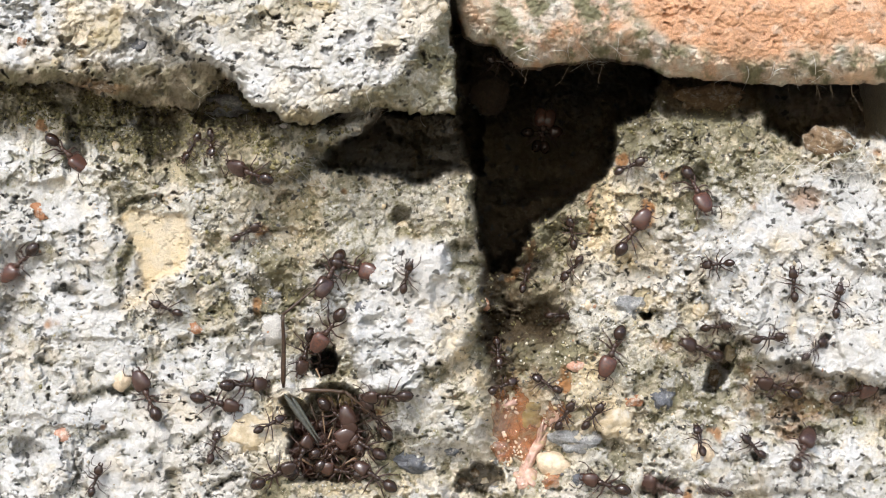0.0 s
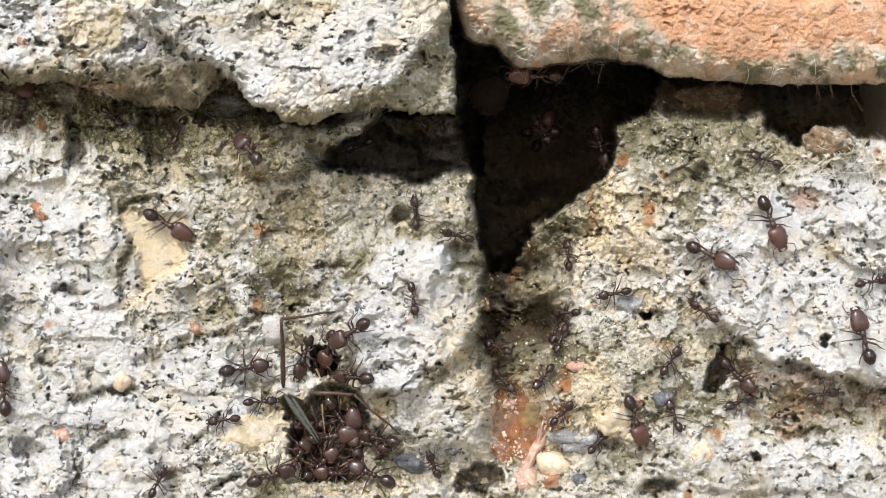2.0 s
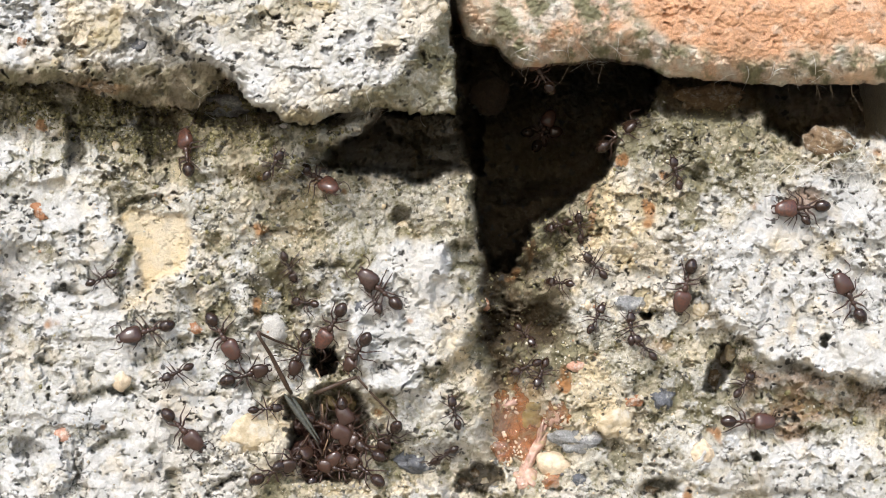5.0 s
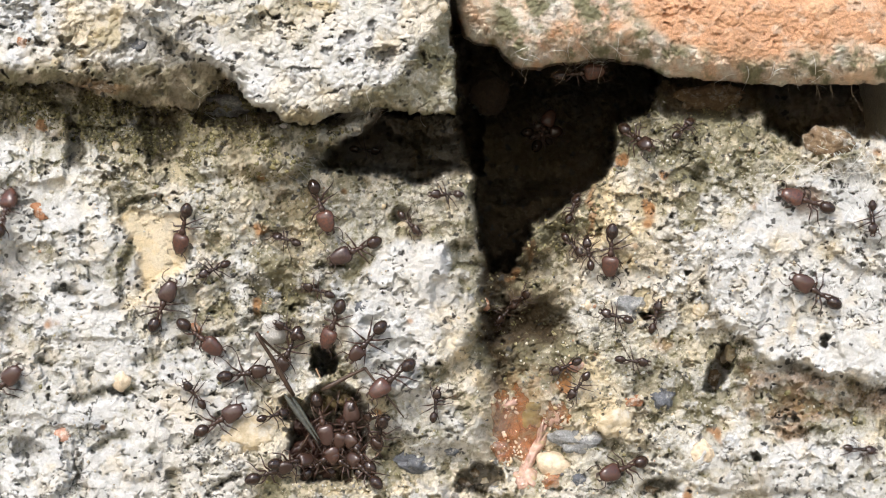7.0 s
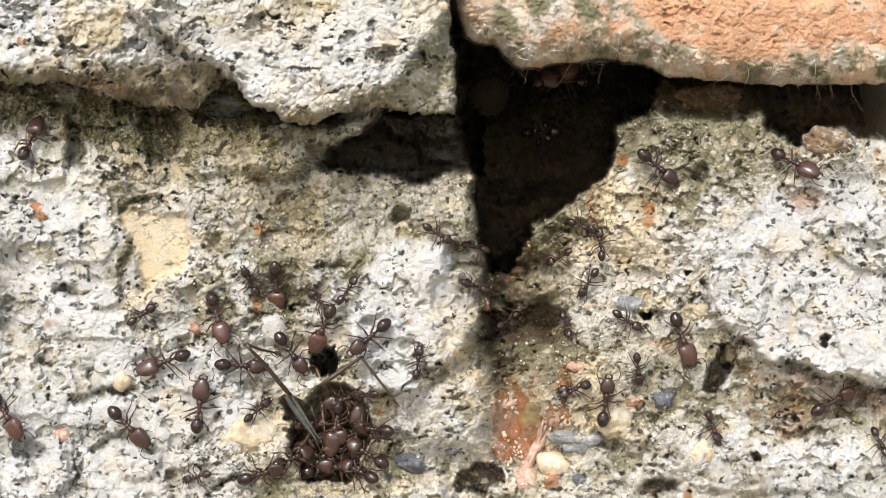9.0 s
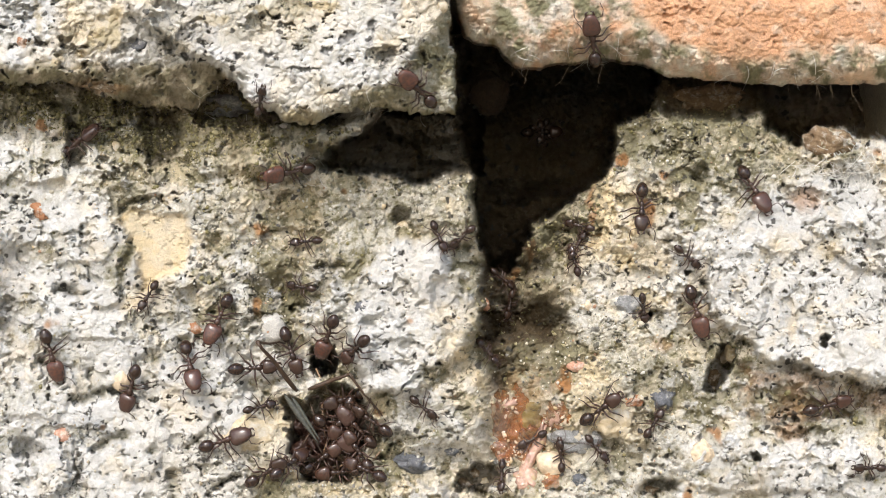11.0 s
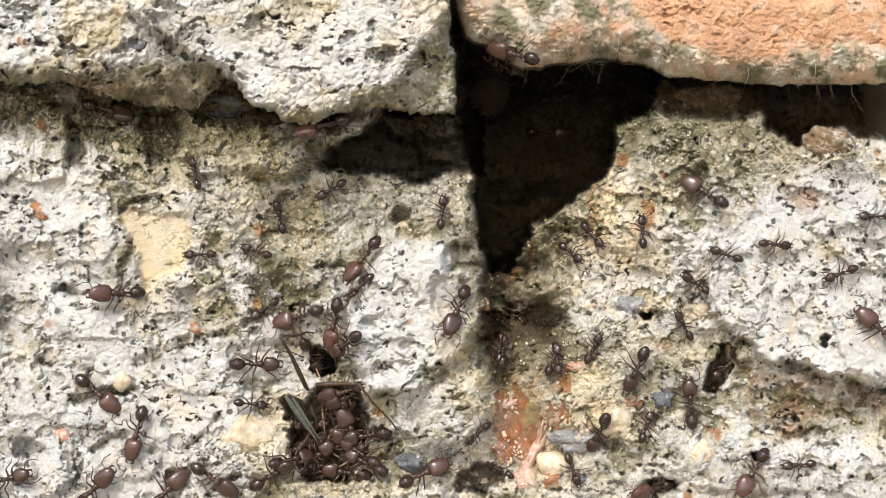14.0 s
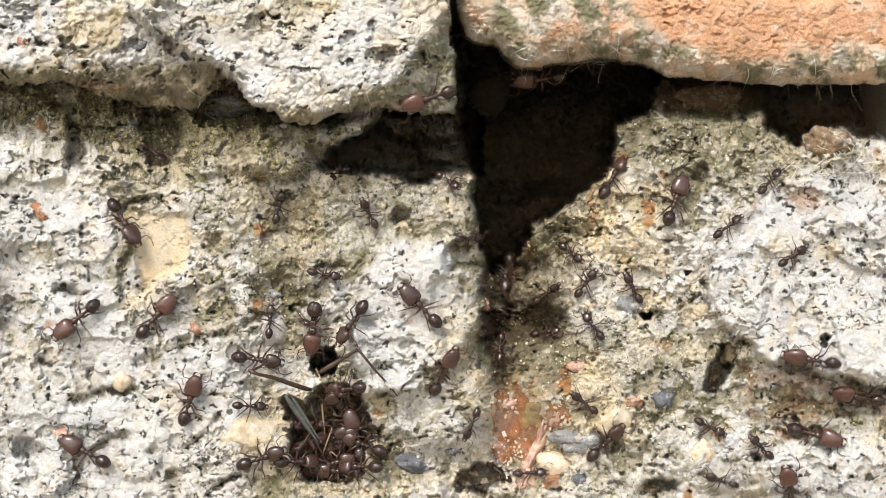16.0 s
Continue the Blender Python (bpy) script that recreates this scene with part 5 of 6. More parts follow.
def march(ant, keys):
    keys = full_trail(keys)
    rows, pace = [], []
    for n, (t, a, b, d) in enumerate(keys):
        rows.append((t, stand(a, b, d)))
        if n + 1 == len(keys):
            break
        t2, a2, b2, d2 = keys[n + 1]
        t0, a0, b0, d0 = keys[max(0, n - 1)]
        t3, a3, b3, d3 = keys[min(len(keys) - 1, n + 2)]
        gone = math.hypot(a2 - a, b2 - b)
        pace.append((t, t2, gone / max(0.1, t2 - t) + 1.2 * abs(d2 - d)))
        if gone + abs(d2 - d) < 6:
            continue
        parts = max(2, math.ceil((t2 - t) / 0.5), math.ceil(abs(d2 - d) / 70))
        if t2 - t < 0.34:
            parts = max(1, math.ceil(abs(d2 - d) / 80))
        long_way = t2 - t > 1.2 and gone > 60
        for k in range(1, parts):
            f = k / parts
            tan_a, tan_b = ((a2 - a0) / 2, (b2 - b0) / 2) if n and t - t0 < 0.8 and t2 - t < 0.8 else (a2 - a, b2 - b)
            end_a, end_b = ((a3 - a) / 2, (b3 - b) / 2) if t3 - t2 < 0.8 and t2 - t < 0.8 else (a2 - a, b2 - b)
            h00, h10, h01, h11 = 2 * f**3 - 3 * f**2 + 1, f**3 - 2 * f**2 + f, -2 * f**3 + 3 * f**2, f**3 - f**2
            pa, pb = h00 * a + h10 * tan_a + h01 * a2 + h11 * end_a, h00 * b + h10 * tan_b + h01 * b2 + h11 * end_b
            if long_way:
                pa, pb = pa + 14 * math.sin(7 * f + n) * math.sin(math.pi * f), pb + 14 * math.cos(6 * f + 2 * n) * math.sin(math.pi * f)
            rows.append((t + f * (t2 - t), stand(pa, pb, d + (d2 - d) * (3 * f * f - 2 * f**3))))
    walk(ant, rows)
    limbs = [o for o in ant.children if o.name.startswith("leg")]
    steps = 80
    for n, limb in enumerate(limbs):
        base, sign, rows = limb.location.copy(), 1 if (n + n // 3) % 2 else -1, []
        for k in range(steps + 1):
            t = 16.0 * k / steps
            v = max([s for t1, t2, s in pace if t1 <= t <= t2] or [0])
            swing = (4 + 17 * min(1.0, v / 60)) * sign * (1 if k % 2 else -1) * (0.8 + 0.2 * math.sin(k * 1.7 + n))
            rows.append((t, Matrix.Translation(base) @ pose(0, 0, 0, 0, 0, swing)))
        walk(limb, rows)
    for n, limb in enumerate(o for o in ant.children if o.name.startswith("antenna")):
        base = limb.location.copy()
        walk(limb, [(t / 2, Matrix.Translation(base) @ pose(0, 0, 0, 0, 9 * math.sin(t * 2.3 + n * 2), 14 * math.sin(t * 1.9 + n * 1.3 + base.x * 900))) for t in range(33)])


def swing_leg(leg, shin, thigh, rows):
    """rows: seconds, hip a, b, knee a, b, tip a, b."""
    hip, knee = [], []
    for t, a, b, ka, kb, ta, tb in rows:
        one, two = math.degrees(math.atan2(b - kb, ka - a)), math.degrees(math.atan2(kb - tb, ta - ka))
        reach = min(1.0, math.hypot(ka - a, kb - b) * UNIT / thigh)
        tilt = math.degrees(math.acos(reach)) * 0.8
        hip.append((t, Matrix.Translation(place(a, b, min(surface_y(a, b), surface_y(ka, kb), surface_y(ta, tb), surface_y((a + ka) / 2, (b + kb) / 2)) - 0.0022) - carcass.location) @ pose(0, 0, 0, 90, 0, 0) @ pose(0, 0, 0, 0, 0, one) @ pose(0, 0, 0, 0, -tilt, 0)))
        knee.append((t, Matrix.Translation((thigh, 0, 0)) @ pose(0, 0, 0, 0, tilt, two - one)))
    walk(leg, hip)
    walk(shin, knee)


def motions():
    swing_leg(leg_one, shin_one, 13.2e-3, [
        (0.0, 502, 685, 505, 558, 592, 490), (0.5, 502, 685, 506, 550, 585, 503), (1.0, 502, 685, 505, 556, 615, 525), (1.5, 502, 685, 504, 556, 610, 555), (2.0, 502, 685, 505, 568, 605, 573),
        (2.5, 508, 690, 488, 590, 560, 612), (3.0, 508, 690, 487, 590, 555, 612), (3.5, 510, 695, 478, 592, 540, 618), (4.0, 512, 695, 474, 594, 540, 630), (6.5, 520, 700, 454, 590, 520, 655),
        (7.0, 520, 700, 461, 590, 520, 660), (8.0, 515, 700, 440, 600, 540, 680), (9.0, 515, 700, 452, 612, 545, 685), (11.5, 530, 690, 480, 610, 570, 680), (12.5, 540, 690, 505, 590, 580, 665),
        (13.5, 545, 690, 525, 600, 605, 675), (14.0, 545, 690, 512, 602, 610, 668), (14.5, 550, 690, 482, 640, 580, 655), (15.0, 550, 690, 480, 642, 580, 648), (15.5, 550, 690, 470, 664, 565, 665), (16.0, 550, 690, 470, 655, 560, 668)])
    swing_leg(leg_two, shin_two, 8.2e-3, [
        (0.0, 535, 690, 610, 690, 690, 765), (1.0, 535, 690, 610, 690, 690, 765), (2.0, 550, 695, 625, 695, 685, 755), (3.5, 550, 700, 622, 678, 682, 752), (4.0, 550, 700, 622, 676, 684, 752),
        (6.5, 570, 690, 645, 652, 716, 742), (7.0, 570, 690, 645, 652, 716, 742), (8.0, 575, 680, 650, 638, 722, 735), (9.0, 570, 680, 645, 628, 716, 722), (11.5, 545, 690, 615, 668, 668, 760),
        (12.5, 545, 690, 612, 676, 666, 760), (13.5, 550, 680, 620, 680, 685, 770), (14.0, 560, 680, 632, 676, 692, 770), (15.0, 570, 670, 645, 655, 694, 745), (15.5, 560, 650, 622, 598, 697, 708), (16.0, 565, 660, 632, 618, 697, 708)])
    march(ANTS[0], [(0, 430, 682, 4), (0.5, 434, 664, 23), (1, 436, 658, 20), (1.5, 438, 654, 14), (2, 436, 651, 9), (3, 435, 656, 12), (4, 435, 662, 14), (6.5, 436, 661, 21), (7, 432, 660, 8), (7.5, 426, 652, 4), (8, 422, 640, 0), (8.5, 424, 639, -2), (9, 428, 648, -3), (11.5, 458, 652, 5), (12, 451, 638, 5), (12.5, 458, 632, 4), (13, 452, 630, 0), (13.5, 458, 632, 4), (14, 455, 645, 0), (14.5, 444, 645, 0), (15, 438, 650, 0), (15.5, 436, 640, -10), (16, 458, 636, -7)])
    march(ANTS[1], [(0, 672, 735, 131), (1, 676, 768, 200), (2, 674, 768, 192), (2.5, 698, 760, 253), (3, 686, 756, 228), (3.5, 702, 762, 247), (4, 704, 764, 242), (6.5, 675, 770, 233), (7, 678, 762, 241), (7.5, 680, 762, 229), (8, 668, 755, 156), (8.5, 666, 754, 172), (9, 665, 752, 197), (11.5, 662, 732, 150), (12, 655, 760, 202), (13, 656, 770, 231), (14, 650, 770, 189), (15, 638, 771, 202), (16, 632, 758, 195)])
    march(ANTS[2], [(0, 486, 835, 28), (2, 482, 835, 20), (4, 484, 832, 22), (6.5, 486, 826, 22), (7.5, 472, 835, 19), (8.5, 470, 838, 23), (9, 466, 832, 23), (11.5, 476, 829, 38), (12.5, 482, 835, 29), (14, 482, 835, 36), (14.5, 472, 818, 24), (15.5, 470, 815, 10), (16, 466, 810, 19)])
    march(ANTS[3], [(0, 662, 846, 145), (0.5, 668, 848, 149), (2, 656, 840, 155), (4, 654, 832, 152), (6.5, 642, 832, 142), (7.5, 656, 832, 140), (9, 638, 838, 148), (11.5, 652, 829, 161), (13, 665, 850, 149), (14, 649, 820, 153), (15.5, 648, 832, 167), (16, 641, 830, 171)])
    march(ANTS[4], [(0, 684, 694, -175), (0.5, 656, 679, -178), (1, 631, 674, -162), (1.5, 626, 666, -166), (2, 630, 661, -163), (2.5, 626, 646, -147), (3, 626, 642, -153), (3.5, 630, 645, -148), (4, 632, 635, -138), (6.5, 651, 606, -128), (7, 649, 604, -133), (8, 651, 594, -140), (9, 652, 598, -141), (11.5, 630, 619, -140), (12, 622, 618, -141), (13, 622, 626, -152), (14, 618, 605, -144), (15, 624, 589, -139), (16, 630, 575, -129)])
    march(ANTS[5], [(0, 535, 622, -107), (1, 530, 628, -115), (2, 532, 630, -113), (3, 532, 632, -110), (4, 530, 632, -115), (6.5, 518, 615, -117), (7.5, 509, 625, -110), (8.5, 518, 622, -62), (9, 518, 625, -53), (11.5, 518, 622, -73), (12.5, 519, 608, -71), (14, 545, 625, -59), (14.5, 530, 608, -72), (15, 520, 612, -66), (16, 552, 575, -95)])
    march(ANTS[6], [(0, 478, 752, 29), (2, 462, 712, 6), (4, 458, 716, 5), (6.5, 492, 738, 8), (8, 464, 732, 37), (9, 456, 726, 40), (11.5, 462, 720, 13), (13, 448, 718, 0), (14, 444, 717, -2), (15, 442, 718, -1), (16, 442, 720, 0)])
    march(ANTS[7], [(0, 590, 800, 45), (2, 568, 820, 42), (4, 580, 835, 51), (6.5, 564, 820, 38), (8, 575, 812, 42), (9, 568, 812, 45), (11.5, 572, 808, 32), (13, 565, 814, 29), (14, 559, 809, 42), (15, 584, 821, 2), (16, 590, 818, 14)])
    march(ANTS[8], [(0, 585, 580, -127), (2, 588, 610, -122), (3, 588, 580, -125), (4, 591, 575, -127), (7, 598, 570, -120), (8.5, 588, 582, -105), (9, 572, 575, -110), (11.5, 586, 592, -113), (12, 565, 601, -125), (13, 578, 585, -127), (14, 598, 570, -107), (15, 555, 600, -150), (16, 556, 575, -97)])
    march(ANTS[9], [(0.5, 585, 785, 31), (3, 588, 762, -5), (4, 580, 758, -5), (7, 570, 738, -75), (8, 568, 795, 13), (9, 595, 750, -99), (12, 590, 770, -18), (13.5, 610, 695, -143), (15, 610, 675, -194), (16, 620, 682, -153)])
    march(ANTS[10], [(0, 890, 685, 27), (2, 895, 675, -45), (4, 912, 635, -158), (7, 1002, 650, -158), (9, 1015, 688, -171), (12, 890, 808, -143), (14, 885, 825, -198), (16, 885, 828, -207)])
    march(ANTS[11], [(0, 965, 682, 143), (1, 958, 682, 225), (2, 960, 672, 236), (4, 938, 665, 243), (6.5, 1002, 682, 265), (7.5, 1048, 685, 196), (8, 1040, 692, 197), (8.5, 1021, 702, 213), (9, 1015, 692, 207), (11.5, 982, 835, 81), (13, 970, 815, 252), (14, 988, 638, 281), (16, 1032, 710, 141)])
    march(ANTS[12], [(0, 882, 628, -82), (1, 885, 635, -90), (2, 880, 618, -213), (3, 888, 632, -72), (4, 950, 635, -27), (7, 890, 552, -143), (9, 895, 570, -146), (12, 898, 525, -86), (14, 893, 625, -90), (16, 888, 620, -83)])
    march(ANTS[13], [(0, 1016, 410, 94), (1, 1015, 420, 81), (2, 1009, 452, 105), (3, 1002, 422, 86), (4, 1032, 360, 77), (6.5, 1011, 478, 93), (7, 1018, 372, 84), (8, 1042, 455, 243), (9, 1035, 398, 354), (11.5, 1025, 445, 432), (13, 1032, 400, 394), (14, 1015, 450, 326), (16, 1015, 450, 326)])
    march(ANTS[14], [(0, 1015, 478, -140), (1, 1015, 520, -198), (2, 988, 588, -98), (4, 970, 548, -153), (6.5, 1045, 450, -256), (7.5, 1042, 448, -262), (9, 992, 458, -162), (12, 1034, 462, -274), (14, 1052, 418, -405), (15, 1028, 478, -275), (16, 1038, 500, -307)])
    march(ANTS[15], [(0, 113, 276, -39), (0.5, 128, 300, -42), (1, 190, 340, -39), (1.5, 245, 358, -20), (2, 298, 395, -30), (2.5, 370, 440, -39), (3, 432, 538, -58), (3.5, 442, 544, -78), (4, 444, 572, -79), (6.5, 358, 592, -11), (7, 355, 592, -37), (7.5, 352, 595, -34), (8, 355, 608, -110), (8.5, 332, 610, -132), (9, 295, 645, -158), (11.5, 348, 650, -66), (12, 325, 718, -85), (12.5, 262, 612, -108), (13, 248, 648, -93), (13.5, 281, 704, -66), (14, 248, 764, -103), (15, 131, 798, -184), (15.5, 50, 755, -191), (15.98, -110, 755, -180), (16, -110, 755, -180)])
    march(ANTS[16], [(0, 267, 702, 117), (0.5, 225, 642, 119), (1, 158, 614, 145), (1.5, 65, 634, 174), (2, 12, 690, 99), (3, 68, 775, -7), (3.5, 234, 794, -26), (4, 292, 778, 4), (6.5, 385, 748, -131), (7, 388, 746, 30), (7.5, 382, 715, 42), (8, 369, 718, 47), (8.5, 355, 722, 58), (9, 356, 720, 83), (11.5, 414, 790, 8), (12, 432, 772, 11), (12.5, 402, 765, 32), (13, 404, 811, -18), (13.5, 378, 820, -36), (14, 382, 842, -38), (14.4, 382, 975, -90), (16, 382, 975, -90)])
    march(ANTS[17], [(0, 452, 301, 177), (0.5, 450, 304, 184), (1, 452, 290, 131), (1.5, 448, 288, 128), (2, 448, 272, 135), (2.5, 418, 255, 310), (3, 424, 332, 228), (3.5, 346, 395, 219), (4, 295, 521, 254), (6.5, 252, 662, 100), (7, 288, 545, 67), (7.5, 251, 525, 110), (8, 156, 412, 139), (8.5, 82, 370, 132), (9, 58, 255, 85), (11.5, 160, 258, 20), (12, 172, 248, 113), (12.5, 170, 242, 74), (13, 190, 220, 90), (13.5, 172, 188, -45), (14, 190, 200, -14), (14.5, 190, 202, -9), (15, 212, 280, -139), (15.5, 187, 364, -90), (16, 214, 396, -65)])
    march(ANTS[18], [(0, 1084, 620, -112), (0.5, 1107, 633, -85), (1, 1097, 638, -99), (1.5, 1094, 658, -81), (2, 1118, 740, -67), (2.5, 1168, 785, -164), (3, 1215, 750, -45), (3.68, 1215, 975, -90), (7.53, 1342, 975, -270), (8, 1342, 820, -313), (8.5, 1256, 828, -240), (8.95, 1256, 975, -90), (11.64, 1330, 975, -270), (12, 1330, 855, -207), (12.5, 1312, 850, -238), (13, 1295, 870, -360), (13.5, 1325, 862, -320), (14, 1332, 835, -482), (14.5, 1475, 842, -318), (15, 1515, 712, -186), (15.5, 1492, 695, -344), (16, 1520, 695, -194)])
    march(ANTS[19], [(0, 1272, 468, -177), (0.5, 1271, 470, -176), (1, 1242, 505, -350), (1.5, 1098, 514, -367), (2, 1085, 520, -529), (2.5, 1085, 530, -518), (3, 1092, 522, -511), (3.5, 1088, 515, -540), (4, 1088, 514, -537), (6.5, 1032, 370, -681), (7.5, 1005, 498, -832), (8, 1050, 515, -747), (9, 1040, 502, -842), (11.5, 825, 668, -762), (12, 839, 648, -742), (12.5, 870, 630, -914), (13, 860, 605, -1053), (13.5, 888, 620, -1163), (15, 885, 622, -1170), (16, 830, 750, -1197)])
    march(ANTS[20], [(0, 1228, 338, -71), (0.5, 1264, 365, -56), (1, 1302, 358, -9), (1.5, 1331, 378, -88), (2, 1361, 392, -68), (2.5, 1378, 392, -30), (3, 1339, 410, -61), (3.5, 1305, 502, -90), (4, 1314, 564, -96), (6.5, 1092, 378, -119), (7, 1085, 438, -98), (7.5, 1108, 470, -81), (8, 1142, 460, -34), (8.5, 1185, 555, -56), (9, 1204, 598, -72), (11.5, 1235, 532, -73), (12, 1234, 559, -70), (12.5, 1272, 620, -232), (13, 1300, 650, -207), (13.5, 1310, 665, -37), (14, 1295, 650, 34), (14.5, 1320, 670, -117), (15, 1330, 660, -243), (16, 1440, 768, -374)])
    march(ANTS[21], [(0, 1118, 415, 55), (0.5, 1160, 412, 7), (1, 1182, 428, -29), (1.5, 1225, 448, -25), (2, 1260, 451, -20), (2.5, 1362, 570, -42), (3, 1404, 604, -12), (3.5, 1412, 604, -11), (4, 1430, 695, 56), (6.5, 1182, 800, -102), (7, 1102, 829, -161), (7.5, 1132, 848, -113), (7.89, 1132, 975, -90), (11, 275, 975, -270), (11.5, 275, 810, -423), (12, 272, 812, -412), (12.5, 322, 748, -453), (13, 292, 778, -503), (13.5, 288, 850, -375), (14, 292, 872, -315), (14.5, 305, 835, -252), (15, 325, 760, -278), (15.5, 312, 732, -275), (16, 338, 708, -289)])
    march(ANTS[22], [(0, 585, 485, -117), (0.5, 584, 500, -92), (1, 599, 570, -92), (1.5, 630, 565, -158), (2, 628, 588, -156), (2.5, 630, 565, -207), (3, 650, 550, -180), (3.5, 620, 502, -212), (4, 742, 538, -178), (6.5, 612, 450, -302), (7, 632, 442, -157), (7.5, 615, 495, -124), (8, 630, 502, -129), (8.5, 540, 528, -100), (8.85, 572, 640, -74), (11.2, 572, 640, -61), (11.5, 620, 728, -126), (11.8, 572, 640, -241), (13.24, 572, 640, -339), (14, 808, 550, -473), (14.5, 752, 632, -478), (15, 751, 670, -467), (15.5, 755, 604, -551), (16, 745, 545, -585)])
    march(ANTS[23], [(0, 386, 710, -13), (0.5, 401, 760, -35), (1, 404, 770, -35), (1.5, 382, 812, -62), (1.99, 382, 975, -90), (11.07, 1170, 975, -270), (11.5, 1170, 832, -333), (12, 1178, 800, -300), (12.5, 1220, 765, -304), (13, 1205, 748, -450), (13.5, 1212, 710, -625), (14, 1222, 712, -626), (14.5, 1182, 708, -578), (15, 1140, 670, -577), (15.5, 1145, 792, -567), (16, 1070, 778, -669)])
    march(ANTS[24], [(0, 344, 266, -118), (1, 288, 192, 31), (1.5, 285, 198, 40), (2, 200, 212, -51), (3, 228, 185, -180), (3.5, 232, 200, -279), (4.54, -110, 200, -180), (11.27, -110, 308, -360), (12.5, 295, 308, -254), (13, 282, 322, -162), (14, 351, 305, -253), (14.5, 350, 308, -270), (15, 350, 298, -257), (15.5, 308, 278, -419), (16, 270, 275, -387)])
    march(ANTS[25], [(0, 438, 410, 30), (0.5, 545, 399, -13), (1, 652, 445, -81), (2, 732, 532, -82), (2.5, 786, 608, -73), (3, 852, 622, -193), (3.5, 848, 528, -225), (4.4, 572, 640, -158), (6.61, 572, 640, -267), (7, 565, 512, -197), (7.5, 562, 500, -196), (8, 552, 482, -162), (8.5, 635, 455, -288), (9, 620, 515, -300), (11.5, 525, 402, -166), (12, 525, 400, -180), (12.5, 520, 396, -182), (13, 540, 390, -191), (13.5, 582, 342, -135), (14, 585, 338, -148), (14.5, 582, 335, -156), (15, 582, 332, -144), (15.5, 588, 318, -149), (16, 595, 312, -140)])
    march(ANTS[26], [(0, 295, 545, 158), (0.5, 208, 532, -5), (1, 102, 510, -30), (1.64, -110, 510, -180), (16, -110, 510, -180)])
    march(ANTS[27], [(0, 628, 475, -16), (0.5, 648, 492, -135), (1, 572, 640, -117), (6.05, 572, 640, -6), (6.5, 719, 656, -172), (7, 698, 670, -139), (7.5, 674, 682, -149), (8, 670, 662, -137), (8.3, 572, 640, -193), (13.7, 572, 640, -244), (14, 535, 562, -168), (14.5, 541, 531, -164), (15, 535, 545, -144), (15.5, 565, 545, -121), (15.8, 572, 640, -86), (16, 572, 640, -86)])
    march(ANTS[28], [(0, 722, 488, 74), (0.5, 735, 435, 79), (1, 678, 400, -22), (1.5, 705, 415, -45), (2, 740, 375, 90), (2.5, 670, 418, 41), (3, 631, 490, 53), (3.5, 675, 395, 0), (4, 622, 445, -16), (6.5, 385, 485, -169), (7, 378, 479, -154), (7.5, 398, 490, -284), (9, 254, 556, -325), (11.5, 265, 520, -495), (12, 295, 485, -529), (12.5, 268, 438, -635), (13, 268, 408, -648), (13.5, 288, 423, -686), (14, 355, 452, -540), (14.5, 372, 490, -553), (15, 395, 502, -580), (15.5, 328, 590, -540), (16, 572, 640, -372)])
    march(ANTS[29], [(0, 382, 792, 84), (1, 296, 690, 92), (1.5, 425, 715, 162), (3, 375, 765, 259), (3.5, 342, 735, 278), (4, 298, 648, 252), (6.5, 336, 682, 125), (7, 345, 695, 124), (7.5, 258, 730, 49), (8, 300, 845, 124), (8.5, 345, 832, 172), (9, 352, 844, 193), (9.4, 352, 975, 270), (16, 352, 975, 270)])
    march(ANTS[30], [(0, 172, 848, 72), (0.5, 225, 830, 153), (1, 295, 838, 174), (1.5, 270, 842, 7), (2, 278, 850, 63), (2.38, 278, 975, -90), (7.58, 875, 975, -270), (8, 875, 838, -186), (8.5, 880, 830, -180), (9, 880, 830, -207), (11.5, 895, 850, -63), (11.88, 895, 975, -90), (12.73, 1680, 990, -90), (13.59, 1680, 385, -180), (14, 1545, 385, -180), (14.5, 1465, 355, -342), (15, 1475, 360, -169), (15.52, 1500, 190, -278), (16, 1500, 190, -278)])
    march(ANTS[31], [(0, 934, 495, 93), (0.5, 928, 482, 135), (1.5, 1035, 552, 143), (2.5, 972, 548, 249), (3, 952, 395, 394), (3.49, 960, 235, 447), (8.04, 960, 235, 491), (8.5, 860, 120, 495), (8.96, 960, 235, 671), (11.24, 960, 235, 699), (12, 1192, 325, 804), (12.5, 1190, 455, 810), (13, 1232, 528, 661), (13.5, 1235, 572, 620), (14, 1285, 450, 522), (14.5, 1312, 502, 479), (15, 1292, 520, 556), (15.5, 1355, 478, 567), (16, 1400, 452, 392)])
    march(ANTS[32], [(0, 995, 555, 16), (0.5, 925, 580, 0), (1, 960, 595, -18), (1.5, 972, 608, -191), (2.5, 1020, 602, -21), (3, 940, 610, -45), (3.5, 965, 562, 60), (4, 975, 455, 180), (6.5, 1032, 348, 191), (6.91, 960, 235, 123), (12.97, 960, 235, 292), (13.5, 1025, 398, 304), (14, 1135, 410, 450), (14.5, 1100, 448, 526), (15, 1052, 402, 551), (15.5, 1088, 442, 473), (16, 1118, 508, 479)])
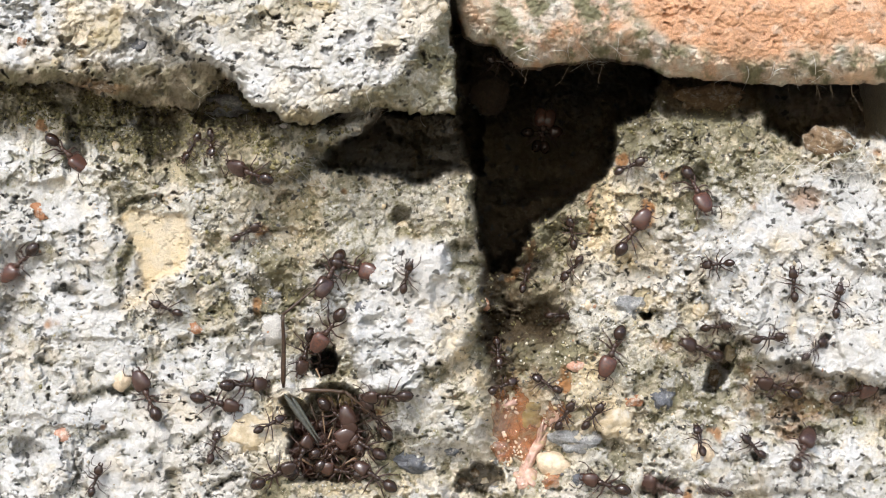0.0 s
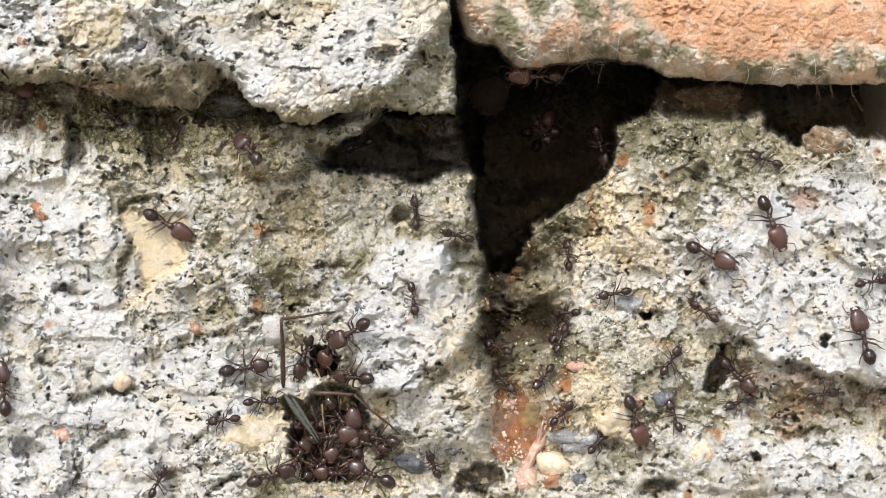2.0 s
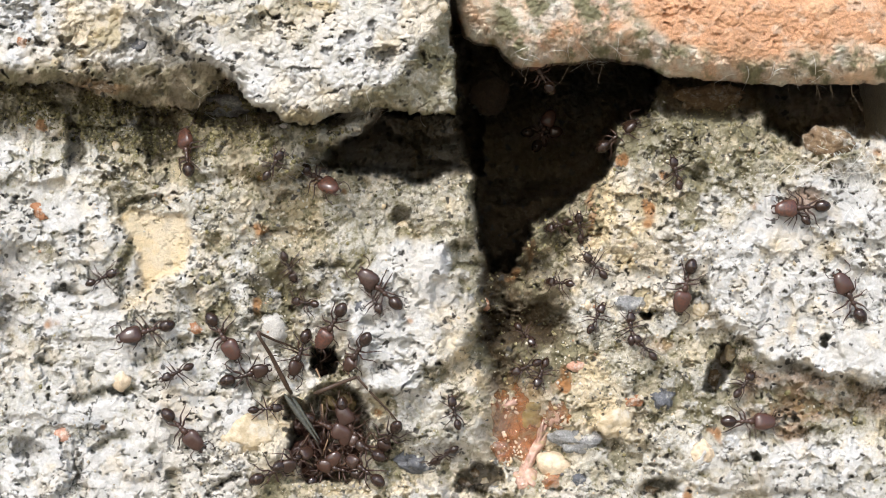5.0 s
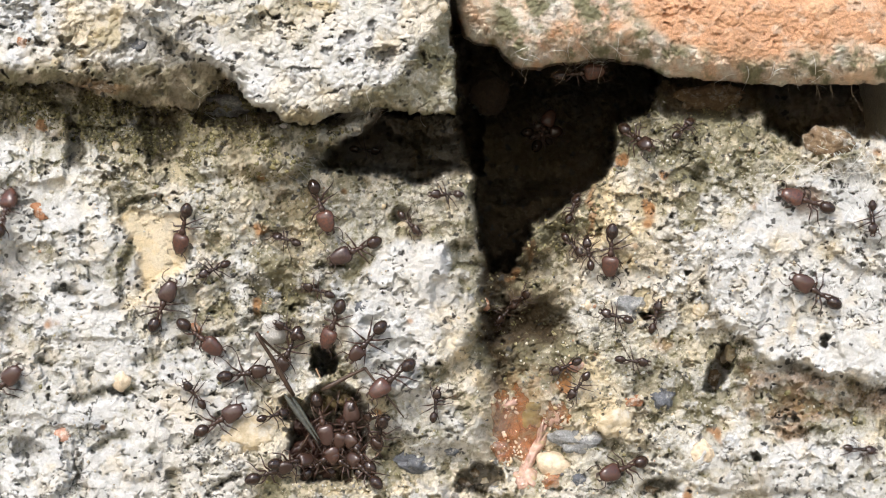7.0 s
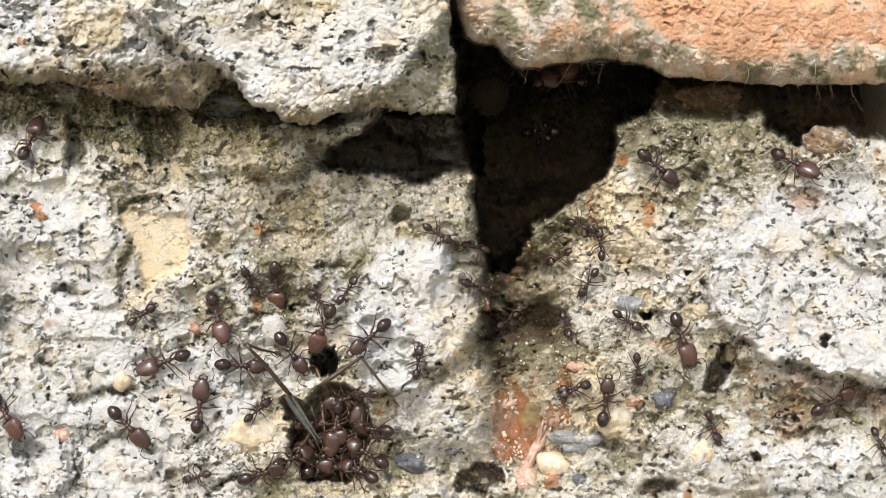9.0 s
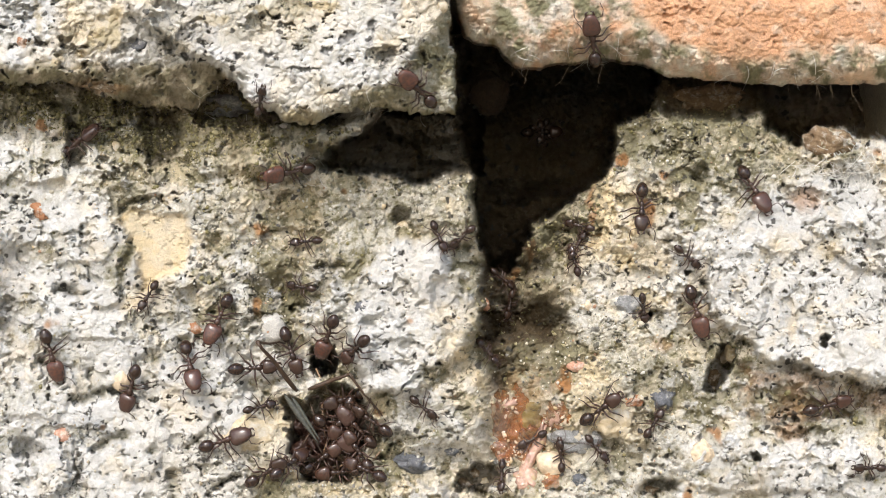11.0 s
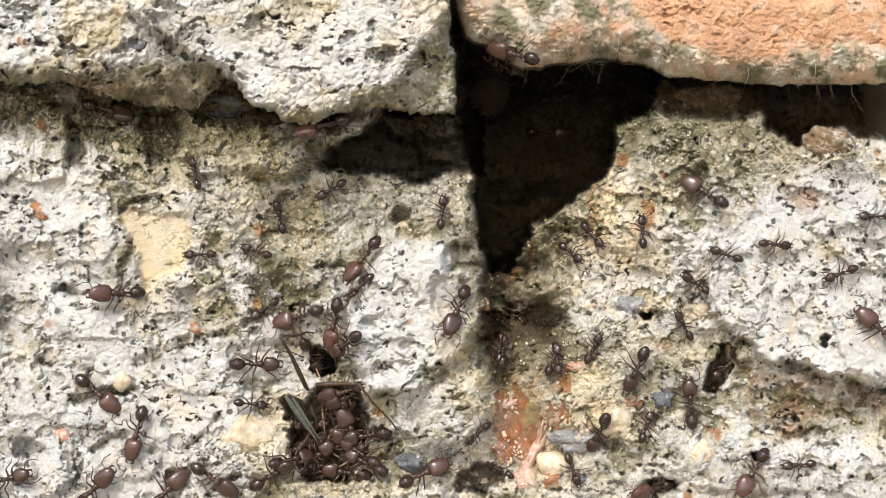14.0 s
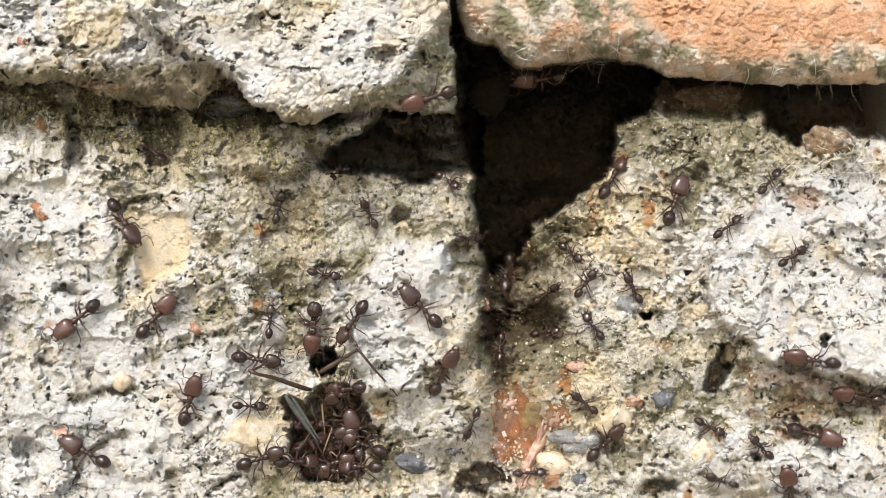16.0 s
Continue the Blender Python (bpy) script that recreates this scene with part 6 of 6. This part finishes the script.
    march(ANTS[33], [(0, 1118, 295, 22), (0.5, 1175, 295, 162), (1, 1218, 305, 164), (1.5, 1242, 305, 99), (2, 1352, 285, 158), (2.5, 1365, 255, -14), (3.5, 1318, 280, 86), (4, 1321, 375, 93), (6.5, 1548, 402, 203), (7.5, 1535, 375, 333), (7.94, 1680, 375, 360), (11.58, 1680, 380, 180), (12, 1540, 380, 117), (13, 1498, 492, 95), (14, 1485, 485, 202), (14.5, 1425, 510, 127), (15, 1415, 465, 112), (15.5, 1502, 418, 61), (16, 1680, 418, 0)])
    march(ANTS[34], [(0, 1272, 574, 26), (0.5, 1220, 542, 185), (1, 1202, 538, 301), (1.5, 1198, 632, 383), (3, 1162, 645, 511), (3.5, 1175, 645, 338), (4, 1280, 660, 180), (6.5, 905, 555, 45), (7, 925, 528, 40), (7.5, 840, 582, 159), (8, 895, 495, 117), (8.5, 885, 575, 90), (9, 835, 508, 171), (11.5, 910, 505, 346), (12.5, 1025, 448, 189), (13, 1060, 532, 106), (13.5, 1052, 610, 263), (14, 1052, 615, 423), (15.5, 958, 520, 413), (16, 965, 515, 405)])
    march(ANTS[35], [(0, 1402, 502, 96), (0.5, 1420, 482, 140), (1, 1510, 460, 194), (1.5, 1542, 475, 180), (2, 1542, 498, 11), (2.5, 1520, 360, -99), (3, 1500, 348, 7), (3.5, 1440, 352, 14), (4.02, 1500, 190, 70), (16, 1500, 190, 70)])
    march(ANTS[36], [(0, 1480, 532, 80), (0.5, 1475, 548, 56), (1.12, 1680, 548, 0), (1.6, 1680, 990, 0), (2.09, 1000, 975, 90), (2.5, 1000, 840, 45), (3, 965, 848, 17), (3.5, 930, 845, -14), (4, 895, 860, -180), (6.5, 645, 685, -72), (7, 670, 735, -166), (7.41, 572, 640, -224), (8.19, 572, 640, -386), (8.5, 665, 685, -349), (9, 650, 695, -513), (9.3, 572, 640, -575), (13.58, 572, 640, -581), (14, 468, 550, -501), (14.5, 442, 565, -540), (15.5, 428, 545, -603), (16, 479, 568, -633)])
    march(ANTS[37], [(0, 1360, 598, 9), (1, 1328, 572, 165), (1.5, 1298, 568, 165), (2, 1248, 548, 157), (2.5, 1210, 528, 163), (3, 1208, 508, 156), (3.5, 1194, 428, 98), (4, 1205, 348, 90), (6.5, 1188, 268, 126), (7, 1208, 232, 52), (7.5, 1208, 288, -94), (8, 1138, 370, -133), (8.5, 1078, 428, -129), (9, 1065, 432, -261), (11.5, 752, 405, -117), (12, 750, 504, -168), (12.5, 685, 518, -169), (13, 672, 500, -171), (13.5, 645, 501, -166), (14, 642, 512, -141), (14.44, 572, 640, -119), (16, 572, 640, -119)])
    march(ANTS[38], [(0, 1438, 618, 38), (0.5, 1430, 760, 158), (1, 1475, 715, 56), (1.5, 1465, 688, 186), (2, 1455, 695, 11), (2.5, 1465, 700, -158), (3, 1488, 700, -180), (3.5, 1512, 630, -219), (4.01, 1680, 630, -360), (6.52, 1680, 798, -540), (7, 1520, 798, -365), (8, 1435, 815, -378), (8.5, 1490, 812, -270), (9, 1558, 788, -432), (11.5, 1528, 835, -556), (12, 1518, 792, -712), (12.5, 1472, 792, -545), (13, 1338, 790, -579), (13.5, 1455, 848, -549), (14.5, 1365, 802, -519), (15.5, 1312, 775, -590), (16, 1342, 790, -581)])
    march(ANTS[39], [(0, 1235, 620, 164), (0.5, 1138, 532, 135), (1, 1072, 408, 299), (1.5, 1055, 328, 369), (2, 1068, 260, 291), (2.33, 960, 235, 167), (3.57, 960, 235, -6), (4, 1100, 250, 27), (6.5, 1095, 242, 37), (7, 1130, 250, -45), (7.5, 1098, 325, 50), (8, 1080, 358, 201), (8.5, 1118, 288, 82), (9, 1160, 298, -37), (11.5, 1130, 382, -100), (12, 1118, 490, -107), (12.5, 1078, 538, -125), (13, 1134, 592, -88), (13.5, 1149, 655, -88), (14, 1124, 652, -111), (14.5, 1055, 618, -171), (15, 992, 618, -4), (15.5, 982, 602, -175), (16, 900, 490, -90)])
    march(ANTS[40], [(0, 1375, 680, 157), (1.5, 1290, 654, 145), (2, 1310, 665, 323), (2.5, 1312, 670, 311), (3, 1305, 710, 225), (3.5, 1328, 835, 287), (3.92, 1328, 975, 270), (7.12, 1225, 975, 90), (7.5, 1225, 850, 90), (8, 1180, 700, 45), (8.5, 1170, 700, 90), (9, 1072, 708, 82), (11.5, 1065, 725, 31), (12, 1030, 705, 180), (12.5, 1015, 678, 153), (13, 1032, 689, 182), (13.5, 1041, 741, 222), (14, 1056, 760, 259), (14.5, 1108, 785, 318), (15, 1102, 795, 300), (15.5, 1158, 865, 413), (15.83, 1158, 975, 270), (16, 1158, 975, 270)])
    march(ANTS[41], [(0, 1502, 690, 0), (0.5, 1515, 712, -42), (1, 1538, 758, 93), (1.43, 1680, 758, 0), (3.54, 1680, 792, -180), (4, 1528, 792, -174), (4.46, 1680, 792, 0), (13.11, 1680, 622, -180), (13.5, 1550, 622, -346), (14, 1555, 585, -225), (14.5, 1525, 565, -196), (15, 1520, 600, -173), (15.5, 1465, 568, -68), (16, 1440, 632, -184)])
    march(ANTS[42], [(0, 1415, 804, 60), (0.5, 1525, 862, 176), (0.84, 1525, 975, 270), (11.66, 332, 975, 90), (12, 332, 862, 72), (12.5, 332, 865, 63), (13, 332, 865, 63), (13.33, 332, 975, -90), (16, 332, 975, -90)])
    march(ANTS[43], [(0, 1328, 790, 139), (0.5, 1375, 798, 166), (1, 1302, 705, 30), (1.5, 1265, 725, 158), (3, 1410, 695, 333), (4, 1375, 680, 423), (6.5, 1192, 648, 383), (7, 1120, 638, 353), (8, 968, 580, 373), (8.5, 978, 588, 414), (9, 1005, 580, 297), (11.5, 1270, 412, 320), (12, 1290, 392, 212), (12.5, 1345, 435, 169), (13, 1345, 445, 153), (13.5, 1358, 442, 162), (14, 1370, 432, -6), (14.5, 1355, 416, -171), (15, 1292, 330, -97), (15.5, 1342, 362, -265), (16, 1365, 325, -304)])
    march(ANTS[44], [(0, 1236, 781, 94), (0.5, 1222, 742, 151), (1.5, 1168, 705, 117), (2, 1192, 735, 110), (2.5, 1170, 710, 45), (3, 1162, 715, 196), (3.5, 1115, 735, 351), (4, 1102, 630, 455), (6.5, 1148, 532, 442), (7, 1164, 560, 433), (7.5, 1212, 625, 456), (8.5, 1130, 638, 450), (9, 1128, 652, 278), (11.5, 1045, 842, 311), (12, 1040, 858, 367), (13.5, 980, 822, 217), (14, 1015, 832, 292), (14.5, 1025, 848, 186), (15, 1025, 842, 27), (15.5, 1035, 832, -140), (16, 940, 840, 0)])
    march(ANTS[45], [(0, 1052, 735, 50), (0.5, 1056, 739, 215), (1, 1058, 742, 191), (1.5, 1060, 752, 27), (2, 1055, 780, 34), (2.5, 1035, 785, 108), (3.5, 1052, 745, 53), (4, 1060, 808, -90), (4.51, 1060, 975, -90), (6.91, 1325, 975, -270), (7.5, 1325, 780, -270), (8, 1338, 738, -95), (9, 1260, 760, -76), (11.5, 1145, 755, 72), (12, 1158, 730, 69), (13, 1142, 758, 79), (13.5, 1125, 738, 236), (14, 1145, 755, 72), (15, 1290, 728, 90), (16, 1255, 758, -27)])
    march(ANTS[46], [(0, 1000, 732, 60), (0.5, 992, 730, 99), (1, 980, 725, -45), (1.5, 995, 725, -162), (2, 995, 728, -309), (2.5, 1010, 708, -480), (3, 1030, 680, -630), (3.5, 1048, 620, -637), (4, 1054, 575, -611), (6.5, 1060, 550, -738), (7, 1090, 562, -561), (7.5, 1102, 582, -576), (8, 1128, 600, -581), (8.5, 1102, 542, -545), (9, 1110, 570, -394), (11.5, 1142, 540, -443), (12, 1098, 632, -601), (12.5, 1185, 602, -664), (13.5, 1200, 550, -720), (14, 1205, 575, -596), (14.5, 1196, 568, -627), (15, 1178, 562, -692), (15.5, 1075, 632, -596), (16, 1050, 578, -594)])
    march(ANTS[47], [(0, 1178, 858, 175), (0.36, 1178, 975, 270), (3.51, -110, 990, 270), (6.65, -110, 685, 360), (7, 5, 685, 405), (7.5, 70, 705, 310), (8, 108, 705, 335), (8.5, 208, 718, 347), (9, 231, 750, 314), (11.5, 232, 670, 238), (12, 216, 695, 249), (12.5, 196, 730, 249), (13, 189, 748, 251), (13.5, 170, 838, 428), (14, 170, 865, 405), (14.5, 192, 842, 414), (15.5, 238, 848, 481), (16, 156, 802, 511)])
    march(ANTS[48], [(0, 1070, 856, 163), (0.5, 1045, 838, 153), (1, 1058, 850, 167), (1.38, 1058, 975, 270), (4.32, 1680, 990, 270), (7.26, 1680, 690, 180), (8, 1435, 690, 0), (9, 1470, 705, 27), (11.5, 1460, 715, 14), (12.17, 1680, 715, 0), (16, 1680, 715, 0)])
    march(ANTS[49], [(0, 1265, 866, 167), (0.33, 1265, 975, 270), (1.06, 775, 975, 90), (1.5, 775, 830, 180), (2.5, 755, 805, 45), (3, 758, 818, 162), (3.5, 840, 680, 127), (4, 822, 732, 105), (6.5, 772, 725, 99), (7, 772, 715, 81), (7.5, 800, 695, 207), (8, 790, 722, 129), (8.5, 800, 758, 131), (9, 742, 640, 83), (11.5, 758, 732, -54), (12, 696, 655, -105), (12.5, 732, 682, -262), (13, 788, 692, -239), (13.5, 822, 750, -214), (14, 840, 765, -153), (14.64, 840, 975, -90), (15.61, 1275, 975, -270), (16, 1275, 848, -197)])
    march(ANTS[50], [(0, 45, 465, -140), (0.47, -110, 465, -180), (1.57, -110, 188, -360), (2.5, 198, 188, -188), (3, 305, 252, -292), (3.5, 308, 248, -324), (4, 310, 250, -304), (6.5, 364, 324, -138), (7, 332, 400, -113), (7.5, 340, 426, -67), (8, 332, 518, -92), (8.5, 370, 526, -55), (9, 386, 562, -73), (11.5, 392, 565, -117), (12, 338, 568, -173), (13, 328, 481, -192), (13.5, 262, 526, -157), (14, 208, 519, -178), (14.5, 198, 506, -199), (15, 195, 532, -146), (15.5, 172, 575, -111), (16, 142, 565, -138)])
    march(ANTS[51], [(0, 885, 110, 166), (0.5, 885, 115, 153), (1, 890, 120, 141), (1.41, 960, 235, 301), (13.05, 960, 235, 478), (13.5, 890, 105, 554), (14, 895, 115, 529), (15, 815, 215, 540), (16, 795, 325, 675)])
    march(ANTS[52], [(0, 378, 258, -72), (0.5, 420, 232, -159), (2, 321, 238, -92), (2.5, 328, 242, -72), (3.5, 185, 302, -189), (4, 248, 362, -15), (6.5, 56, 655, 93), (7, -110, 655, 180), (16, -110, 655, 180)])
    march(ANTS[53], [(0, 700, 262, -54), (0.5, 815, 420, -22), (1, 788, 410, -41), (1.5, 800, 412, -220), (2, 808, 412, -203), (2.5, 775, 385, -243), (3, 740, 398, -292), (3.5, 750, 390, -288), (4, 755, 400, -360), (6.5, 558, 700, -540), (6.8, 572, 640, -644), (8.67, 572, 640, -628), (9, 568, 532, -576), (11.5, 528, 500, -540), (12.5, 420, 415, -554), (13, 428, 405, -540), (14, 455, 445, -558), (14.5, 495, 452, -547), (15.5, 478, 518, -615), (15.97, 572, 640, -772), (16, 572, 640, -772)])
    march(ANTS[54], [(0, -110, 645, 0), (0.05, -110, 645, 0), (0.5, 40, 645, 98), (0.95, -110, 645, 180), (6.29, -110, 990, 180), (11.64, 162, 975, 90), (12, 162, 858, -31), (12.5, 52, 838, -184), (13, 32, 838, -186), (13.5, 30, 840, -191), (14, 20, 848, -346), (14.5, 30, 848, -194), (15, 20, 850, -297), (15.38, 20, 975, -450), (16, 20, 975, -450)])
    march(ANTS[55], [(0, 1680, 645, -180), (0.13, 1680, 645, -180), (0.5, 1556, 645, -203), (1, 1552, 610, -263), (1.5, 1538, 612, -225), (2, 1525, 600, -256), (2.5, 1515, 570, -233), (3, 1502, 570, -216), (3.5, 1498, 532, -242), (4, 1498, 525, -240), (6.5, 1508, 538, -245), (7, 1445, 518, -213), (7.5, 1382, 488, -198), (8, 1268, 438, -225), (8.5, 1242, 360, -256), (9, 1405, 295, -405), (11.5, 1302, 358, -427), (12, 1312, 322, -264), (12.5, 1335, 308, -120), (13, 1318, 310, -69), (13.5, 1252, 455, -16), (14, 1250, 345, 143), (14.5, 1225, 330, 256), (15, 1228, 330, 249), (15.5, 1208, 355, 423), (16, 1192, 360, 429)])
    march(ANTS[56], [(0, 572, 640, 61), (0.56, 572, 640, 61), (1, 642, 514, 4), (1.44, 572, 640, -119), (2.13, 572, 640, -216), (2.5, 474, 568, -63), (3, 535, 422, -119), (3.5, 592, 495, -30), (4, 605, 492, 129), (6.5, 485, 572, 254), (7, 512, 582, 149), (7.3, 572, 640, 316), (13.93, 572, 640, 445), (14.5, 588, 452, 548), (15, 560, 452, 713), (15.5, 555, 475, 596), (16, 575, 488, 711)])
    march(ANTS[57], [(0, 72, 975, 90), (0.58, 72, 975, 90), (1, 72, 838, 86), (1.42, 72, 975, -90), (3.77, -110, 990, -90), (6.11, -110, 418, 0), (6.5, 18, 418, 31), (7, 15, 385, 90), (7.38, -110, 385, 180), (8.12, -110, 745, 0), (8.5, 15, 745, 135), (9, 18, 730, 307), (11.5, 125, 598, 278), (12, 129, 604, 287), (12.5, 150, 620, 293), (13, 132, 665, 274), (13.5, 112, 695, 259), (14, 172, 695, 320), (14.5, 180, 615, 196), (15, 235, 640, 180), (15.5, 230, 629, 182), (16, 275, 562, 49)])
    march(ANTS[58], [(0, 700, 262, 24), (0.7, 700, 262, 24), (1, 785, 225, 45), (1.5, 665, 260, 202), (2, 630, 255, 189), (2.5, 558, 268, 175), (3, 610, 265, 0), (4, 485, 238, 9), (6.5, 495, 395, 146), (7, 508, 428, 151), (7.5, 452, 365, 41), (9, 442, 495, 117), (11.5, 478, 95, 63), (12.34, 700, 262, -37), (13.03, 700, 262, -63), (13.5, 770, 400, 0), (14.5, 795, 350, 169), (15, 745, 375, 236), (15.5, 775, 355, 405), (16, 828, 418, 345)])
    march(ANTS[59], [(0, 960, 235, 96), (1.19, 960, 235, 96), (1.5, 950, 132, 178), (2, 950, 130, 180), (2.5, 938, 135, 175), (3, 915, 140, 164), (3.5, 920, 138, 169), (4, 930, 145, 174), (6.5, 1010, 125, 9), (7, 1020, 125, 9), (7.5, 1015, 130, -5), (8, 990, 130, 9), (8.5, 995, 128, 6), (9, 980, 138, 21), (11.5, 678, 152, 151), (12, 672, 172, 184), (12.5, 655, 195, 203), (13, 600, 248, 223), (13.5, 565, 260, 225), (14, 575, 230, 202), (14.5, 615, 222, 174), (15, 630, 210, 189), (15.5, 645, 212, 183), (16, 760, 172, 197)])
    march(ANTS[60], [(0, 700, 262, -166), (3.07, 700, 262, -166), (3.5, 562, 298, -69), (4, 570, 330, -34), (6.5, 552, 308, -67), (7, 570, 362, -70), (7.5, 532, 352, -114), (8, 520, 401, -109), (8.5, 508, 452, -105), (9, 492, 500, -94), (11.5, 505, 256, -197), (12, 485, 245, -191), (12.5, 438, 200, -24), (13, 338, 225, -34), (14.1, 700, 262, -6), (16, 700, 262, -6)])
    march(ANTS[61], [(0, 1500, 190, -117), (3.38, 1500, 190, -117), (4, 1405, 372, -153), (6.5, 1440, 368, -217), (7, 1428, 362, -198), (7.5, 1400, 345, -18), (8, 1418, 338, -190), (8.5, 1395, 335, -31), (9.04, 1500, 190, 54), (13.97, 1500, 190, 215), (14.5, 1358, 290, 360), (15, 1335, 288, 369), (15.5, 1345, 282, 354), (16, 1500, 190, 391)])
    march(ANTS[62], [(0, 700, 262, -174), (3.7, 700, 262, -174), (4, 670, 265, -9), (4.3, 700, 262, 6), (6.59, 700, 262, -77), (7, 730, 395, -34), (8, 835, 470, -146), (9, 835, 440, -180), (11.5, 1075, 375, -180), (12.5, 1115, 375, -281), (13, 1125, 448, -270), (13.5, 1155, 522, -112), (14, 1230, 500, -214), (15, 1225, 468, -346), (15.5, 1262, 450, -193), (16, 1292, 405, -326)])
    march(ANTS[63], [(0, 572, 640, 84), (6.14, 572, 640, 84), (6.5, 585, 522, 184), (6.86, 572, 640, 264), (16, 572, 640, 264)])
    march(ANTS[64], [(0, 700, 262, -43), (6.63, 700, 262, -43), (7, 788, 345, -180), (7.5, 808, 382, -293), (8.5, 808, 425, -243), (9, 775, 415, -391), (11.5, 775, 425, -435), (12, 805, 402, -614), (13, 870, 458, -563), (13.5, 980, 602, -646), (14.5, 982, 672, -653), (15.5, 1002, 698, -622), (16, 970, 592, -727)])
    march(ANTS[65], [(0, 700, 262, -179), (6.7, 700, 262, -179), (7, 648, 262, -8), (7.5, 662, 302, -54), (7.8, 700, 262, 47), (11.62, 700, 262, 192), (12.5, 415, 320, 360), (14, 495, 382, 463), (14.5, 520, 408, 463), (15, 522, 382, 479), (15.5, 498, 365, 441), (16, 495, 365, 436)])
    march(ANTS[66], [(0, 1500, 190, 166), (7.7, 1500, 190, 166), (8, 1440, 175, 14), (8.5, 1435, 168, 9), (8.8, 1500, 190, -19), (14.7, 1500, 190, -173), (15, 1435, 198, -177), (15.5, 1450, 195, -174), (15.8, 1500, 190, -354), (16, 1500, 190, -354)])
    march(ANTS[67], [(0, 960, 235, 66), (8.7, 960, 235, 66), (9, 1000, 145, 178), (11.5, 1050, 60, 90), (12, 1045, 40, 63), (12.5, 1035, 50, 117), (13, 995, 70, 243), (14.5, 895, 120, 158), (15, 925, 125, 165), (15.5, 950, 140, 194), (16, 958, 135, 190)])
    march(ANTS[68], [(0, 700, 262, -100), (11.49, 700, 262, -100), (12, 670, 428, -150), (12.5, 602, 502, -84), (13, 610, 495, -120), (13.5, 588, 515, -276), (14, 650, 462, -120), (14.5, 645, 480, -214), (15, 620, 460, -378), (15.56, 572, 640, -465), (16, 572, 640, -465)])
    march(ANTS[69], [(0, 760, 975, 90), (13.16, 760, 975, 90), (13.5, 760, 862, 166), (14, 748, 842, 28), (14.5, 748, 815, 78), (15, 725, 815, 113), (15.5, 730, 772, 90), (16, 778, 655, 78)])
    march(ANTS[70], [(0, 1150, 975, 90), (13.64, 1150, 975, 90), (14, 1150, 858, 173), (14.5, 1260, 860, 22), (14.85, 1260, 975, -90), (15.65, 1398, 975, -270), (16, 1398, 860, -256)])
    march(ANTS[71], [(0, 960, 235, 2), (13.95, 960, 235, 2), (14.5, 1140, 230, -104), (15, 1125, 265, 45), (15.5, 1100, 275, 37), (16, 1090, 320, 72)])
    march(ANTS[72], [(0, 700, 262, -101), (14.2, 700, 262, -101), (14.5, 682, 350, -180), (15, 655, 528, -159), (15.5, 655, 410, -270), (16, 652, 375, -243)])

    march(ANTS[73], [(0, 626, 764, 110), (2, 630, 770, 96), (4, 624, 762, 124), (7, 628, 758, 100), (9, 632, 766, 84), (12, 636, 752, 150), (14, 626, 764, 120), (16, 630, 772, 104)])
    march(ANTS[74], [(0, 648, 790, 150), (3, 655, 786, 168), (7, 640, 800, 130), (9, 650, 806, 145), (12, 630, 790, 118), (14, 640, 800, 150), (16, 645, 785, 160)])
    march(ANTS[75], [(0, 560, 640, -60), (3, 545, 634, -50), (6, 572, 640, -80), (8, 572, 640, -80), (9, 612, 705, 196), (12, 612, 704, 198), (14, 616, 700, 205), (16, 612, 690, 210)])
    march(ANTS[76], [(0, 605, 832, 168), (3, 592, 838, 182), (7, 612, 820, 150), (9, 604, 826, 172), (12, 598, 838, 190), (14, 612, 834, 172), (16, 600, 832, 178)])
    march(ANTS[77], [(0, 528, 805, 60), (3, 520, 812, 44), (7, 512, 822, 20), (9, 516, 815, 30), (12, 506, 826, 36), (14, 512, 818, 24), (16, 522, 822, 14)])
    march(ANTS[78], [(0, 600, 735, -40), (3, 606, 742, -62), (7, 612, 752, -110), (9, 600, 745, -80), (12, 608, 738, -130), (14, 604, 744, -100), (16, 612, 742, -70)])


motions()
